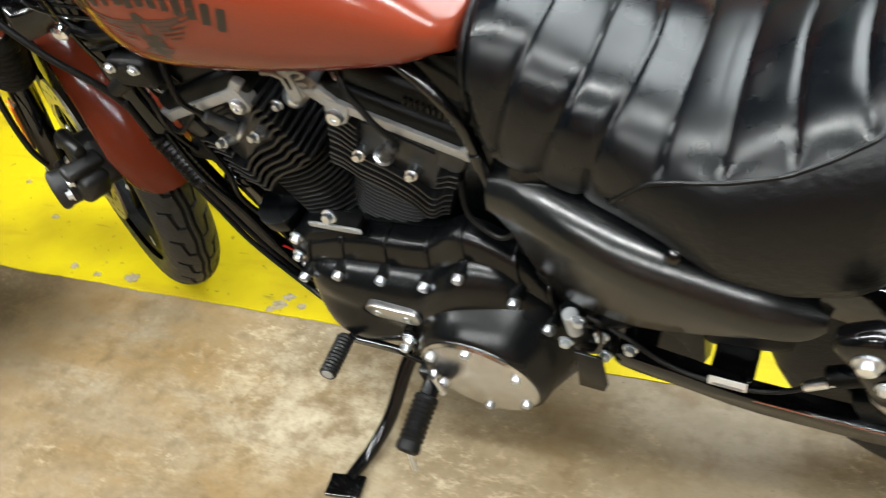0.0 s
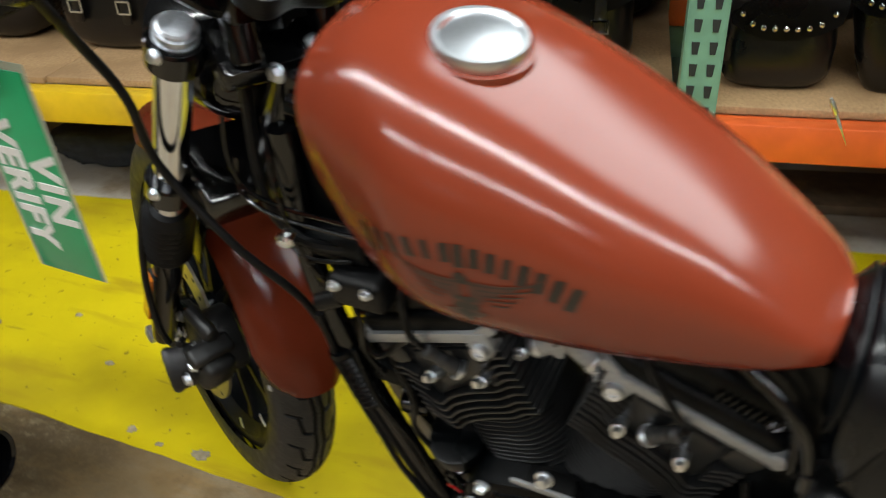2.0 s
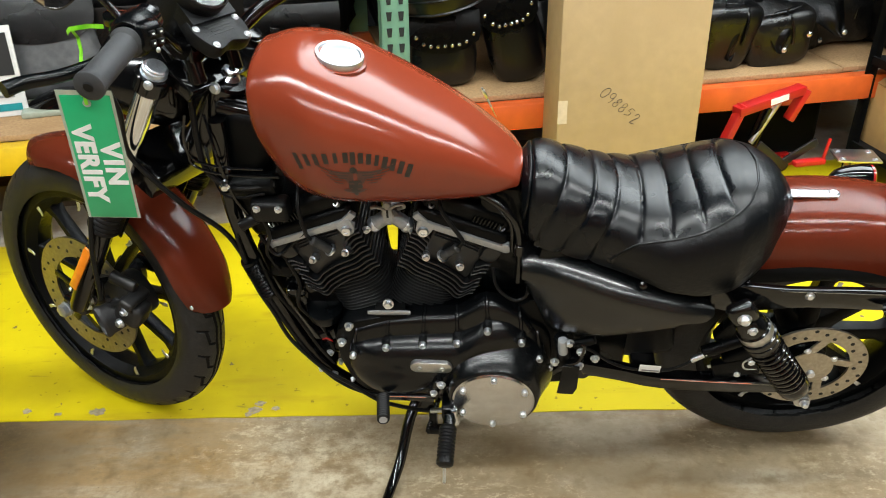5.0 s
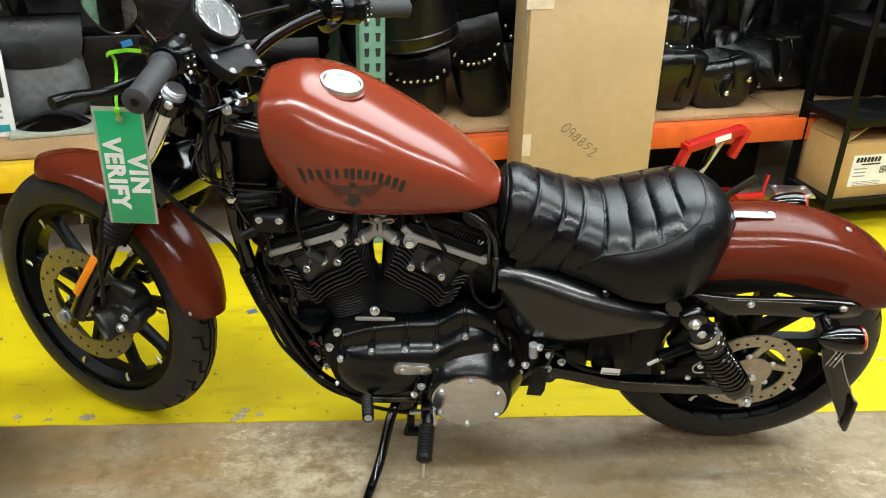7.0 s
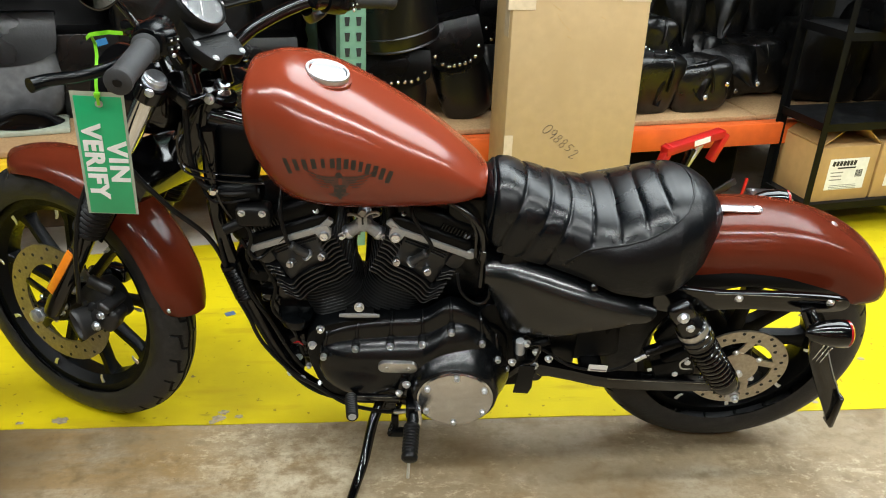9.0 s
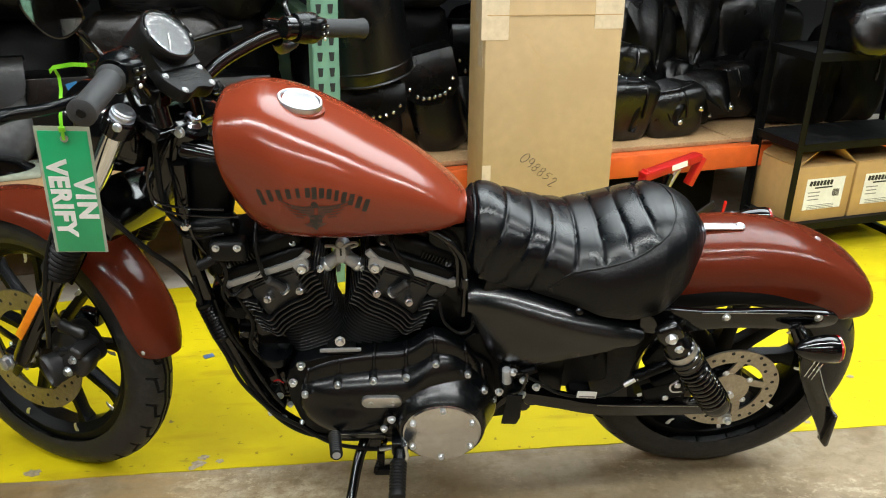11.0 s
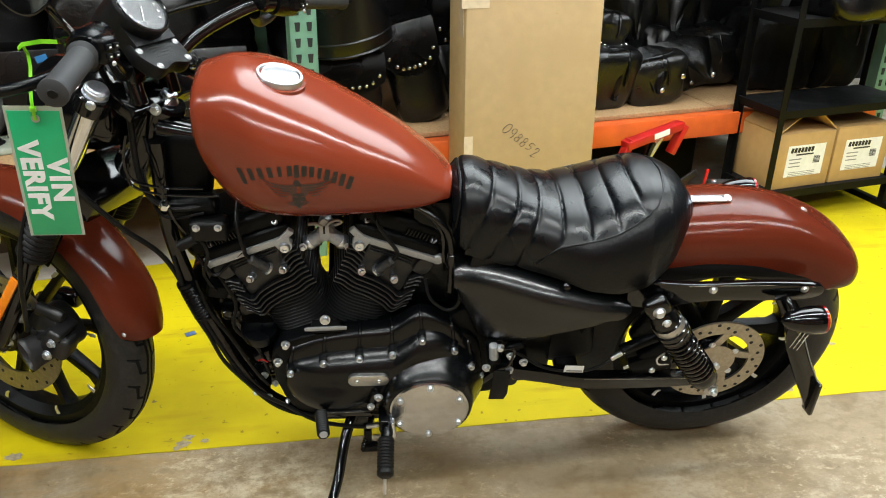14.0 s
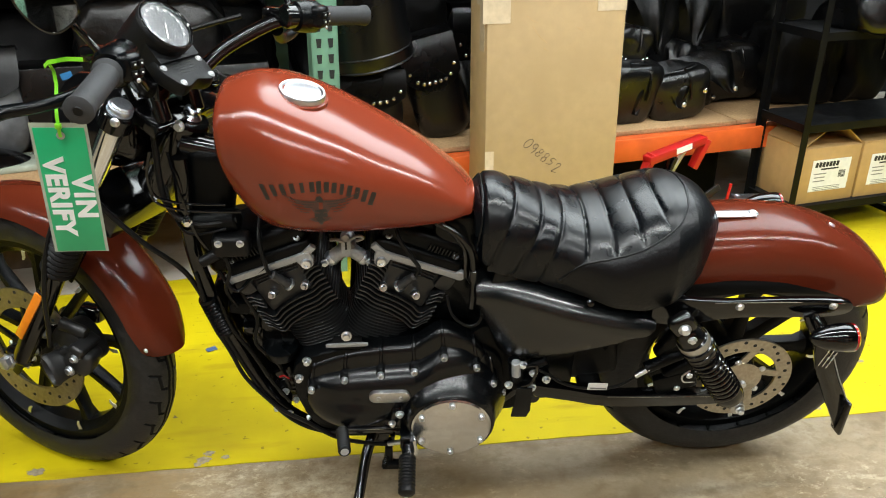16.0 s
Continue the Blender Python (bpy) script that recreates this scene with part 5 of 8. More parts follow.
def grip(a, b, side):
    a, b = Vector(a), Vector(b)
    L = (b - a).length
    prof = [(0.013, 0), (0.021, 0.001), (0.0225, 0.006)]
    for i in range(10):
        z = 0.012 + i * (L - 0.03) / 10
        prof += [(0.0178, z), (0.0182, z + 0.005)]
    prof += [(0.0185, L - 0.012), (0.0200, L - 0.008), (0.0200, L - 0.002), (0.017, L), (0.004, L + 0.0005)]
    g = part("grip", lathe(prof, a, b - a, 30), GRIP_RUBBER, handlebar, "dark grey rubber grip")
    d = (b - a).normalized()
    part("grip_ring", lathe([(0.006, 0), (0.007, 0.001), (0.006, 0.002)], b, d, 18), BLACK_PLASTIC, g)
    box_at = a - d * 0.022
    sw_ = part("switch_housing", merge(lathe([(0.020, -0.030), (0.027, -0.027), (0.030, -0.005), (0.030, 0.014), (0.026, 0.021)], box_at, d, 26), box((0.052, 0.036, 0.040), box_at + Vector((0.014, 0, 0.002)), 0.009, 3)), BLACK_SATIN, handlebar, "black switch housing")
    for i in range(2):
        for j in range(2):
            part("switch", box((0.004, 0.010, 0.008), box_at + Vector((0.041, 0.008 - 0.014 * i, 0.008 - 0.013 * j)), 0.001), BLACK_PLASTIC, sw_, "small switch with white mark")
            part("switch_mark", box((0.001, 0.0032, 0.0020), box_at + Vector((0.0434, 0.008 - 0.014 * i, 0.008 - 0.013 * j))), DIAL_MARK, sw_)
    bolt(sw_, box_at + Vector((0.041, 0.0, -0.016)), (1, 0, 0), r=0.003, h=0.003)
    # lever bracket, blade and mirror post
    lv = a - d * 0.060
    part("lever_bracket", merge(lathe([(0.018, -0.014), (0.022, -0.010), (0.022, 0.010), (0.018, 0.014)], lv, d, 24), box((0.05, 0.034, 0.024), lv + Vector((-0.032, 0.01 * side, 0.0)), 0.006)), BLACK_GLOSS, handlebar, "gloss black lever bracket")
    tip = b + Vector((-0.158, 0.010 * side, -0.032))
    part("lever", tube([lv + Vector((-0.034, 0.01 * side, -0.030)), lv + Vector((-0.046, 0.045 * side, -0.052)), lv * 0.45 + tip * 0.55 + Vector((-0.006, 0.012 * side, -0.022)), tip + Vector((0.006, -0.03 * side, 0.003)), tip], 0.007, 10, 8, lambda f: 0.0115 - 0.002 * math.sin(3.14 * f)), BLACK_SATIN, handlebar, "satin black hand lever")
    return g


grip(IN_L, GL, -1)
grip(IN_R, GR, 1)

# mirrors on short stems
def mirror(at, stem_from, normal, side):
    at, n = Vector(at), Vector(normal).normalized()
    stem = part("mirror", tube([stem_from, Vector(stem_from) + Vector((-0.02, 0.03 * side, 0.05)), at - n * 0.02], 0.0055, 10, 6), BLACK_GLOSS, handlebar, "gloss black rear-view mirror")
    q = Vector((0, 0, 1)).rotation_difference(n).to_matrix().to_4x4()
    k = 40
    ring_ = [(0.037 * abs(math.cos(a)) ** 0.75 * (1 if math.cos(a) > 0 else -1), 0.029 * abs(math.sin(a)) ** 0.75 * (1 if math.sin(a) > 0 else -1)) for a in [2 * math.pi * i / k for i in range(k)]]
    mm = Matrix.Translation(at) @ q
    part("shell", rings([[(x * s, y * s, z) for x, y in ring_] for s, z in ((0.35, -0.028), (0.75, -0.024), (0.98, -0.010), (1.03, 0.0), (1.03, 0.006), (0.97, 0.008), (0.95, 0.004))]), BLACK_GLOSS, stem, "gloss black mirror shell", mm)
    part("glass", rings([[(x * s, y * s, 0.0055) for x, y in ring_] for s in (0.955, 0.5, 0.05)]), MIRROR, stem, "mirror glass", mm)


TO_FRONT = (BIKE @ FRONT).to_3x3().inverted()
mirror((-0.241, -0.390, 1.174), IN_L + Vector((-0.035, 0.03, 0.010)), TO_FRONT @ Vector((0.36, -0.93, 0.04)), -1)
mirror((-0.215, 0.420, 1.190), IN_R + Vector((-0.035, -0.03, 0.010)), TO_FRONT @ Vector((0.75, -0.65, 0.05)), 1)

# speedometer on a plate over the bar clamp
sp_n = Vector((0.72, 0, 0.69)).normalized()
sp_at = Vector((-0.396, -0.004, 1.070))
speedo = part("speedometer", lathe([(0.034, -0.095), (0.048, -0.088), (0.051, -0.05), (0.052, 0.0), (0.0525, 0.006), (0.050, 0.010), (0.046, 0.010), (0.045, 0.004)], sp_at, sp_n, 44), BLACK_PLASTIC, bike, "black plastic speedometer housing", FRONT)
part("dial", lathe([(0.0455, 0.0), (0.001, 0.0)], sp_at + sp_n * 0.0050, sp_n, 40), DIAL, speedo, "grey speedometer dial")
part("bezel", lathe([(0.0455, 0.009), (0.0485, 0.012), (0.0500, 0.009)], sp_at, sp_n, 44, True), BLACK_GLOSS, speedo)
side_v = Vector((0, 1, 0))
up_v = sp_n.cross(side_v).normalized()
if up_v.z < 0:
    up_v = -up_v
for i in range(13):
    a = radians(-40 + 260 * i / 12)
    p_ = sp_at + sp_n * 0.0056 + (side_v * math.cos(a) + up_v * math.sin(a)) * 0.036
    mk = part("dial_mark", box((0.0045, 0.0045, 0.0006), (0, 0, 0)), DIAL_MARK, speedo, "", Matrix.Translation(p_) @ Vector((0, 0, 1)).rotation_difference(sp_n).to_matrix().to_4x4())
part("needle", rod(sp_at + sp_n * 0.0075, sp_at + sp_n * 0.0075 + (side_v * -0.55 + up_v * -0.83) * 0.030, 0.0009, 6), DIAL_MARK, speedo, "white needle")
part("glass", lathe([(0.046, 0.0), (0.030, 0.0015), (0.001, 0.002)], sp_at + sp_n * 0.009, sp_n, 40), GLASS, speedo, "clear speedometer glass")
pl = Matrix.Translation(Vector((-0.364, -0.004, 1.004))) @ Euler((0, radians(33), 0)).to_matrix().to_4x4()
part("gauge_neck", rings([[sp_at + sp_n * dn_ + up_v * uu_ + side_v * sv_ for sv_ in (-0.050, -0.03, 0.03, 0.050)] + [sp_at + sp_n * (dn_ - 0.030) + up_v * uu_ + side_v * sv_ for sv_ in (0.046, -0.046)] for uu_, dn_ in ((-0.005, -0.012), (-0.040, -0.012), (-0.056, -0.012))]), BLACK_PLASTIC, speedo, "black plastic neck under the dial")
shield = [(p.x, p.y) for p in smooth_path([(-0.050, -0.040, 0), (-0.022, -0.050, 0), (-0.004, -0.056, 0), (0.014, -0.053, 0), (0.036, -0.044, 0), (0.042, -0.028, 0), (0.034, 0.0, 0), (0.042, 0.028, 0), (0.036, 0.044, 0), (0.014, 0.053, 0), (-0.004, 0.056, 0), (-0.022, 0.050, 0), (-0.050, 0.040, 0)], 3)]
part("gauge_plate", rings([[(x * k, y * k, z) for x, y in shield] for k, z in ((0.93, -0.020), (1.0, -0.014), (1.0, 0.004), (0.985, 0.0065), (0.955, 0.0072))]), BLACK_PLASTIC, speedo, "black plastic gauge mount with silver bolts", pl)
part("indicator_strip", box((0.012, 0.062, 0.004), (-0.022, 0, 0.0075), 0.0018), BLACK_GLOSS, speedo, "dark indicator-lamp strip", pl)
for i in range(5):
    part("indicator", lathe([(0.0035, 0.0), (0.0035, 0.0006), (0.001, 0.0008)], (-0.022, -0.022 + 0.011 * i, 0.0095), (0, 0, 1), 12), GRIP_RUBBER, speedo, "unlit indicator lamp", pl)
for i in range(4):
    part("groove", box((0.0022, 0.058 - 0.005 * i, 0.001), (-0.005 + 0.0062 * i, 0, 0.0074)), DARK_HOLE, speedo, "", pl)
for bx_, by_ in ((-0.006, -0.046), (0.033, -0.037), (-0.006, 0.046), (0.033, 0.037)):
    link_mesh("bolt", bolt_mesh(0.0052, 0.004, GREY_BAR), speedo, "", pl @ Matrix.Translation((bx_, by_, 0.007)) @ Matrix.Rotation(radians(90), 4, "X"))

# cables from the bars
for cpts, cr in (([(-0.36, 0.17, 1.07), (-0.46, 0.10, 1.03), (-0.50, 0.04, 0.96), (-0.52, 0.0, 0.86)], 0.0045), ([(-0.34, -0.15, 1.07), (-0.42, -0.09, 1.02), (-0.45, -0.04, 0.95), (-0.43, -0.01, 0.88)], 0.006)):
    part("cable", tube(cpts, cr, 8, 8), RUBBER, handlebar, "thin black control cable")
part("clutch_cable", tube([FRONT @ (IN_L + Vector((-0.055, 0.025, -0.020))), (-0.530, -0.110, 0.985), (-0.540, -0.082, 0.905), (-0.5520, -0.072, 0.808), (-0.4885, -0.070, 0.705), (-0.4209, -0.058, 0.613), (-0.375, -0.068, 0.48), (-0.315, -0.072, 0.31), (-0.25, -0.08, 0.21), (-0.16, -0.09, 0.175), (-0.03, -0.10, 0.185)], 0.0052, 10, 8), RUBBER, bike, "long black cable running down the frame")
part("brake_hose", tube([(-0.60, -0.075, 0.76), (-0.625, -0.112, 0.66), (-0.640, -0.125, 0.56), (-0.650, -0.122, 0.47), (-0.668, -0.11, 0.42)], 0.005, 8, 8), RUBBER, bike, "black front brake hose", FRONT)

# front caliper behind the fork leg
def caliper_barrel(a, b, r, squash=0.62, hollow=True):
    """An oval cast barrel with a rolled rim, open and hollow at its first end."""
    a, b = Vector(a), Vector(b)
    d = (b - a).normalized()
    q = Vector((0, 0, 1)).rotation_difference(d).to_matrix()
    side = Vector((0, -1, 0)) - d * d.dot(Vector((0, -1, 0)))
    side.normalize()
    up = d.cross(side)
    L = (b - a).length
    prof = [(0.74, 0.020), (0.78, 0.003), (0.90, -0.001), (1.0, 0.003), (1.0, 0.009), (0.93, 0.014), (0.90, L * 0.5), (0.98, L * 0.75), (0.95, L - 0.010), (0.80, L - 0.002), (0.5, L)]
    return rings([[a + d * h + side * (r * k * squash * math.cos(t_)) + up * (r * k * math.sin(t_)) for t_ in [2 * math.pi * n / 28 for n in range(28)]] for k, h in (prof if hollow else prof[3:])])


C0 = FRONT_AXLE
caliper = part("front_caliper", merge(
    caliper_barrel(C0 + Vector((0.150, -0.152, 0.036)), C0 + Vector((0.172, -0.070, 0.046)), 0.037, 0.52),
    box((0.062, 0.055, 0.058), C0 + Vector((0.190, -0.098, 0.052)), 0.014, 3, rot=(0, 24, 12)),
    box((0.030, 0.070, 0.020), C0 + Vector((0.205, -0.100, 0.088)), 0.007, 3, rot=(0, 30, 10)),
    caliper_barrel(C0 + Vector((0.146, -0.100, 0.124)), C0 + Vector((0.205, -0.092, 0.108)), 0.016, 0.8, False),
    slab(round_outline([(C0.x + 0.115, C0.z + 0.02), (C0.x + 0.120, C0.z + 0.095), (C0.x + 0.16, C0.z + 0.118), (C0.x + 0.195, C0.z + 0.095), (C0.x + 0.215, C0.z + 0.045), (C0.x + 0.17, C0.z + 0.015)], 3), C0.y - 0.105, C0.y - 0.045, 0.006)), CAST_GREY, bike, "dusty black brake caliper with bright bolts", FRONT)
part("caliper_bracket", slab(round_outline([(C0.x + 0.01, C0.z + 0.02), (C0.x + 0.05, C0.z + 0.085), (C0.x + 0.125, C0.z + 0.10), (C0.x + 0.135, C0.z + 0.055), (C0.x + 0.08, C0.z + 0.02)], 3), C0.y - 0.100, C0.y - 0.078, 0.003), BLACK_GLOSS, caliper, "black caliper bracket")
part("guide_pin", rod(C0 + Vector((0.160, -0.120, 0.068)), C0 + Vector((0.206, -0.116, 0.086)), 0.008), CAST_GREY, caliper)
part("guide_pin", rod(C0 + Vector((0.168, -0.122, 0.052)), C0 + Vector((0.212, -0.118, 0.070)), 0.006), BLACK_GLOSS, caliper)
part("bleed_nipple", rod(C0 + Vector((0.146, -0.120, 0.080)), C0 + Vector((0.160, -0.130, 0.084)), 0.0055), RUBBER, caliper)
for dx_, dy_, dz_, br_ in ((0.148, -0.128, 0.028, 0.0085), (0.190, -0.134, 0.040, 0.0075), (0.196, -0.124, 0.064, 0.0065), (0.095, -0.102, 0.087, 0.009), (0.060, -0.102, 0.036, 0.009), (0.205, -0.098, 0.080, 0.006), (0.050, -0.100, 0.012, 0.006)):
    bolt(caliper, C0 + Vector((dx_, dy_, dz_)), r=br_ * 1.1, h=0.009, kind="hex")

# --- frame ---
frame_part = part("frame", merge(
    tube([(-0.40, -0.030, 0.86), (-0.405, -0.045, 0.68), (-0.378, -0.052, 0.52), (-0.325, -0.056, 0.34), (-0.268, -0.060, 0.225), (-0.180, -0.064, 0.165), (-0.05, -0.066, 0.155), (0.10, -0.066, 0.160), (0.20, -0.066, 0.24), (0.27, -0.07, 0.34), (0.30, -0.085, 0.55), (0.33, -0.09, 0.62)], 0.0150, 14, 6),
    tube([(-0.40, 0.030, 0.86), (-0.405, 0.045, 0.68), (-0.378, 0.052, 0.52), (-0.325, 0.056, 0.34), (-0.268, 0.060, 0.225), (-0.180, 0.064, 0.165), (-0.05, 0.066, 0.155), (0.10, 0.066, 0.160), (0.20, 0.066, 0.24), (0.27, 0.07, 0.34), (0.30, 0.085, 0.55), (0.33, 0.09, 0.62)], 0.0150, 14, 6),
    tube([(-0.40, 0, 0.87), (-0.2, 0, 0.82), (0.05, 0, 0.755), (0.20, 0, 0.66), (0.33, 0, 0.63)], 0.022, 14, 6),
    tube([(0.16, -0.075, 0.64), (0.35, -0.085, 0.595), (0.55, -0.115, 0.575)], 0.014, 12, 6),
    tube([(0.16, 0.075, 0.64), (0.35, 0.085, 0.595), (0.55, 0.115, 0.575)], 0.014, 12, 6),
    rod((-0.268, -0.06, 0.225), (-0.268, 0.06, 0.225), 0.012), rod((0.28, -0.09, 0.27), (0.28, 0.09, 0.27), 0.016)), BLACK_GLOSS, bike, "gloss black tubular frame")
part("head_gusset", merge(box((0.10, 0.08, 0.17), (-0.362, 0.01, 0.79), 0.03, 3, rot=(0, 12, 0)), box((0.085, 0.08, 0.12), (-0.352, 0.0, 0.655), 0.02, 3, rot=(0, -12, 0)), rod((-0.40, -0.035, 0.72), (-0.31, -0.045, 0.735), 0.022)), BLACK_WRINKLE, bike, "black coil and horn housing behind the forks")
cooler = part("regulator", merge(slab(round_outline([(-0.385, 0.56), (-0.330, 0.575), (-0.300, 0.50), (-0.235, 0.47), (-0.22, 0.25), (-0.27, 0.215), (-0.325, 0.31), (-0.370, 0.46)], 3), -0.03, 0.05, 0.008)), BLACK_GLOSS, bike, "black voltage regulator between the frame tubes")
for k, (bx_, by_, bz_, bs_) in enumerate(((-0.335, -0.040, 0.52, 0.05), (-0.318, -0.036, 0.455, 0.045), (-0.285, -0.040, 0.395, 0.04), (-0.262, -0.045, 0.335, 0.05), (-0.270, -0.044, 0.285, 0.035))):
    part("connector", box((bs_ * 0.85, 0.035, bs_ * 0.6), (bx_, by_, bz_), 0.006, 2, rot=(8 * (k % 3), 18 - 14 * k, 10)), BLACK_GLOSS if k % 2 else BLACK_WRINKLE, cooler, "black wiring connector")
for lp_ in ([(-0.372, -0.06, 0.56), (-0.352, -0.068, 0.48), (-0.318, -0.066, 0.40), (-0.282, -0.074, 0.32), (-0.252, -0.08, 0.27)], [(-0.33, -0.05, 0.57), (-0.30, -0.062, 0.50), (-0.31, -0.062, 0.43), (-0.268, -0.066, 0.37), (-0.25, -0.07, 0.30)], [(-0.36, -0.058, 0.62), (-0.33, -0.07, 0.58), (-0.30, -0.06, 0.60), (-0.27, -0.06, 0.63)], [(-0.36, -0.058, 0.70), (-0.335, -0.072, 0.64), (-0.35, -0.066, 0.58), (-0.335, -0.06, 0.53)]):
    part("wire", tube(lp_, 0.0042, 7, 7), BLACK_SATIN, cooler, "black wire")
part("red_wire", tube([(-0.268, -0.078, 0.345), (-0.258, -0.082, 0.352), (-0.248, -0.08, 0.342)], 0.0022, 6, 5), RED_LENS, cooler, "short red wire")
spring_ = [(0.018, 0.0)]
for i in range(11):
    spring_ += [(0.0195, 0.006 + i * 0.0085), (0.0165, 0.010 + i * 0.0085)]
part("wire_conduit", lathe(spring_ + [(0.017, 0.10)], (-0.392, -0.058, 0.555), (0.24, -0.01, -0.95), 20), BLACK_SATIN, frame_part, "ribbed black wire conduit")
for bx_, by_, bz_, br_ in ((-0.405, -0.045, 0.705, 0.010), (-0.375, -0.045, 0.725, 0.007), (-0.350, -0.035, 0.655, 0.008), (-0.345, -0.035, 0.585, 0.009), (-0.262, -0.062, 0.285, 0.009), (-0.240, -0.066, 0.262, 0.008), (-0.258, -0.072, 0.225, 0.009), (-0.30, -0.068, 0.270, 0.007), (-0.285, -0.070, 0.240, 0.008), (-0.215, -0.085, 0.225, 0.007)):
    bolt(frame_part, (bx_, by_, bz_), r=br_ * 0.68, h=0.009, kind="hex" if br_ > 0.0075 else "dome")
part("choke_knob", lathe([(0.006, 0), (0.010, 0.004), (0.010, 0.014), (0.006, 0.018)], (-0.395, -0.07, 0.755), (0.1, -0.9, -0.1), 20), CHROME, frame_part, "bright domed acorn nut")
part("loom", tube([(-0.44, -0.02, 0.90), (-0.435, -0.05, 0.78), (-0.39, -0.06, 0.735), (-0.31, -0.055, 0.74)], 0.006, 8, 8), RUBBER, frame_part, "black wire loom")
part("loom", tube([(-0.45, 0.01, 0.80), (-0.41, -0.06, 0.72), (-0.33, -0.065, 0.725)], 0.0028, 8, 8), RUBBER, frame_part, "thin black wire")

for wn_, wp_ in (("coil_wire", [(-0.44, -0.06, 0.889), (-0.453, -0.062, 0.84), (-0.445, -0.064, 0.80), (-0.40, -0.066, 0.785), (-0.325, -0.062, 0.778)]), ("coil_wire", [(-0.45, -0.055, 0.83), (-0.449, -0.066, 0.792), (-0.41, -0.07, 0.774), (-0.358, -0.066, 0.766), (-0.30, -0.06, 0.76)]), ("coil_wire", [(-0.42, -0.03, 0.87), (-0.40, -0.066, 0.80), (-0.385, -0.072, 0.72), (-0.36, -0.066, 0.66)])):
    part(wn_, tube(wp_, 0.0026, 7, 7), BLACK_GLOSS, frame_part, "thin glossy wire")
part("ignition_coil", merge(box((0.07, 0.04, 0.045), (-0.325, -0.062, 0.690), 0.01, 3), rod((-0.352, -0.07, 0.672), (-0.385, -0.075, 0.655), 0.011)), BLACK_PLASTIC, frame_part, "black ignition coil")
for bx_, bz_ in ((-0.345, 0.705), (-0.305, 0.705)):
    bolt(frame_part, (bx_, -0.083, bz_), r=0.0055, h=0.007, kind="hex")

# --- fuel tank ---
TX = [-0.3282, -0.32, -0.2979, -0.2537, -0.1945, -0.1153, -0.0362, 0.033, 0.0822, 0.1134, 0.1285, 0.1337]
T_TOP = [0.9448, 0.9739, 0.9873, 0.9963, 0.9826, 0.9464, 0.9011, 0.8586, 0.8199, 0.7907, 0.7756, 0.7742]
T_BOT = [0.8868, 0.8585, 0.7972, 0.7419, 0.7325, 0.7272, 0.7268, 0.7241, 0.7274, 0.7373, 0.7347, 0.7374]
T_W = [0.0454, 0.0860, 0.1031, 0.1239, 0.1464, 0.1404, 0.1249, 0.1016, 0.0836, 0.0690, 0.0517, 0.0300]


def along(x, ys):
    """Smooth reading of a list of tank sizes at x."""
    i = min(max(int(np.searchsorted(TX, x)) - 1, 0), len(TX) - 2)
    f = (x - TX[i]) / (TX[i + 1] - TX[i])
    y0, y1 = ys[i], ys[i + 1]
    m0 = (ys[i + 1] - ys[max(i - 1, 0)]) / (TX[i + 1] - TX[max(i - 1, 0)])
    m1 = (ys[min(i + 2, len(ys) - 1)] - ys[i]) / (TX[min(i + 2, len(ys) - 1)] - TX[i])
    h = TX[i + 1] - TX[i]
    return (2 * f ** 3 - 3 * f * f + 1) * y0 + (f ** 3 - 2 * f * f + f) * h * m0 + (3 * f * f - 2 * f ** 3) * y1 + (f ** 3 - f * f) * h * m1


N_UP, N_LOW = 2.6, 3.0


def tank_ring(x, k=88):
    top, bot, w = along(x, T_TOP), along(x, T_BOT), along(x, T_W)
    mid = bot + 0.5 * (top - bot)
    row = []
    for i in range(k):
        a = 2 * math.pi * i / k
        c, s = math.cos(a), math.sin(a)
        n = N_UP if s > 0 else N_LOW
        h = (top - mid) if s > 0 else (mid - bot)
        row.append((x, w * math.copysign(abs(c) ** (2 / n), c), mid + h * math.copysign(abs(s) ** (2 / n), s)))
    return row


tank_x = [TX[0] + 0.0005] + [TX[0] + (TX[-1] - TX[0]) * (0.5 - 0.5 * math.cos(math.pi * i / 70)) for i in range(1, 70)] + [TX[-1]]
tank = part("fuel_tank", rings([tank_ring(x) for x in tank_x]), RED_PAINT, bike, "rust-red satin teardrop fuel tank", None, 60)


def tank_side(x, z, lift=0.0008):
    top, bot, w = along(x, T_TOP), along(x, T_BOT), along(x, T_W)
    mid = bot + 0.5 * (top - bot)
    h, n = ((top - mid), N_UP) if z > mid else ((mid - bot), N_LOW)
    return (x, -w * max(0.0, 1 - (abs(z - mid) / h) ** n) ** (1 / n) - lift, z)


def tank_print(name, quad_rows, mat, label):
    """A printed patch that follows the tank's flank; rows of (x, z)."""
    part(name, rings([[tank_side(x, z) for x, z in r] for r in quad_rows], False, False), mat, tank, label)


# the maker's name: a dense row of plain dark bars on an arch, with a plain winged shape below
def arch(u):
    """Middle and half height of the arched row at u from -1 to 1."""
    return -0.1475 + 0.094 * u, 0.8680 - 0.0095 * u - 0.0275 * u * u, 0.0096 + 0.0026 * abs(u) ** 3


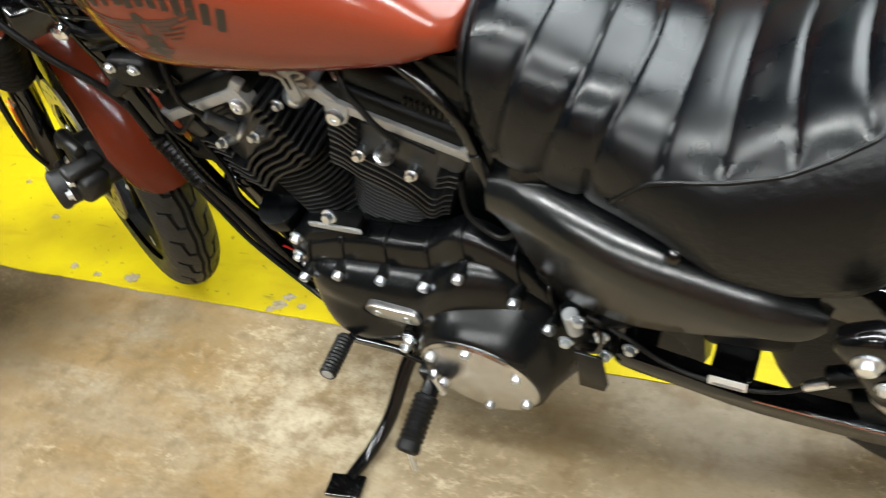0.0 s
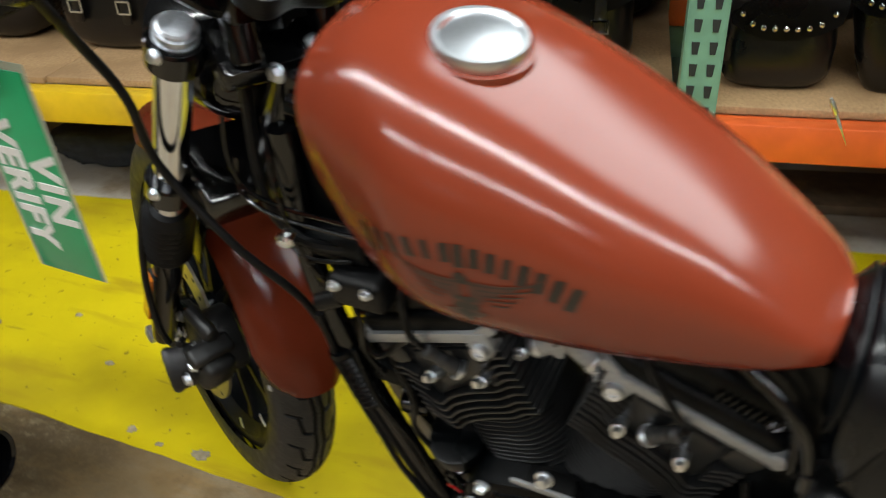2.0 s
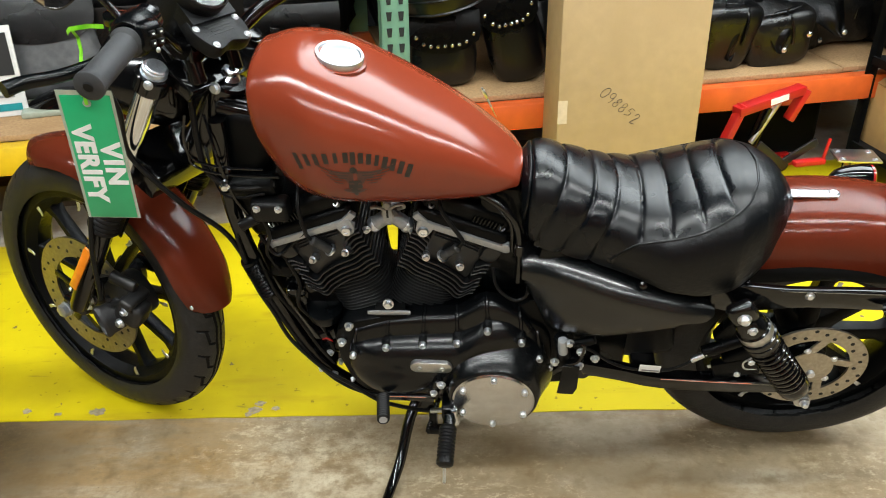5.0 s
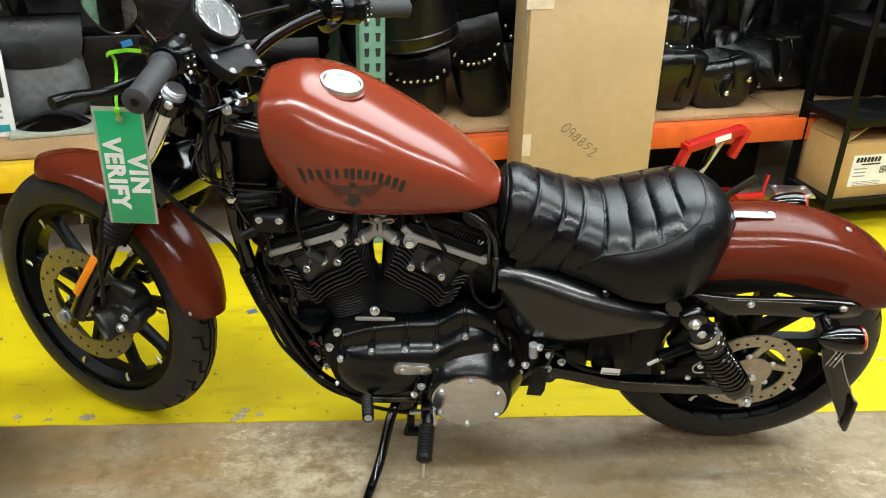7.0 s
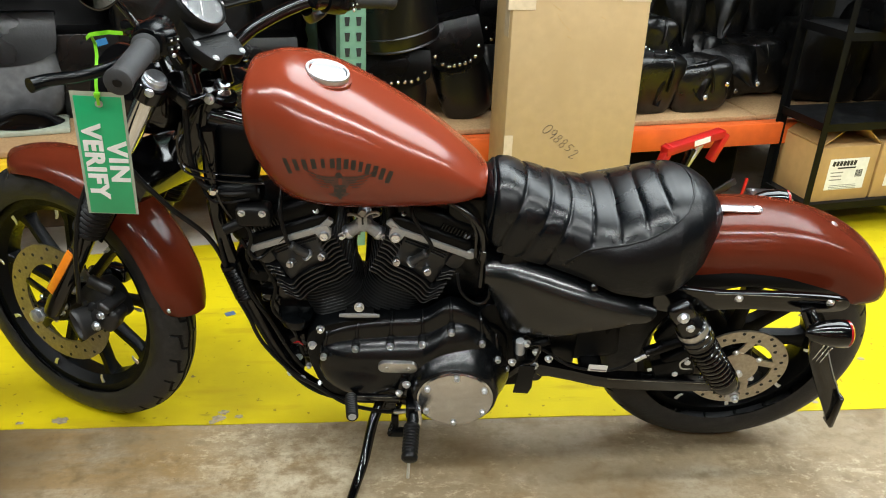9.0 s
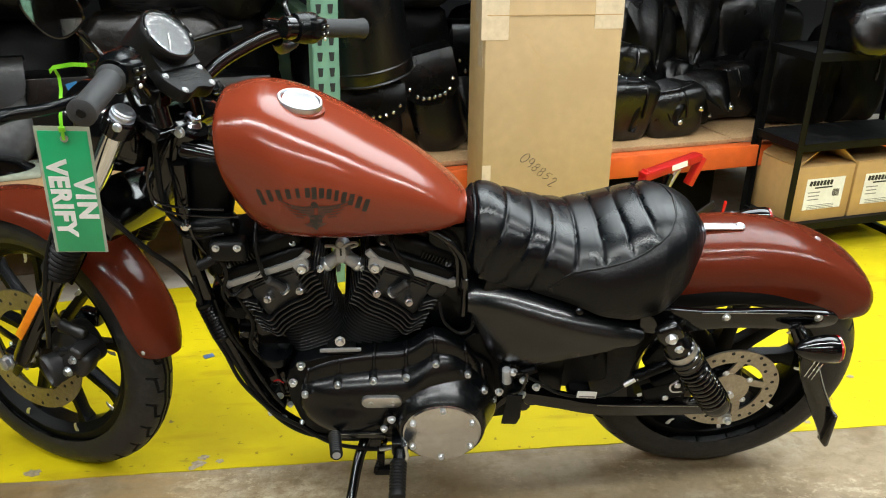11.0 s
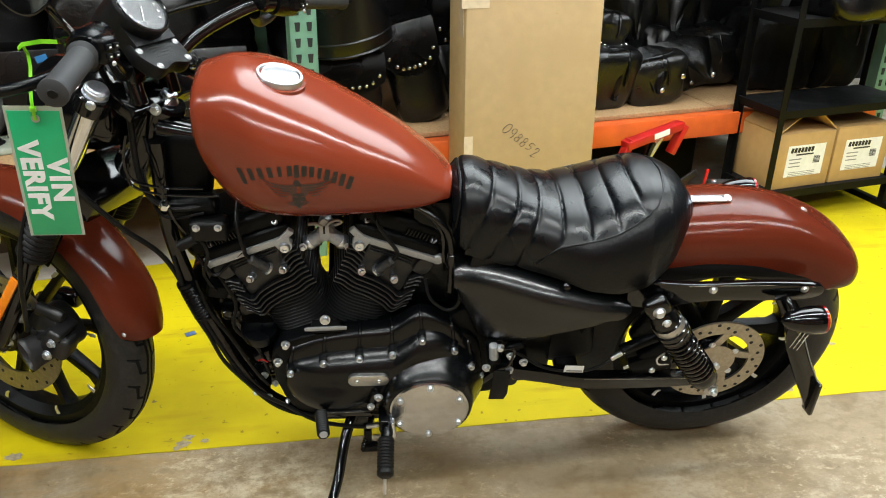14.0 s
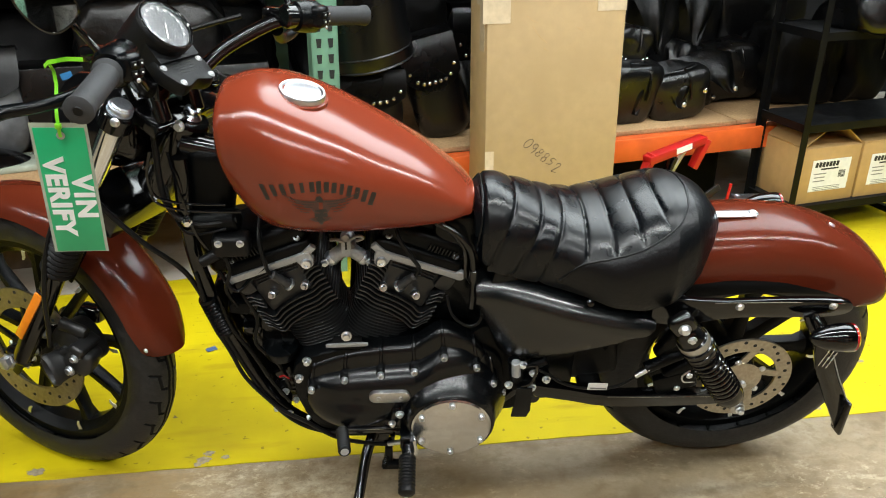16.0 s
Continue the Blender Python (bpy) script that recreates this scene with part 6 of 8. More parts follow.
arc_n = 14
for i in range(arc_n):
    u = -0.97 + 0.88 * i / 5 if i < 6 else 0.03 + 0.94 * (i - 6) / 7
    x_, z_, hh = arch(u)
    if i in (0, 6):
        hh, z_ = hh * 1.22, z_ - 0.001
    lean = 0.36 * u
    wide = 0.0041 if i not in (4, 9) else 0.0032
    tank_print("print_bar", [[(x_ + lean * t_ * hh - wide, z_ + t_ * hh + 0.35 * u * wide), (x_ + lean * t_ * hh + wide, z_ + t_ * hh - 0.35 * u * wide)] for t_ in (-1, -0.5, 0, 0.5, 1)], LOGO_BLACK, "black printed bar")
tank_print("print_dot", [[(-0.1545 + 0.0028 * (1 - abs(t_)) * s_, 0.868 + 0.0032 * t_) for s_ in (-1, 1)] for t_ in (-0.95, -0.4, 0, 0.4, 0.95)], LOGO_BLACK, "small dark print dot")
for s in (-1, 1):
    # outstretched wing, its lower rim stepped by long feathers
    tank_print("print_wing", [[(-0.1435 + s * 0.066 * u, 0.842 + 0.012 * u - 0.003 * s * u - 0.006 * math.sin(3.1 * u)), (-0.1435 + s * 0.060 * u, 0.806 + 0.046 * u ** 0.85 - 0.003 * s * u + 0.0025 * math.sin(26 * u))] for u in [0.05 + 0.95 * i / 24 for i in range(25)]], LOGO_DARK, "dark winged print shape")
    for k in range(5):
        u0, u1 = 0.12 + 0.05 * k, 0.96 - 0.10 * k
        tank_print("print_feather", [[(-0.1435 + s * u * 0.064, 0.8385 - 0.0055 * k + 0.012 * u - 0.003 * s * u - 0.005 * math.sin(3.1 * u) + d_) for d_ in (0.0008, -0.0008)] for u in [u0 + (u1 - u0) * i / 9 for i in range(10)]], LOGO_BLACK, "black feather bar")
    tank_print("print_tail", [[(-0.1465 + s * (0.004 + 0.016 * f), 0.806 - 0.004 * f), (-0.1465 + s * (0.003 + 0.010 * f), 0.792 + 0.004 * f)] for f in (0, 0.5, 1)], LOGO_DARK, "dark print shape")
tank_print("print_crest", [[(-0.154, 0.822), (-0.135, 0.822)], [(-0.156, 0.808), (-0.133, 0.808)], [(-0.152, 0.797), (-0.139, 0.797)], [(-0.147, 0.786), (-0.144, 0.786)]], LOGO_BLACK, "dark crest print shape")
tank_print("print_head", [[(-0.150, 0.838), (-0.138, 0.836)], [(-0.152, 0.844), (-0.140, 0.845)], [(-0.150, 0.849), (-0.144, 0.850)]], LOGO_BLACK, "dark print shape")

cap_x = -0.176
cap_z = along(cap_x, T_TOP)
cap_n = Vector((0.21, 0, 0.978)).normalized()
fuel_cap = part("fuel_cap", lathe([(0.037, -0.012), (0.0395, -0.006), (0.041, 0.002), (0.041, 0.010), (0.0395, 0.0125), (0.036, 0.0125), (0.0335, 0.0095), (0.028, 0.0100), (0.015, 0.0115), (0.001, 0.012)], (cap_x, -0.012, cap_z - 0.0055), cap_n, 56), CAP_STEEL, tank, "round satin-steel fuel cap")
part("cap_seat", lathe([(0.048, -0.012), (0.046, 0.0015), (0.041, 0.002)], (cap_x, -0.012, cap_z - 0.0055), cap_n, 48), RED_PAINT, tank)

# --- engine ---
crankcase = part("crankcase", merge(
    slab(round_outline([(-0.235, 0.29), (-0.232, 0.385), (-0.15, 0.425), (-0.08, 0.43), (0.06, 0.43), (0.15, 0.43), (0.205, 0.38), (0.20, 0.24), (0.12, 0.18), (-0.05, 0.17), (-0.19, 0.19)], 4), -0.088, 0.12, 0.008),
    slab(round_outline([(0.12, 0.25), (0.14, 0.46), (0.24, 0.45), (0.27, 0.33), (0.24, 0.22)], 4), -0.075, 0.10, 0.008)), BLACK_WRINKLE, bike, "black crankcase and gearbox housing")
joint = [(-0.197, 0.353), (-0.127, 0.380), (-0.052, 0.392), (0.017, 0.400), (0.078, 0.439), (0.146, 0.408), (0.184, 0.360)]
cover_outline = round_outline([(-0.207, 0.335), (-0.190, 0.366), (-0.127, 0.387), (-0.052, 0.398), (0.014, 0.405), (0.045, 0.424), (0.080, 0.446), (0.120, 0.438), (0.152, 0.410), (0.188, 0.365), (0.203, 0.310), (0.195, 0.250), (0.160, 0.210), (0.095, 0.192), (0.020, 0.208), (-0.060, 0.224), (-0.150, 0.236), (-0.196, 0.258), (-0.213, 0.300)], 4)
def cover_body(bm):
    """Swell the front half of the primary cover into a long soft bulge."""
    for v in bm.verts:
        q = ((v.co.x + 0.118) / 0.094) ** 2 + ((v.co.z - 0.288 - 0.06 * (v.co.x + 0.118)) / 0.050) ** 2
        if q < 1 and v.co.y < -0.099:
            v.co.y -= 0.020 * (1 - q) ** 1.5
    return bm


primary = part("primary_cover", cover_body(pillow(cover_outline, -0.098, 0.052, [1.0, 0.993, 0.98, 0.962, 0.94, 0.91] + [0.87 - 0.04 * i for i in range(21)], 3.2, (0.0, 0.315))), COVER_BLACK, bike, "satin black primary drive cover")
part("derby_boss", lathe([(0.122, 0.0), (0.112, 0.018), (0.098, 0.045), (0.091, 0.068), (0.086, 0.072)], (0.093, -0.108, 0.291), (0, -1, 0), 56), COVER_BLACK, primary, "flared round derby boss")
derby = part("derby_cover", lathe([(0.083, 0.0), (0.0835, 0.004), (0.080, 0.0075), (0.076, 0.0078), (0.065, 0.0100), (0.045, 0.0130), (0.022, 0.0152), (0.001, 0.0160)], (0.093, -0.178, 0.291), (0, -1, 0), 64), DERBY_STEEL, primary, "round brushed-steel derby cover")
for i in range(6):
    a = radians(90 + 60 * i)
    bolt(derby, (0.093 + 0.0715 * math.cos(a), -0.1858, 0.291 + 0.0715 * math.sin(a)), r=0.0062, h=0.006, kind="socket")
plate_out = [(-0.034 + sx * (0.028 + 0.0145 * math.cos(a)), 0.353 + 0.0145 * math.sin(a)) for sx, angs in ((1, range(-90, 91, 18)), (-1, range(90, -91, -18))) for a in [radians(q) for q in angs]]
insp = part("inspection_plate", slab(plate_out, -0.1535, -0.142, 0.0015), ALUMINIUM, primary, "oblong brushed inspection plate")
for dx_ in (-0.023, 0.023):
    bolt(insp, (-0.034 + dx_, -0.1535, 0.352), r=0.0055, h=0.003, mat=ALUMINIUM, kind="socket")
# ribbed ledge sloping back above the joint
# depth and height of the ledge's section: upright face, rounded brow, flat top
LEDGE = [(-0.085, -0.020, 0), (-0.1035, 0.002, 0), (-0.1015, 0.010, 0.1), (-0.0985, 0.020, 0.3), (-0.0955, 0.029, 0.5), (-0.0925, 0.0355, 0.7), (-0.0885, 0.0395, 0.8), (-0.0835, 0.0418, 0.9), (-0.074, 0.0425, 1.0), (-0.058, 0.0425, 1.0), (-0.056, -0.01, 1.0)]
ledge_line = smooth_path([(x, 0, z) for x, z in joint], 8)
part("ledge", rings([[(p.x * (1 - 0.04 * k), y, p.z + h) for y, h, k in LEDGE] for p in ledge_line], False, False), COVER_BLACK, primary, "satin black upper cover ledge")
for x_, z_ in joint:
    rib_rows = []
    for n_, (y, h, k) in enumerate(LEDGE[1:10]):
        up_ = Vector((0, -0.95, 0.3)) if n_ < 5 else Vector((0, -0.3, 0.95))
        rib_rows.append([Vector((x_ * (1 - 0.04 * k) + w, y, z_ + h)) + up_ * o for w, o in ((-0.0042, -0.003), (-0.0036, 0.0012), (-0.0020, 0.0028), (0.0020, 0.0028), (0.0036, 0.0012), (0.0042, -0.003))])
    part("rib", rings(rib_rows, False), COVER_BLACK, primary, "raised rib")
    part("bolt_boss", lathe([(0.0095, 0), (0.0095, 0.03), (0.0075, 0.032)], (x_, -0.090, z_), (0, -1, 0), 16), COVER_BLACK, primary)
    bolt(primary, (x_, -0.1215, z_), r=0.0072, h=0.010, kind="socket")
part("seam", tube([(x, -0.108, z - 0.006) for x, z in joint], 0.0014, 6, 6), BLACK_GLOSS, primary, "thin cover joint line")
for bx_, bz_ in ((0.208, 0.318), (-0.150, 0.236), (0.0, 0.215)):
    bolt(primary, (bx_, -0.108, bz_), r=0.0065, h=0.009, kind="socket")


def rounded_plate(hx, hy, rad, t, seg=5):
    pts = []
    for cx_, cy_, a0 in ((hx - rad, hy - rad, 0), (-hx + rad, hy - rad, 90), (-hx + rad, -hy + rad, 180), (hx - rad, -hy + rad, 270)):
        for i in range(seg + 1):
            a = radians(a0 + 90 * i / seg)
            pts.append((cx_ + rad * math.cos(a), cy_ + rad * math.sin(a)))
    return rings([[(x * s, y * s, z) for x, y in pts] for s, z in ((0.985, -t / 2), (1.0, -t / 4), (1.0, t / 4), (0.985, t / 2))])


FIN = {}
def fin(parent, hx, hy, rad, t, m):
    key = (hx, hy)
    if key not in FIN:
        FIN[key] = to_mesh("fin", rounded_plate(hx, hy, rad, t), FIN_BLACK)
    link_mesh("fin", FIN[key], parent, "", m)


def cylinder(tilt, name, label, shift):
    """A finned barrel and head in its own upright frame: x outward from the V is sgn, y to the rider's side is minus."""
    C = Matrix.Translation((-0.115, 0.017, 0.331)) @ Matrix.Rotation(radians(tilt), 4, "Y") @ Matrix.Translation((shift, 0, 0))
    sgn = 1 if tilt > 0 else -1
    cyl = part(name, merge(lathe([(0.052, 0.07), (0.054, 0.09), (0.054, 0.25)], (0, 0, 0), (0, 0, 1), 32), box((0.116, 0.108, 0.105), (0, 0, 0.262), 0.014, 3)), BLACK_WRINKLE, bike, label, C)
    for i in range(14):
        fin(cyl, 0.070, 0.069, 0.050, 0.0026, Matrix.Translation((0, 0, 0.088 + 0.0083 * i)))

    def head_fin(path, y0, thick):
        edge_ = smooth_path([(x * sgn, 0, z) for x, z in path], 4)
        bm = slab([(p.x, p.z) for p in edge_] + [(p.x, p.z - thick) for p in reversed(edge_)], y0, 0.066, 0.0009, 1)
        part("head_fin", bm, FIN_BLACK, cyl)

    # deep fins sagging under the plug face, lower towards the outside
    for i in range(5):
        z = 0.196 + 0.0112 * i
        head_fin([(-0.081, z + 0.012), (-0.062, z + 0.010), (-0.048, z + 0.004), (-0.034, z), (0.0, z - 0.004), (0.034, z - 0.014), (0.054, z - 0.026), (0.064, z - 0.024), (0.074, z - 0.008), (0.084, z)], -0.0765 + 0.0012 * abs(i - 2), 0.0042)
    # short fins stacked on either side of the plug face
    for i in range(6):
        z = 0.2635 + 0.0112 * i
        if i < 5:
            head_fin([(-0.082, z + 0.002), (-0.066, z + 0.001), (-0.052, z - 0.006), (-0.044, z - 0.010)], -0.0755, 0.0042)
        if i < 3:
            head_fin([(0.060, z - 0.022), (0.068, z - 0.016), (0.076, z - 0.008), (0.086, z - 0.006)], -0.0755, 0.0042)
    part("head_block", slab(round_outline([(0.058 * sgn, 0.286), (0.062 * sgn, 0.318), (0.090 * sgn, 0.318), (0.091 * sgn, 0.296), (0.080 * sgn, 0.282)], 3), -0.074, 0.05, 0.004), FIN_BLACK, cyl, "plain head flank")
    part("plug_face", slab(round_outline([(-0.044 * sgn, 0.314), (-0.046 * sgn, 0.262), (-0.040 * sgn, 0.243), (0.0, 0.238), (0.040 * sgn, 0.226), (0.058 * sgn, 0.222), (0.060 * sgn, 0.262), (0.056 * sgn, 0.314)], 3), -0.0655, -0.03, 0.004), FIN_BLACK, cyl, "black plug face")
    for i in range(3):
        head_fin([(-0.040, 0.318 - 0.007 * i), (0.0, 0.317 - 0.007 * i), (0.052, 0.312 - 0.007 * i)], -0.070, 0.0022)
    for bx_, up_ in ((-0.033, 0.014), (0.036, 0.009)) if sgn < 0 else ((-0.038, -0.002), (0.031, 0.001)):
        part("bolt_collar", lathe([(0.0095, 0), (0.0085, 0.010), (0.0055, 0.016), (0.0055, 0.019)], (bx_, -0.062, 0.249 + up_), (0, -0.94, 0.30), 18), ZINC, cyl, "bright head-bolt collar")
        bolt(cyl, (bx_, -0.0795, 0.2555 + up_), (0, -0.9, 0.42), r=0.0058, h=0.012, kind="hex")
    foot_ = Vector((-0.008 * sgn, -0.074, 0.270 - 0.006 * sgn))
    tip_ = foot_ + Vector((0.016 * sgn, -0.012, 0.046))
    part("spark_plug", lathe([(0.0088, 0.0), (0.0100, 0.003), (0.0092, 0.012), (0.0084, 0.020), (0.0092, 0.022), (0.0092, 0.027), (0.0080, 0.030), (0.0080, 0.038), (0.0090, 0.040), (0.0090, 0.046), (0.0066, 0.049), (0.0045, 0.050)], foot_, tip_ - foot_, 18), BOOT_GREY, cyl, "dull grey-black spark-plug boot")
    part("plug_collar", lathe([(0.010, -0.004), (0.0128, -0.002), (0.0128, 0.002), (0.009, 0.004)], foot_, tip_ - foot_, 18), ZINC, cyl, "bright plug collar")
    lead_ = [(0.006 * sgn, -0.092, 0.338), (-0.001 * sgn, -0.099, 0.355), (-0.004 * sgn, -0.094, 0.376), (-0.011 * sgn, -0.082, 0.405), (-0.022 * sgn, -0.05, 0.430)] if sgn < 0 else [(0.008, -0.092, 0.330), (-0.004, -0.098, 0.346), (-0.022, -0.096, 0.359), (-0.058, -0.084, 0.386), (-0.075, -0.045, 0.415)]
    part("plug_lead", tube([tip_] + lead_, 0.0042, 8, 8), RUBBER, cyl, "black plug lead")
    # rocker cover in two tiers with a bare bar along its foot, kinked up at the inner end
    rocker = part("rocker_cover", merge(box((0.186, 0.150, 0.040), (0, 0, 0.340), 0.010, 3), box((0.176, 0.138, 0.042), (0, 0, 0.376), 0.014, 3), box((0.130, 0.09, 0.016), (0, 0, 0.399), 0.007, 2)), BLACK_WRINKLE, cyl, "wrinkle black rocker cover")
    for i in range(9):
        part("rocker_rib", box((0.003, 0.010, 0.016), ((0.012 + 0.007 * i) * sgn, -0.0695, 0.374), 0.001), BLACK_SATIN, rocker)
    part("rocker_bar", merge(box((0.164, 0.012, 0.0140), (0.014 * sgn, -0.0745, 0.3315), 0.0012), box((0.030, 0.012, 0.0140), (-0.079 * sgn, -0.0745, 0.3380), 0.0012, rot=(0, 26 * sgn, 0)), lathe([(0.010, 0.0), (0.011, 0.003), (0.011, 0.012), (0.009, 0.014)], (0.093 * sgn, -0.066, 0.333), (0, -1, 0), 20)), GREY_BAR, cyl, "bare grey rocker-cover bar")
    part("head_tab", slab(round_outline([(-0.082 * sgn, 0.338), (-0.052 * sgn, 0.338), (-0.051 * sgn, 0.318), (-0.057 * sgn, 0.304), (-0.074 * sgn, 0.304), (-0.081 * sgn, 0.320)], 3), -0.082, -0.06, 0.002), GREY_BAR, cyl, "bare grey bolt tab")
    part("tab_bolt", lathe([(0.0105, 0), (0.0105, 0.005), (0.0085, 0.008), (0.0045, 0.008), (0.004, 0.005), (0.001, 0.005)], (-0.066 * sgn, -0.082, 0.316), (0, -0.98, 0.15), 18), ZINC, cyl, "large bright head bolt")
    for q in (-0.07, 0.07):
        bolt(cyl, (q, -0.066, 0.366), (0, -0.5, 0.86), r=0.006, h=0.008, kind="socket")
    part("pushrod_tube", rod((0.03 * sgn, 0.085, 0.10), (0.02 * sgn, 0.085, 0.30), 0.013), BLACK_SATIN, cyl)
    return cyl


cylinder(-22, "front_cylinder", "black finned front engine cylinder", -0.018)
cylinder(22, "rear_cylinder", "black finned rear engine cylinder", 0.013)
manifold = part("intake_manifold", merge(rod((-0.113, -0.016, 0.642), (-0.152, -0.018, 0.612), 0.0145), rod((-0.113, -0.016, 0.642), (-0.074, -0.018, 0.612), 0.0145), lathe([(0.015, -0.03), (0.018, 0.0), (0.017, 0.012), (0.010, 0.018)], (-0.113, -0.010, 0.643), (0, -1, 0), 24)), GREY_BAR, bike, "bare cast intake manifold between the cylinders")
for s in (-1, 1):
    part("manifold_clamp", lathe([(0.0148, -0.005), (0.0165, 0.0), (0.0148, 0.005)], (-0.113 + 0.032 * s, -0.0178, 0.6175), (0.79 * s, -0.04, -0.61), 22), ZINC, manifold)
bracket = part("cable_bracket", merge(slab(round_outline([(-0.1215, 0.645), (-0.1225, 0.680), (-0.117, 0.692), (-0.109, 0.692), (-0.104, 0.680), (-0.105, 0.645), (-0.113, 0.640)], 3), -0.046, -0.043, 0.0008), tube([(-0.117, -0.045, 0.676), (-0.130, -0.047, 0.684), (-0.143, -0.047, 0.683)], 0.0034, 8, 5), tube([(-0.108, -0.045, 0.678), (-0.098, -0.049, 0.690), (-0.084, -0.050, 0.694), (-0.080, -0.050, 0.688), (-0.092, -0.049, 0.682)], 0.0030, 8, 5)), GREY_BAR, manifold, "pale zinc cable bracket")
part("slot", box((0.004, 0.001, 0.018), (-0.113, -0.0466, 0.668), 0.0003), DARK_HOLE, bracket)
for s_ in (-1, 1):
    bolt(manifold, (-0.113 + 0.044 * s_, -0.038, 0.622), r=0.006, h=0.009, kind="hex")
for s in (-1, 1):
    part("pushrod_cover", lathe([(0.014, 0.0), (0.017, 0.006), (0.017, 0.030), (0.014, 0.036), (0.014, 0.200)], (-0.126 + 0.0175 * s, 0.08, 0.415), (0.07 * s, 0, 1), 20), BLACK_SATIN, manifold, "black pushrod cover")
part("air_cleaner", lathe([(0.02, -0.03), (0.070, -0.03), (0.078, -0.022), (0.080, 0.02), (0.074, 0.035), (0.03, 0.040)], (-0.108, 0.135, 0.635), (0, 1, 0), 40), BLACK_WRINKLE, bike, "round black air cleaner on the far flank")
base_plate = part("number_pad", slab(round_outline([(-0.162, 0.446), (-0.156, 0.4515), (-0.084, 0.4535), (-0.078, 0.449), (-0.084, 0.4445), (-0.156, 0.4425)], 3), -0.0935, -0.0895, 0.001), GREY_BAR, bike, "grey machined crankcase pad")
part("pad_stand", box((0.060, 0.030, 0.012), (-0.120, -0.076, 0.440), 0.003), SHADE_BLACK, base_plate)
bolt(base_plate, (-0.120, -0.088, 0.470), (0, -0.95, 0.3), r=0.008, h=0.012, kind="hex")
part("cam_plug", lathe([(0.034, -0.02), (0.037, 0.0), (0.036, 0.004), (0.030, 0.005), (0.001, 0.005)], (-0.262, -0.045, 0.405), (0, -0.08, 1), 36), BLACK_SATIN, crankcase, "round black cap on the crankcase")
for bx_, bz_ in ((-0.225, 0.355), (-0.205, 0.405)):
    bolt(crankcase, (bx_, -0.090, bz_), r=0.0070, h=0.012, kind="hex")
part("oil_filter", lathe([(0.036, 0), (0.038, 0.004), (0.038, 0.075), (0.034, 0.082)], (-0.245, 0.0, 0.27), (-1, 0, -0.1), 32), BLACK_GLOSS, crankcase)
part("oil_hose", tube([(0.122, -0.06, 0.60), (0.150, -0.082, 0.555), (0.152, -0.086, 0.505), (0.128, -0.086, 0.488), (0.095, -0.08, 0.515), (0.085, -0.06, 0.55)], 0.0034, 8, 8), RUBBER, crankcase, "thin black breather hose")
part("oil_hose", tube([(0.02, -0.045, 0.742), (0.085, -0.070, 0.722), (0.122, -0.080, 0.685), (0.134, -0.080, 0.625), (0.134, -0.075, 0.53)], 0.0066, 10, 8), BLACK_GLOSS, crankcase, "glossy black hose")
part("oil_hose", tube([(0.04, -0.035, 0.735), (0.09, -0.058, 0.705), (0.116, -0.066, 0.665), (0.120, -0.064, 0.60)], 0.0045, 8, 8), BLACK_GLOSS, crankcase, "glossy black hose")
part("hose_joint", rod((0.134, -0.080, 0.632), (0.134, -0.080, 0.606), 0.0092), BLACK_GLOSS, crankcase)
part("starter", lathe([(0.03, 0), (0.038, 0.006), (0.038, 0.12), (0.03, 0.128)], (0.03, 0.02, 0.475), (1, 0, -0.1), 30), BLACK_WRINKLE, crankcase)

# --- foot controls and stand ---
shift = part("shift_lever", merge(box((0.108, 0.009, 0.016), (-0.082, -0.163, 0.268), 0.003, 2), box((0.018, 0.012, 0.052), (-0.026, -0.157, 0.292), 0.005, 2, rot=(0, 14, 0)), rod((-0.020, -0.156, 0.316), (-0.020, -0.130, 0.314), 0.009)), BLACK_GLOSS, bike, "gloss black gear lever")
# thin chrome line modelled as the glint on the lever's upper edge
part("lever_edge", tube([(-0.124, -0.1672, 0.2745), (-0.085, -0.1675, 0.2748), (-0.046, -0.1672, 0.2748)], 0.0011, 6, 4), CHROME, shift)
bolt(shift, (-0.014, -0.164, 0.316), r=0.007, h=0.008, kind="hex")
bolt(shift, (-0.030, -0.164, 0.288), r=0.006, h=0.008, kind="hex")
pp = [(0.008, 0), (0.0125, 0.003)]
for i in range(10):
    pp += [(0.0135, 0.006 + i * 0.0062), (0.0118, 0.0092 + i * 0.0062)]
part("shift_peg", lathe(pp + [(0.0135, 0.068), (0.012, 0.071), (0.001, 0.0715)], (-0.136, -0.166, 0.274), (0.13, -0.96, 0.18), 20), BLACK_PLASTIC, shift, "ribbed rubber gear peg")
part("peg_end", lathe([(0.0085, 0.0), (0.0085, 0.0015), (0.001, 0.002)], (-0.1268, -0.2346, 0.2869), (0.13, -0.96, 0.18), 16), GREY_BAR, shift)
part("frame_cable", tube([(-0.402, -0.066, 0.62), (-0.388, -0.070, 0.50), (-0.362, -0.074, 0.42), (-0.336, -0.078, 0.339), (-0.275, -0.085, 0.254), (-0.218, -0.10, 0.225), (-0.155, -0.12, 0.196), (-0.09, -0.13, 0.186), (-0.04, -0.14, 0.192), (-0.012, -0.15, 0.21)], 0.0046, 8, 6), RUBBER, bike, "black cable along the lower frame")
part("cable_ferrule", rod((-0.04, -0.141, 0.194), (-0.012, -0.15, 0.21), 0.0058, 12), ZINC, bike, "bright cable ferrule")
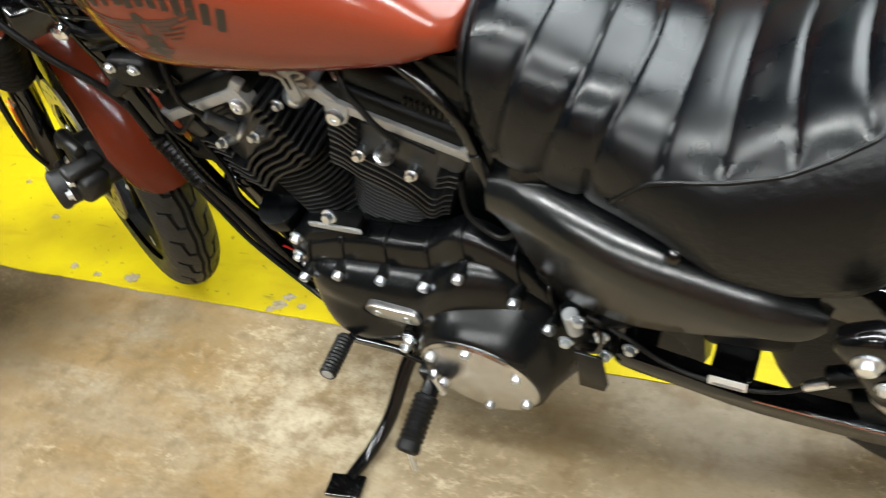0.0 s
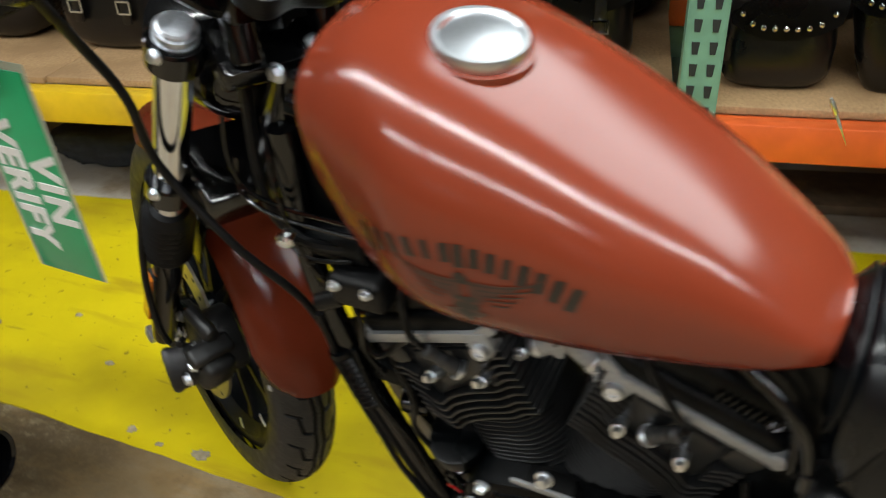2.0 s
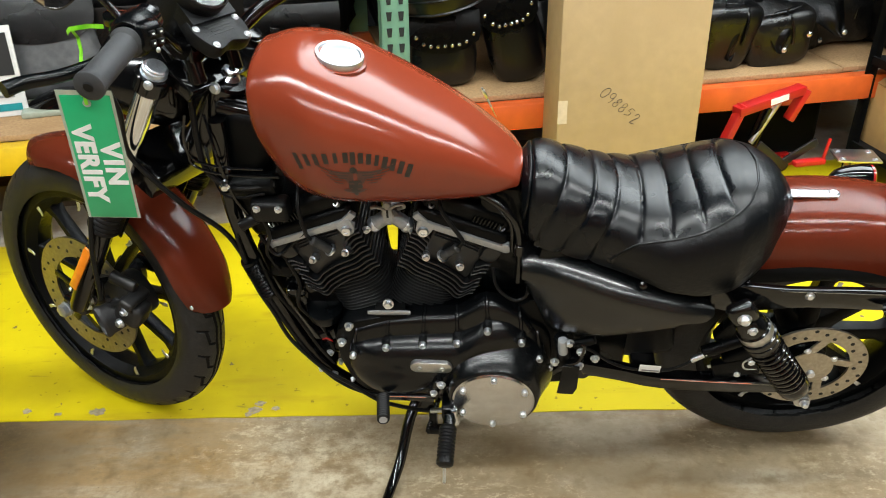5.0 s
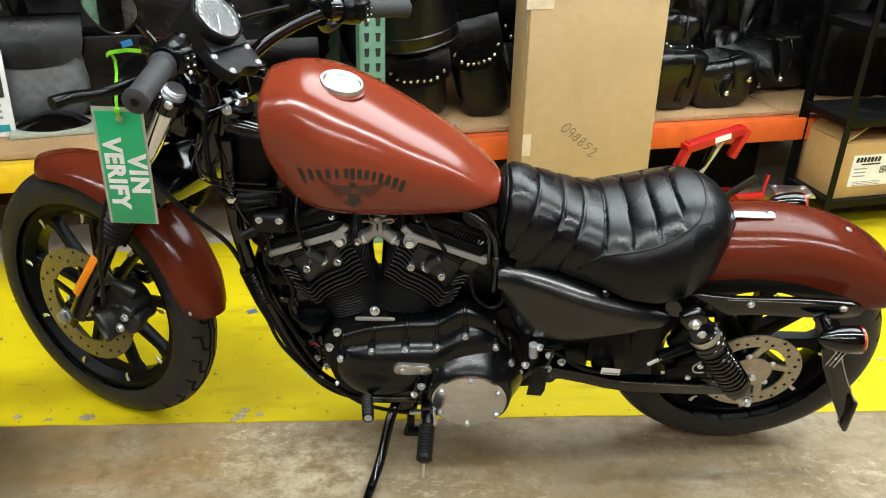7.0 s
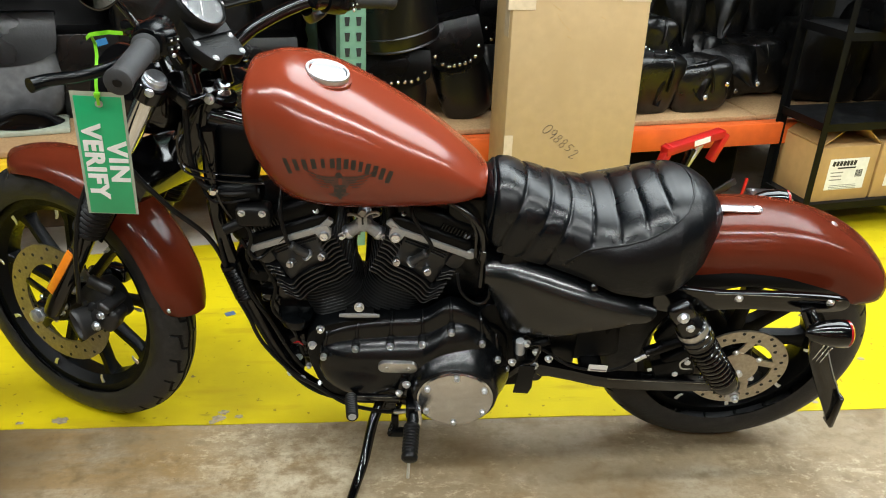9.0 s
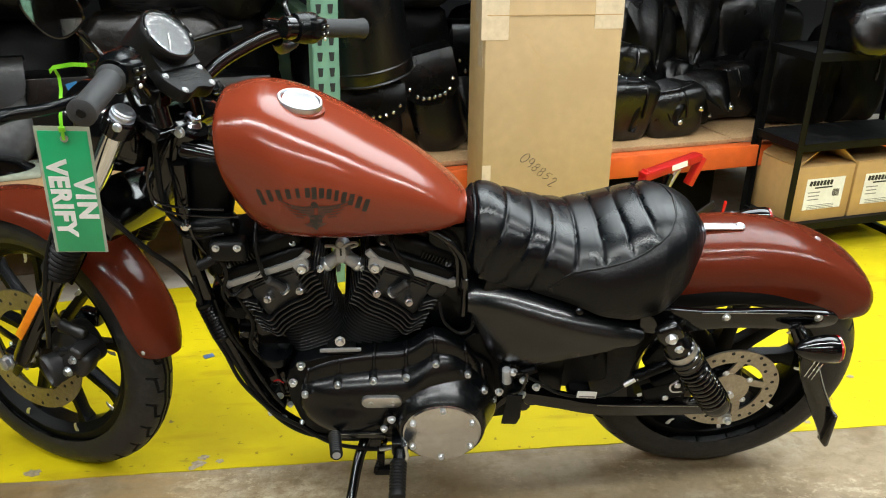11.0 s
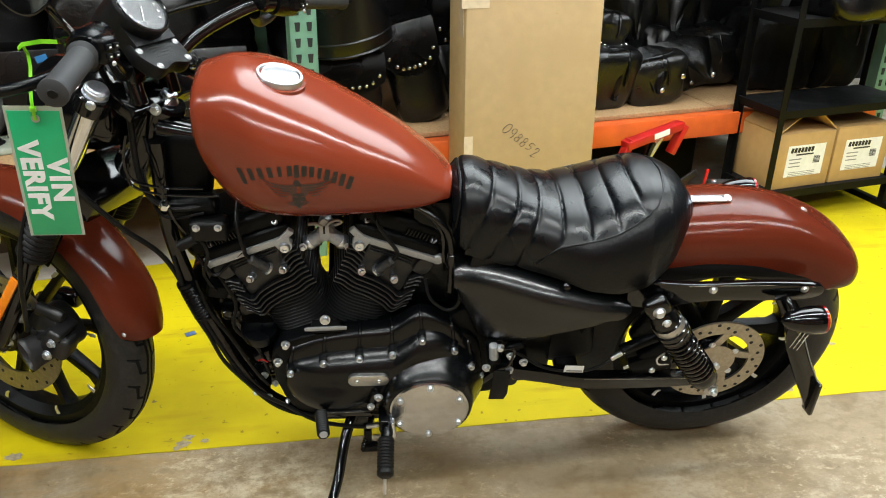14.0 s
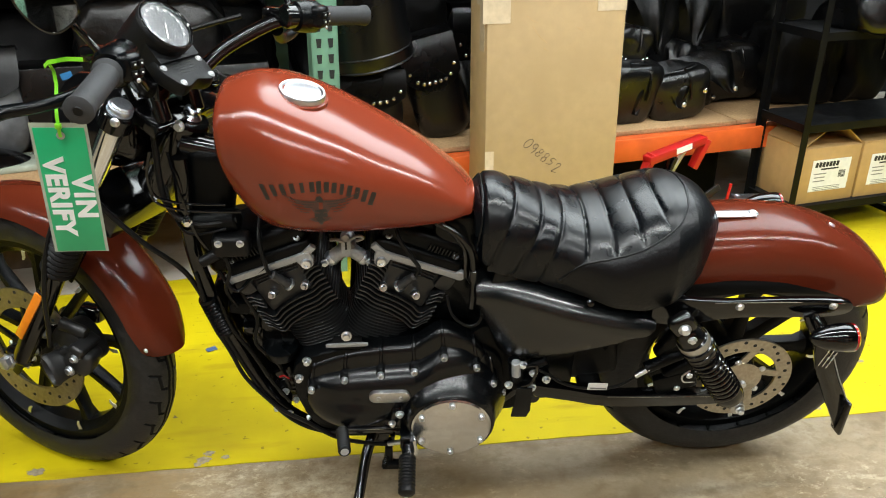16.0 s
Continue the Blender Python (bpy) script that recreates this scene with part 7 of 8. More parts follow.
peg = part("footpeg", merge(box((0.036, 0.05, 0.040), (0.004, -0.160, 0.240), 0.006), rod((0.004, -0.17, 0.236), (0.001, -0.215, 0.222), 0.013)), BLACK_SATIN, bike, "black folding footpeg mount")
pp = [(0.012, 0), (0.017, 0.003)]
for i in range(9):
    pp += [(0.0185, 0.008 + i * 0.0072), (0.0165, 0.0118 + i * 0.0072)]
part("peg_rubber", lathe(pp + [(0.0185, 0.076), (0.0175, 0.083), (0.012, 0.087), (0.001, 0.0875)], (0.001, -0.200, 0.226), (-0.04, -0.95, -0.24), 24), BLACK_PLASTIC, peg, "ribbed rubber footpeg")
part("feeler", rod((-0.003, -0.275, 0.209), (-0.004, -0.287, 0.150), 0.0035, 10), ZINC, peg, "thin steel lean feeler")
part("peg_hinge", merge(rod((0.012, -0.186, 0.262), (0.018, -0.186, 0.215), 0.007)), CHROME, peg, "bright hinge pin")
stand = part("side_stand", merge(tube([(-0.062, -0.078, 0.190), (-0.088, -0.130, 0.155), (-0.106, -0.205, 0.098), (-0.122, -0.262, 0.078), (-0.132, -0.315, 0.084)], 0.0125, 14, 8, lambda f: 0.013 - 0.003 * f), box((0.035, 0.045, 0.050), (-0.055, -0.080, 0.165), 0.006)), BLACK_GLOSS, bike, "gloss black side stand")
part("stand_foot", box((0.060, 0.040, 0.008), (-0.134, -0.328, 0.0815), 0.003, rot=(-13, 0, 12)), BLACK_GLOSS, stand)
part("stand_spring", lathe([(0.006, 0.0)] + [(0.0065 - 0.0012 * (i % 2), 0.003 * i + 0.002) for i in range(24)] + [(0.005, 0.078)], (-0.030, -0.085, 0.155), (-0.20, -0.35, -0.55), 12), BLACK_SATIN, stand, "black return spring")
part("stand_bumper", merge(box((0.018, 0.02, 0.06), (-0.040, -0.105, 0.115), 0.005), box((0.04, 0.02, 0.018), (-0.036, -0.115, 0.090), 0.004)), RUBBER, stand)

# --- left side cover and centre section ---
def side_panel():
    """A long cover widening rearward: a rounded shoulder under the seat, then an upright flank."""
    crease = ([0.140, 0.165, 0.18, 0.24, 0.30, 0.36, 0.42, 0.46, 0.492], [0.596, 0.606, 0.609, 0.610, 0.600, 0.585, 0.570, 0.560, 0.545])
    low = ([0.140, 0.147, 0.156, 0.166, 0.179, 0.190, 0.204, 0.222, 0.25, 0.302, 0.353, 0.42, 0.487, 0.492], [0.566, 0.545, 0.518, 0.490, 0.458, 0.436, 0.423, 0.419, 0.427, 0.446, 0.466, 0.497, 0.533, 0.538])
    width = ([0.140, 0.155, 0.175, 0.235, 0.31, 0.45, 0.492], [0.088, 0.097, 0.105, 0.134, 0.157, 0.160, 0.146])
    rows = []
    for i in range(89):
        x = 0.140 + 0.352 * (i / 88) ** 1.5
        C, y = (sum(float(np.interp(x + dx, *c)) for dx in (-0.032, -0.024, -0.016, -0.008, 0, 0.008, 0.016, 0.024, 0.032)) / 9 for c in (crease, width))
        B = sum(float(np.interp(x + dx, *low)) for dx in (-0.006, -0.003, 0, 0.003, 0.006)) / 5
        C -= 0.010
        d = 1 - math.exp(-max(0.0, C - B) / 0.014)
        r = 0.042 * (0.15 + 0.85 * d)
        yc, zc, yl = -y + 0.71 * r, C - 0.70 * r, -y + 0.016 * d
        arc = [(x, yc - r * math.cos(radians(q)), zc + r * math.sin(radians(q))) for q in (88, 80, 72, 66, 60, 54, 48, 42, 36, 30, 24, 16, 8, 0)]
        rows.append([(x, yc + 0.040, zc + r + 0.004), (x, yc + 0.018, zc + r + 0.001)] + arc + [(x, yc - r + 0.004 * d, zc - 0.4 * (zc - B)), (x, yc - r + 0.009 * d, B + 0.25 * (zc - B)), (x, yl + 0.002, B), (x, yl + 0.045, B)])
    return rings(rows)


side = part("side_cover", side_panel(), SIDE_BLACK, bike, "satin black side cover", None, 40)
bolt(side, (0.355, -0.146, 0.598), (0, -0.8, 0.6), r=0.006, h=0.003, mat=BLACK_GLOSS)
part("battery_tray", box((0.30, 0.19, 0.20), (0.31, 0, 0.57), 0.02, 2, rot=(0, 12, 0)), BLACK_SATIN, bike, "black inner battery tray")
part("lower_tray", box((0.115, 0.16, 0.22), (0.308, 0.0, 0.37), 0.015, 2), BLACK_SATIN, bike)
part("throttle_body", box((0.11, 0.11, 0.27), (0.11, 0.01, 0.595), 0.02, 2), BLACK_SATIN, bike)
part("rear_splash", box((0.13, 0.15, 0.19), (0.395, 0.0, 0.40), 0.03, 3, rot=(0, -12, 0)), BLACK_PLASTIC, bike, "black inner splash guard")
heel = part("heel_guard", slab([(0.228, 0.375), (0.262, 0.372), (0.262, 0.305), (0.255, 0.285), (0.222, 0.287), (0.226, 0.33)], -0.155, -0.151, 0.001), BLACK_SATIN, bike, "black heel guard plate")
mc = part("rear_linkage", merge(rod((0.222, -0.125, 0.43), (0.232, -0.13, 0.375), 0.014), box((0.05, 0.03, 0.03), (0.245, -0.125, 0.365), 0.005), rod((0.25, -0.12, 0.40), (0.29, -0.12, 0.42), 0.01)), BLACK_WRINKLE, bike, "cluster of brake linkage and brackets below the side cover")
part("canister", rod((0.225, -0.135, 0.432), (0.228, -0.137, 0.395), 0.010), GREY_BAR, mc, "bare metal canister")
for bx_, bz_, by_ in ((0.262, 0.405, -0.140), (0.262, 0.365, -0.142), (0.213, 0.372, -0.14), (0.292, 0.380, -0.135), (0.238, 0.43, -0.14)):
    bolt(mc, (bx_, by_, bz_), r=0.0068, h=0.009, kind="hex")
part("linkage_wire", tube([(0.24, -0.142, 0.425), (0.265, -0.15, 0.432), (0.258, -0.15, 0.385), (0.235, -0.148, 0.372)], 0.003, 6, 8), BLACK_GLOSS, mc)

# --- seat: rolled pleats in front, plain vinyl round the back ---
SX = [0.130, 0.142, 0.175, 0.230, 0.290, 0.340, 0.390, 0.4503, 0.5055, 0.5507, 0.586, 0.6083, 0.6176]
S_TOP = [0.7542, 0.7829, 0.7838, 0.7608, 0.7361, 0.7220, 0.7244, 0.7486, 0.7670, 0.7676, 0.7528, 0.7272, 0.7061]
S_LOW = [0.6853, 0.6621, 0.6480, 0.6392, 0.6315, 0.6234, 0.6106, 0.6012, 0.6094, 0.6316, 0.6555, 0.6744, 0.6819]
S_W = [0.0625, 0.0924, 0.0964, 0.1075, 0.1225, 0.1402, 0.1600, 0.1602, 0.1535, 0.1245, 0.0870, 0.0547, 0.0186]


def sread(x, ys):
    return float(np.interp(x, SX, ys))


def soft(x, ys, h=0.012):
    return (sread(x - h, ys) + sread(x, ys) * 2 + sread(x + h, ys)) / 4


# seams between the rolls: place on the spine, and how they sweep down the side
PLEATS = [(0.148, 0.0, -0.020), (0.215, -0.015, -0.048), (0.266, -0.005, -0.062), (0.310, -0.030, -0.028), (0.350, -0.020, 0.0), (0.394, -0.006, 0.0), (0.436, 0.012, 0.02), (0.482, 0.0, 0.12), (0.556, 0.02, 0.0)]
PAD_X = [0.292, 0.296, 0.314, 0.337, 0.360, 0.391, 0.443, 0.474, 0.502, 0.521, 0.539, 0.546, 0.547]
PAD_A = [1.2, 0.90, 0.78, 0.65, 0.58, 0.515, 0.49, 0.45, 0.40, 0.34, 0.18, 0.0, -0.2]


def pad_edge(x):
    """How far round the side (0 top, 1 lower edge) the pleated pad reaches."""
    return float(np.interp(x, PAD_X, PAD_A))


seat_rows = []
for i in range(281):
    x = SX[0] + (SX[-1] - SX[0]) * (0.5 - 0.5 * math.cos(math.pi * i / 280)) * 0.4 + (SX[-1] - SX[0]) * i / 280 * 0.6
    top, low, w = soft(x, S_TOP), soft(x, S_LOW), soft(x, S_W)
    row = []
    for k in range(61):
        u = -1 + 2 * k / 60
        a = abs(u)
        b = a * radians(100)
        yy = w * min(1.0, math.sin(min(b, radians(90))) ** 0.80) * (1.0 if b < radians(90) else 1 - 0.10 * (b - radians(90)))
        zz = low + (top - low) * max(0.0, math.cos(min(b, radians(90)))) ** 0.70 if b < radians(90) else low - 0.10 * (b - radians(90))
        g = 0.0034 * (1 - a * a) * min(1.0, max(0.0, (0.575 - x) / 0.06))
        lim = pad_edge(x)
        if a < lim:
            seams = [gx + a * g1 + a * a * g2 for gx, g1, g2 in PLEATS]
            fade = min(1, (lim - a) * 14)
            for s0, s1 in zip(seams, seams[1:]):
                if s0 <= x < s1:
                    q = abs(2 * (x - s0) / (s1 - s0) - 1)
                    g -= (0.0052 * q ** 8 + 0.0028 * q * q) * fade * (0.55 + 0.45 * min(1, 2.2 * a))
        nrm = Vector((0, math.sin(b), math.cos(b)))
        row.append((x + 0.006 * a, (yy + g * nrm.y) * (1 if u > 0 else -1), zz + g * nrm.z))
    seat_rows.append(row)
seat_bm = rings(seat_rows, True, True)
seat_bm.faces.ensure_lookup_table()
for i in range(280):
    lim = pad_edge(sum(p[0] for p in seat_rows[i][::6]) / 11)
    for k in range(60):
        if abs(-1 + (2 * k + 1) / 60) > lim:
            seat_bm.faces[i * 61 + k].material_index = 1
seat = part("seat", seat_bm, LEATHER, bike, "black pleated vinyl solo seat", None, 70)
seat.data.materials.append(LEATHER_GRAIN)


def seat_point(x, u, out=0.002):
    top, low, w = soft(x, S_TOP), soft(x, S_LOW), soft(x, S_W)
    a = abs(u)
    b = min(a * radians(100), radians(89))
    return Vector((x + 0.006 * a, (w * math.sin(b) ** 0.80 + out * math.sin(b)) * (1 if u > 0 else -1), low + (top - low) * math.cos(b) ** 0.70 + out * math.cos(b)))


for s in (-1, 1):
    pts_ = []
    for i in range(30):
        x = 0.2945 + (0.546 - 0.2945) * math.sin(i / 29 * math.pi / 2)
        pts_.append(seat_point(x - 0.006 * max(0.0, pad_edge(x)), s * max(0.0, min(0.9, pad_edge(x))), 0.001))
    part("piping", tube(pts_, 0.0026, 8, 2), LEATHER_GRAIN, seat, "raised black seam piping")
part("nose_piping", tube([seat_point(0.147 - 0.018 * u * u, u, 0.0015) for u in [-0.86 + 1.72 * i / 20 for i in range(21)]], 0.0024, 8, 2), LEATHER_GRAIN, seat, "raised black seam piping")
part("seat_pan", slab([(0.17, 0.68), (0.25, 0.65), (0.45, 0.605), (0.56, 0.635), (0.58, 0.67), (0.3, 0.69)], -0.075, 0.075, 0.01), BLACK_PLASTIC, seat, "black plastic seat pan")

# --- rear fender ---
RF_T = [(0.5439, 0.6915), (0.6188, 0.6966), (0.6985, 0.7004), (0.7831, 0.6935), (0.8527, 0.6759), (0.9222, 0.6447), (0.9807, 0.6025), (1.0094, 0.5646), (1.0131, 0.5318)]
RF_E = [(0.5302, 0.5957), (0.5812, 0.6002), (0.655, 0.6079), (0.7449, 0.6011), (0.8068, 0.5857), (0.8602, 0.5693), (0.8949, 0.5534), (0.9212, 0.5308), (0.9425, 0.5199)]
rt_ = smooth_path([(x, 0, z) for x, z in RF_T], 5)
re_ = smooth_path([(x, 0, z) for x, z in RF_E], 5)
fend_rows = []
for i, (tp, ep) in enumerate(zip(rt_, re_)):
    f = i / (len(rt_) - 1)
    hw = 0.0985 - (0.014 * max(0, f - 0.84) / 0.16)
    row = []
    for k in range(33):
        b = radians(-90 + 180 * k / 32)
        c = max(0.0, math.cos(b)) ** 0.62
        row.append((ep.x + (tp.x - ep.x) * c, hw * math.copysign(abs(math.sin(b)) ** 0.72, b), ep.z + (tp.z - ep.z) * c))
    fend_rows.append(row)
bm_ = rings(fend_rows, False, False)
bmesh.ops.solidify(bm_, geom=bm_.faces[:], thickness=0.003)
rear_fender = part("rear_fender", bm_, RED_PAINT, bike, "rust-red satin rear fender", None, 60)
bolt(rear_fender, (0.871, 0.0, 0.6655), (0.42, 0, 0.9), r=0.0075, h=0.006, kind="hex")
part("seat_strap", box((0.100, 0.022, 0.005), (0.652, -0.006, 0.703), 0.002), ZINC, rear_fender, "bright chrome seat mounting strap")
bolt(rear_fender, (0.696, -0.006, 0.7045), (0, 0, 1), r=0.0085, h=0.006)
part("inner_fender", fender_arc(REAR_AXLE, 0.340, 40, 175, 0.086, 0.003, 30, 0.03), BLACK_PLASTIC, rear_fender, "black inner fender liner")


def strut(s):
    st = part("fender_strut", slab(round_outline([(0.480, 0.585), (0.52, 0.598), (0.62, 0.590), (0.75, 0.592), (0.86, 0.586), (0.885, 0.572), (0.872, 0.552), (0.80, 0.545), (0.66, 0.548), (0.56, 0.535), (0.49, 0.54)], 3), 0.128 * s, 0.143 * s, 0.004), BLACK_GLOSS, bike, "gloss black fender strut")
    for bx_, bz_ in ((0.653, 0.578), (0.842, 0.576)):
        bolt(st, (bx_, 0.143 * s, bz_), (0, s, 0), r=0.0070, h=0.006)
    return st


strut(-1)
strut(1)
# added black slabs standing for the shaded cavity between fender and strut
for s in (-1, 1):
    part("inner_fender", slab(round_outline([(0.46, 0.565), (0.47, 0.606), (0.60, 0.612), (0.76, 0.608), (0.84, 0.600), (0.87, 0.585), (0.86, 0.565), (0.70, 0.572), (0.55, 0.560)], 3), 0.070 * s, 0.098 * s, 0.004), SHADE_BLACK, bike, "dull black filler for the shaded gap under the fender")
# chrome hairline added as the highlight on the black strut's top edge
part("strut_edge", tube([(0.60, -0.1445, 0.5905), (0.70, -0.1445, 0.590), (0.80, -0.1445, 0.588), (0.862, -0.1445, 0.583)], 0.0012, 6, 4), CHROME, bike, "modelled highlight along the strut edge")

# --- shocks ---
def shock(s):
    a, b = Vector((0.527, 0.185 * s, 0.575)), Vector((0.690, 0.180 * s, 0.338))
    d = (b - a).normalized()
    L = (b - a).length
    body = part("shock_absorber", merge(rod(a + d * 0.02, b - d * 0.01, 0.014), lathe([(0.020, 0.015), (0.026, 0.025), (0.028, 0.045), (0.031, 0.048), (0.031, 0.066), (0.0345, 0.068), (0.0345, 0.078), (0.032, 0.080), (0.0345, 0.082), (0.0345, 0.090), (0.030, 0.092)], a, d, 30), box((0.05, 0.032, 0.05), a, 0.014, 3, rot=(0, 55, 0)), lathe([(0.030, L - 0.060), (0.032, L - 0.050), (0.030, L - 0.034), (0.022, L - 0.022), (0.015, L - 0.016)], a, d, 28)), BLACK_GLOSS, bike, "gloss black rear shock absorber")
    q = Vector((0, 0, 1)).rotation_difference(d).to_matrix()
    turns = 11.5
    sp = [a + q @ Vector((0.0280 * math.cos(2 * math.pi * turns * t), 0.0280 * math.sin(2 * math.pi * turns * t), 0.088 + (L - 0.14) * t)) for t in [i / 230 for i in range(231)]]
    part("spring", tube(sp, 0.0046, 8, 1, smooth=False), BLACK_GLOSS, body, "black coil spring")
    part("label_ring", lathe([(0.0312, 0.049), (0.0318, 0.051), (0.0318, 0.064), (0.0312, 0.066)], a, d, 30), ALUMINIUM, body, "bare metal collar")
    bolt(body, a + Vector((0.0, 0.016 * s, 0)), (0, s, 0), r=0.010, h=0.012)
    bolt(body, a + d * 0.034 + Vector((-0.002, 0.024 * s, 0.006)), (0, s, 0), r=0.0068, h=0.006, kind="hex")
    part("lower_eye", lathe([(0.009, -0.014), (0.0155, -0.014), (0.0155, 0.014), (0.009, 0.014)], b, (0, 1, 0), 22), ALUMINIUM, body, "bare metal lower eye")
    bolt(body, b + Vector((0.004, 0.016 * s, 0)), (0, s, 0), r=0.007, h=0.010, kind="hex")
    return body


shock(-1)
shock(1)

# --- swingarm, belt side hidden ---
def arm(s):
    return merge(slab(round_outline([(0.272, 0.360), (0.35, 0.343), (0.427, 0.324), (0.557, 0.320), (0.683, 0.318), (0.706, 0.316), (0.706, 0.296), (0.689, 0.291), (0.563, 0.287), (0.432, 0.291), (0.35, 0.311), (0.275, 0.331)], 3), 0.110 * s, 0.136 * s, 0.006))


swing = part("swingarm", merge(arm(-1), arm(1), rod((0.29, -0.13, 0.335), (0.29, 0.13, 0.335), 0.022), box((0.05, 0.24, 0.03), (0.40, 0, 0.312), 0.006)), BLACK_GLOSS, bike, "gloss black swingarm")
# bright hairline drawn in for the edge reflection of the black arm
part("edge_line", tube([(0.43, -0.1355, 0.3210), (0.50, -0.1358, 0.3180), (0.56, -0.1358, 0.3165), (0.66, -0.1358, 0.3148)], 0.0012, 6, 4), CHROME, swing)
part("tag", box((0.042, 0.002, 0.019), (0.402, -0.1415, 0.360), 0.0005, rot=(0, 4, 0)), WHITE_LABEL, swing, "white cable tag with a dark bar")
part("tag_bar", box((0.034, 0.0012, 0.0035), (0.403, -0.1428, 0.3555), rot=(0, 4, 0)), GREY_INK, swing)
part("brake_line", tube([(0.24, -0.125, 0.415), (0.285, -0.13, 0.395), (0.324, -0.136, 0.369), (0.367, -0.138, 0.3535), (0.425, -0.138, 0.351), (0.459, -0.136, 0.361), (0.488, -0.134, 0.386)], 0.0032, 8, 8), RUBBER, swing, "thin black rear brake line")
part("line_union", rod((0.480, -0.134, 0.381), (0.508, -0.130, 0.399), 0.0065), ZINC, swing)
rcal = part("rear_caliper", merge(box((0.10, 0.050, 0.060), (0.600, -0.100, 0.375), 0.010, 3, rot=(0, -38, 0)), box((0.09, 0.02, 0.05), (0.575, -0.118, 0.348), 0.006, 2, rot=(0, -20, 0)), rod((0.500, -0.125, 0.394), (0.585, -0.110, 0.425), 0.013), box((0.05, 0.03, 0.09), (0.560, -0.10, 0.445), 0.010, 3, rot=(0, 25, 0))), BLACK_WRINKLE, bike, "black rear brake caliper")
for bx_, bz_ in ((0.58, 0.335), (0.635, 0.41), (0.60, 0.372)):
    bolt(rcal, (bx_, -0.122, bz_), r=0.0075, h=0.009, kind="hex")
part("pin_clip", tube([(0.60, -0.126, 0.385), (0.585, -0.128, 0.37), (0.592, -0.128, 0.353), (0.615, -0.126, 0.352)], 0.0022, 6, 6), ZINC, rcal)

# --- rear lights and plate bracket ---
def turn_signal(s):
    at = Vector((0.804, -0.185, 0.530)) if s < 0 else Vector((0.815, 0.245, 0.552))
    t = part("turn_signal", lathe([(0.006, -0.012), (0.016, -0.002), (0.024, 0.018), (0.0285, 0.045), (0.0295, 0.066), (0.0275, 0.069)], at, (1, 0, 0), 32), BLACK_GLOSS, bike, "gloss black bullet turn signal")
    part("lens", lathe([(0.0275, 0.066), (0.0282, 0.069), (0.0282, 0.073), (0.024, 0.077), (0.012, 0.079), (0.001, 0.080)], at, (1, 0, 0), 32), RED_LENS, t, "red signal lens")
    part("stalk", tube([at + Vector((0.02, -0.018 * s, 0)), (0.815, 0.15 * s, 0.545), (0.805, 0.132 * s, 0.555)], 0.009, 10, 6), BLACK_GLOSS, t)
    return t


turn_signal(-1)
turn_signal(1)
holder = part("plate_bracket", merge(slab(round_outline([(0.820, 0.500), (0.858, 0.470), (0.900, 0.398), (0.938, 0.330), (0.940, 0.242), (0.925, 0.268), (0.840, 0.425)], 2), -0.172, -0.160, 0.003), box((0.010, 0.030, 0.100), (0.940, -0.172, 0.284), 0.003, 2, rot=(0, -5, 10)), tube([(0.80, -0.14, 0.555), (0.825, -0.148, 0.51), (0.850, -0.160, 0.455)], 0.013, 10, 5)), BLACK_GLOSS, bike, "gloss black side-mounted plate bracket")
# pale hairline added for the highlight down the bracket's rear edge
part("plate_edge", tube([(0.864, -0.1730, 0.468), (0.897, -0.1735, 0.401), (0.936, -0.1735, 0.334)], 0.0012, 6, 4), GREY_BAR, holder)
for k in range(3):
    part("vent_slot", box((0.0022, 0.0012, 0.046), (0.846 + 0.009 * k, -0.1728, 0.462 - 0.004 * k), 0.0004, rot=(0, 14, 0)), ZINC, holder)

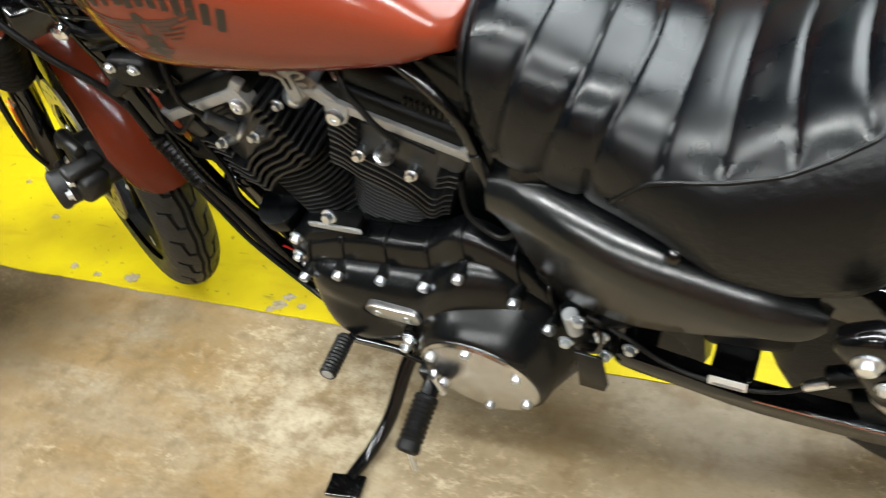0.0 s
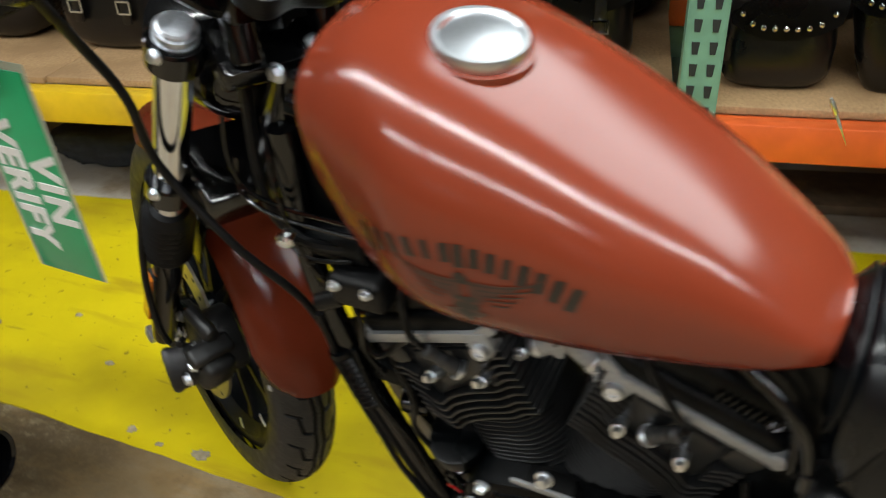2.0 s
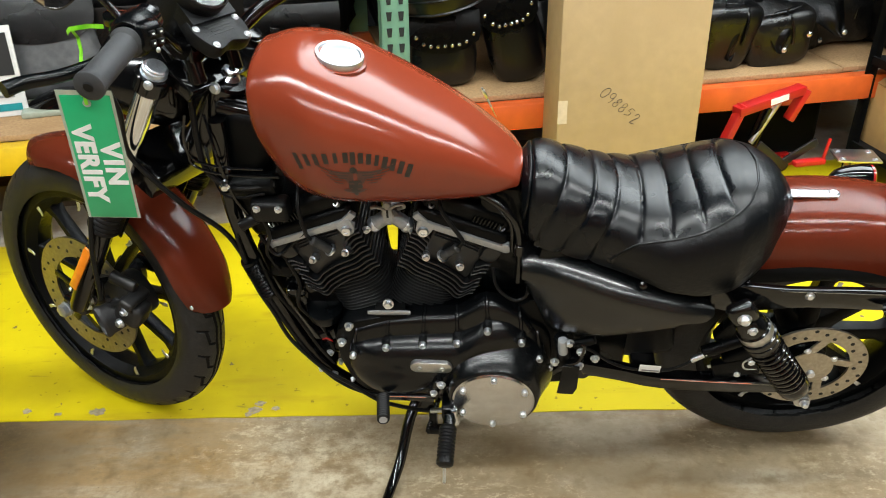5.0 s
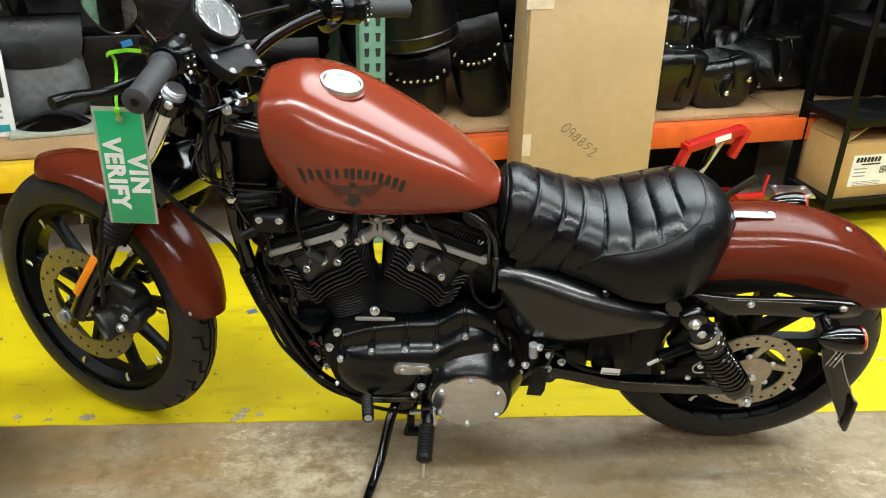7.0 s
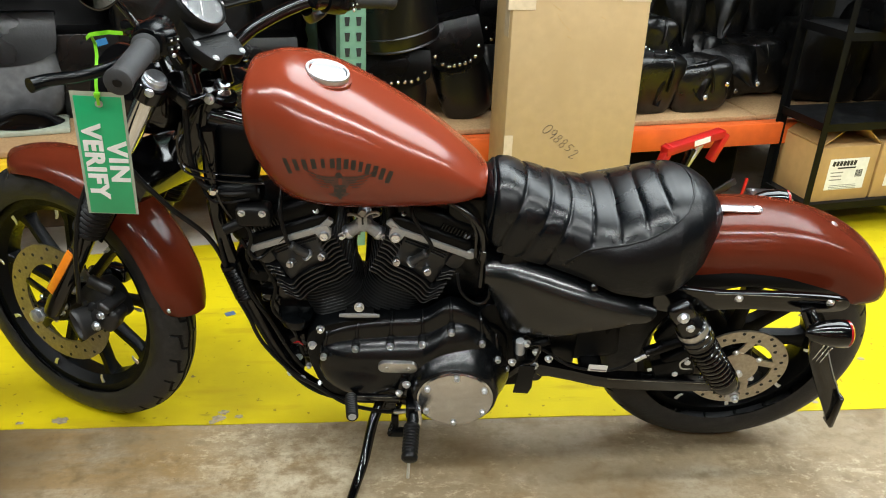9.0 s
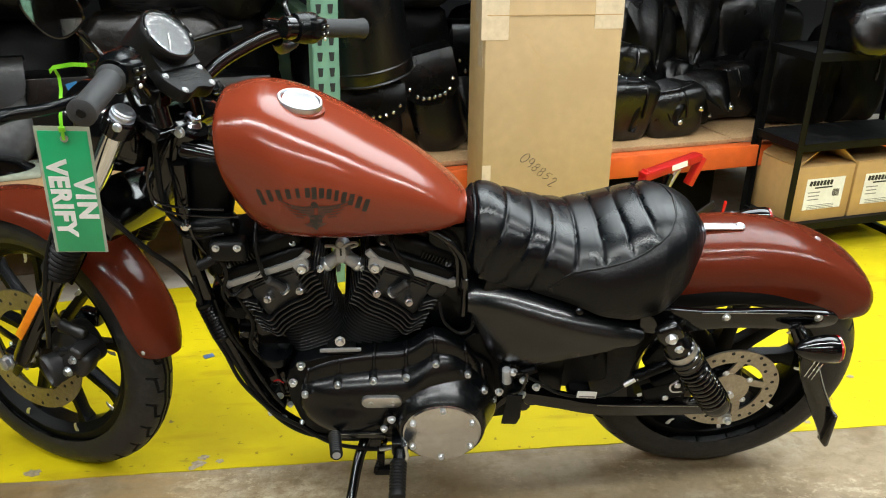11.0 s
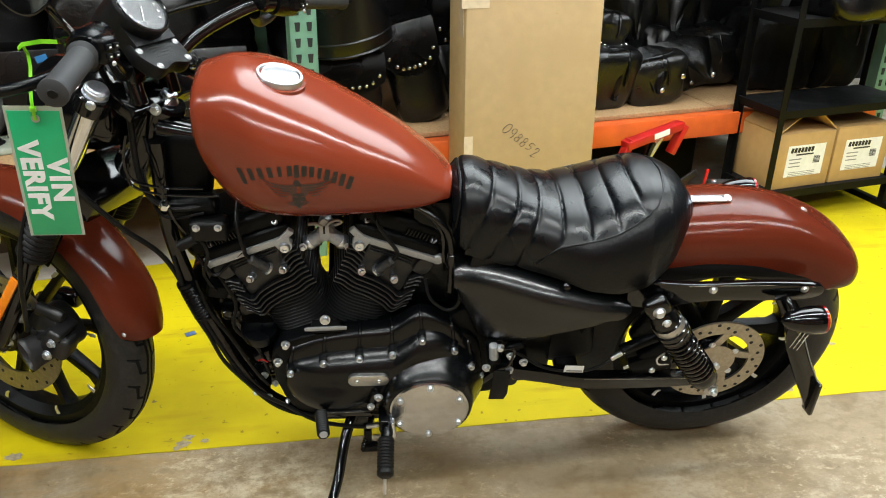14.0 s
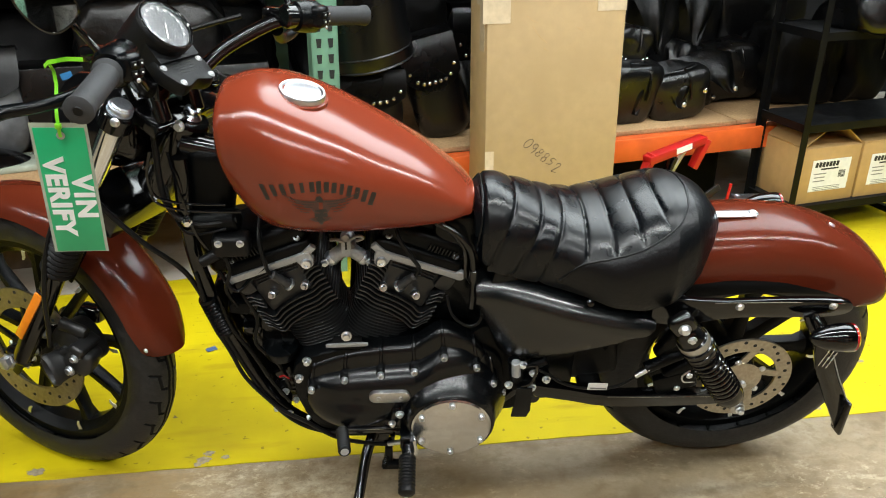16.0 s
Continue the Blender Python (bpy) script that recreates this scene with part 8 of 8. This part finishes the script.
# ---- green tag hung from the lever ----
def hang_tag():
    c = [Vector((-0.609, -0.269, 0.946)), Vector((-0.532, -0.273, 0.949)), Vector((-0.540, -0.250, 0.730)), Vector((-0.612, -0.248, 0.730))]
    mid = sum(c, Vector()) / 4
    ex = ((c[1] + c[2]) - (c[0] + c[3])).normalized()
    ez = ((c[0] + c[1]) - (c[2] + c[3])).normalized()
    ey = ez.cross(ex).normalized()
    ex = ey.cross(ez)
    M = Matrix((ex, ey, ez)).transposed().to_4x4()
    M.translation = mid
    w, h = 0.074, 0.212
    tag = thing("hang_tag", "green laminated card printed VIN VERIFY on a zip tie", "tag", M)
    part("card", box((w, 0.0012, h), (0, 0, 0), 0.0005), CARD_GREEN, tag, "green printed card")
    part("sleeve", box((w + 0.009, 0.0006, h + 0.009), (0, 0.0006, 0.003)), CLEAR_SLEEVE, tag, "clear laminate edge")
    for word, x, size, gap in (("VERIFY", -0.0180, 0.0405, 1.10), ("VIN", 0.0190, 0.0405, 1.18)):
        me = lettering(word, size, PACK_WHITE, "letters_" + word.lower(), gap, 0.0004)
        z = -0.009
        ob = link_mesh("lettering", me, tag, "white capital letters", Matrix.Translation((x, -0.0011, z)) @ Matrix.Rotation(radians(90), 4, "X") @ Matrix.Rotation(radians(-90), 4, "Z"))
    part("eyelet", lathe([(0.0035, 0), (0.0062, 0.0004), (0.0062, 0.0012), (0.0035, 0.0014)], (0.002, -0.0008, 0.094), (0, -1, 0), 20), GREY_BAR, tag)
    strap = rings([[(0.002 + 0.003 * k * c0, y0 + 0.0006 * c1, z0) for c0, c1 in ((-1, -1), (1, -1), (1, 1), (-1, 1))] for k, y0, z0 in ((0.8, -0.003, 0.092), (0.8, -0.004, 0.108), (0.8, -0.002, 0.125), (0.8, 0.006, 0.142), (0.8, 0.022, 0.165), (0.8, 0.022, 0.185), (0.8, 0.006, 0.203))])
    tail = rings([[(x0 + 0.0006 * c1, y0, z0 + 0.0032 * c0) for c0, c1 in ((-1, -1), (1, -1), (1, 1), (-1, 1))] for x0, y0, z0 in ((-0.006, 0.010, 0.196), (0.004, -0.002, 0.206), (0.018, -0.010, 0.211), (0.034, -0.010, 0.214), (0.054, -0.008, 0.213))])
    part("zip_tie", merge(strap, tail, box((0.009, 0.006, 0.008), (0.002, -0.004, 0.110), 0.001)), LIME, tag, "lime-green zip tie")
    return tag


hang_tag()

# ---- neighbouring motorcycle's tail at the end of the bay ----
NEIGH = pose(-1.062, -0.13, 0, 0, 0, 6)
muffler = thing("parked_motorcycle", "tail of another parked motorcycle with black muffler and black tyre", "motorcycle", NEIGH)
part("tyre", tyre_mesh(0.32, 0.15, 0.118, 26), TYRE_RUBBER, muffler, "black rubber tyre", Matrix.Translation((-0.62, 0.06, 0.322)), 50)
part("rim", lathe([(0.205, -0.05), (0.21, -0.045), (0.18, 0), (0.21, 0.045), (0.205, 0.05), (0.04, 0.03), (0.04, -0.03)], (-0.62, 0.06, 0.322), (0, 1, 0), 48, True), BLACK_GLOSS, muffler)
part("muffler", lathe([(0.034, -0.60), (0.046, -0.52), (0.054, -0.30), (0.058, -0.01), (0.056, 0.0), (0.050, -0.004), (0.046, -0.08), (0.001, -0.09)], (0.0, 0.0, 0.180), (1, 0, 0.03), 40), BLACK_GLOSS, muffler, "gloss black muffler")
part("guard", box((0.34, 0.12, 0.16), (-0.20, 0.0, 0.40), 0.055, 5), BLACK_GLOSS, muffler, "rounded black saddlebag guard")
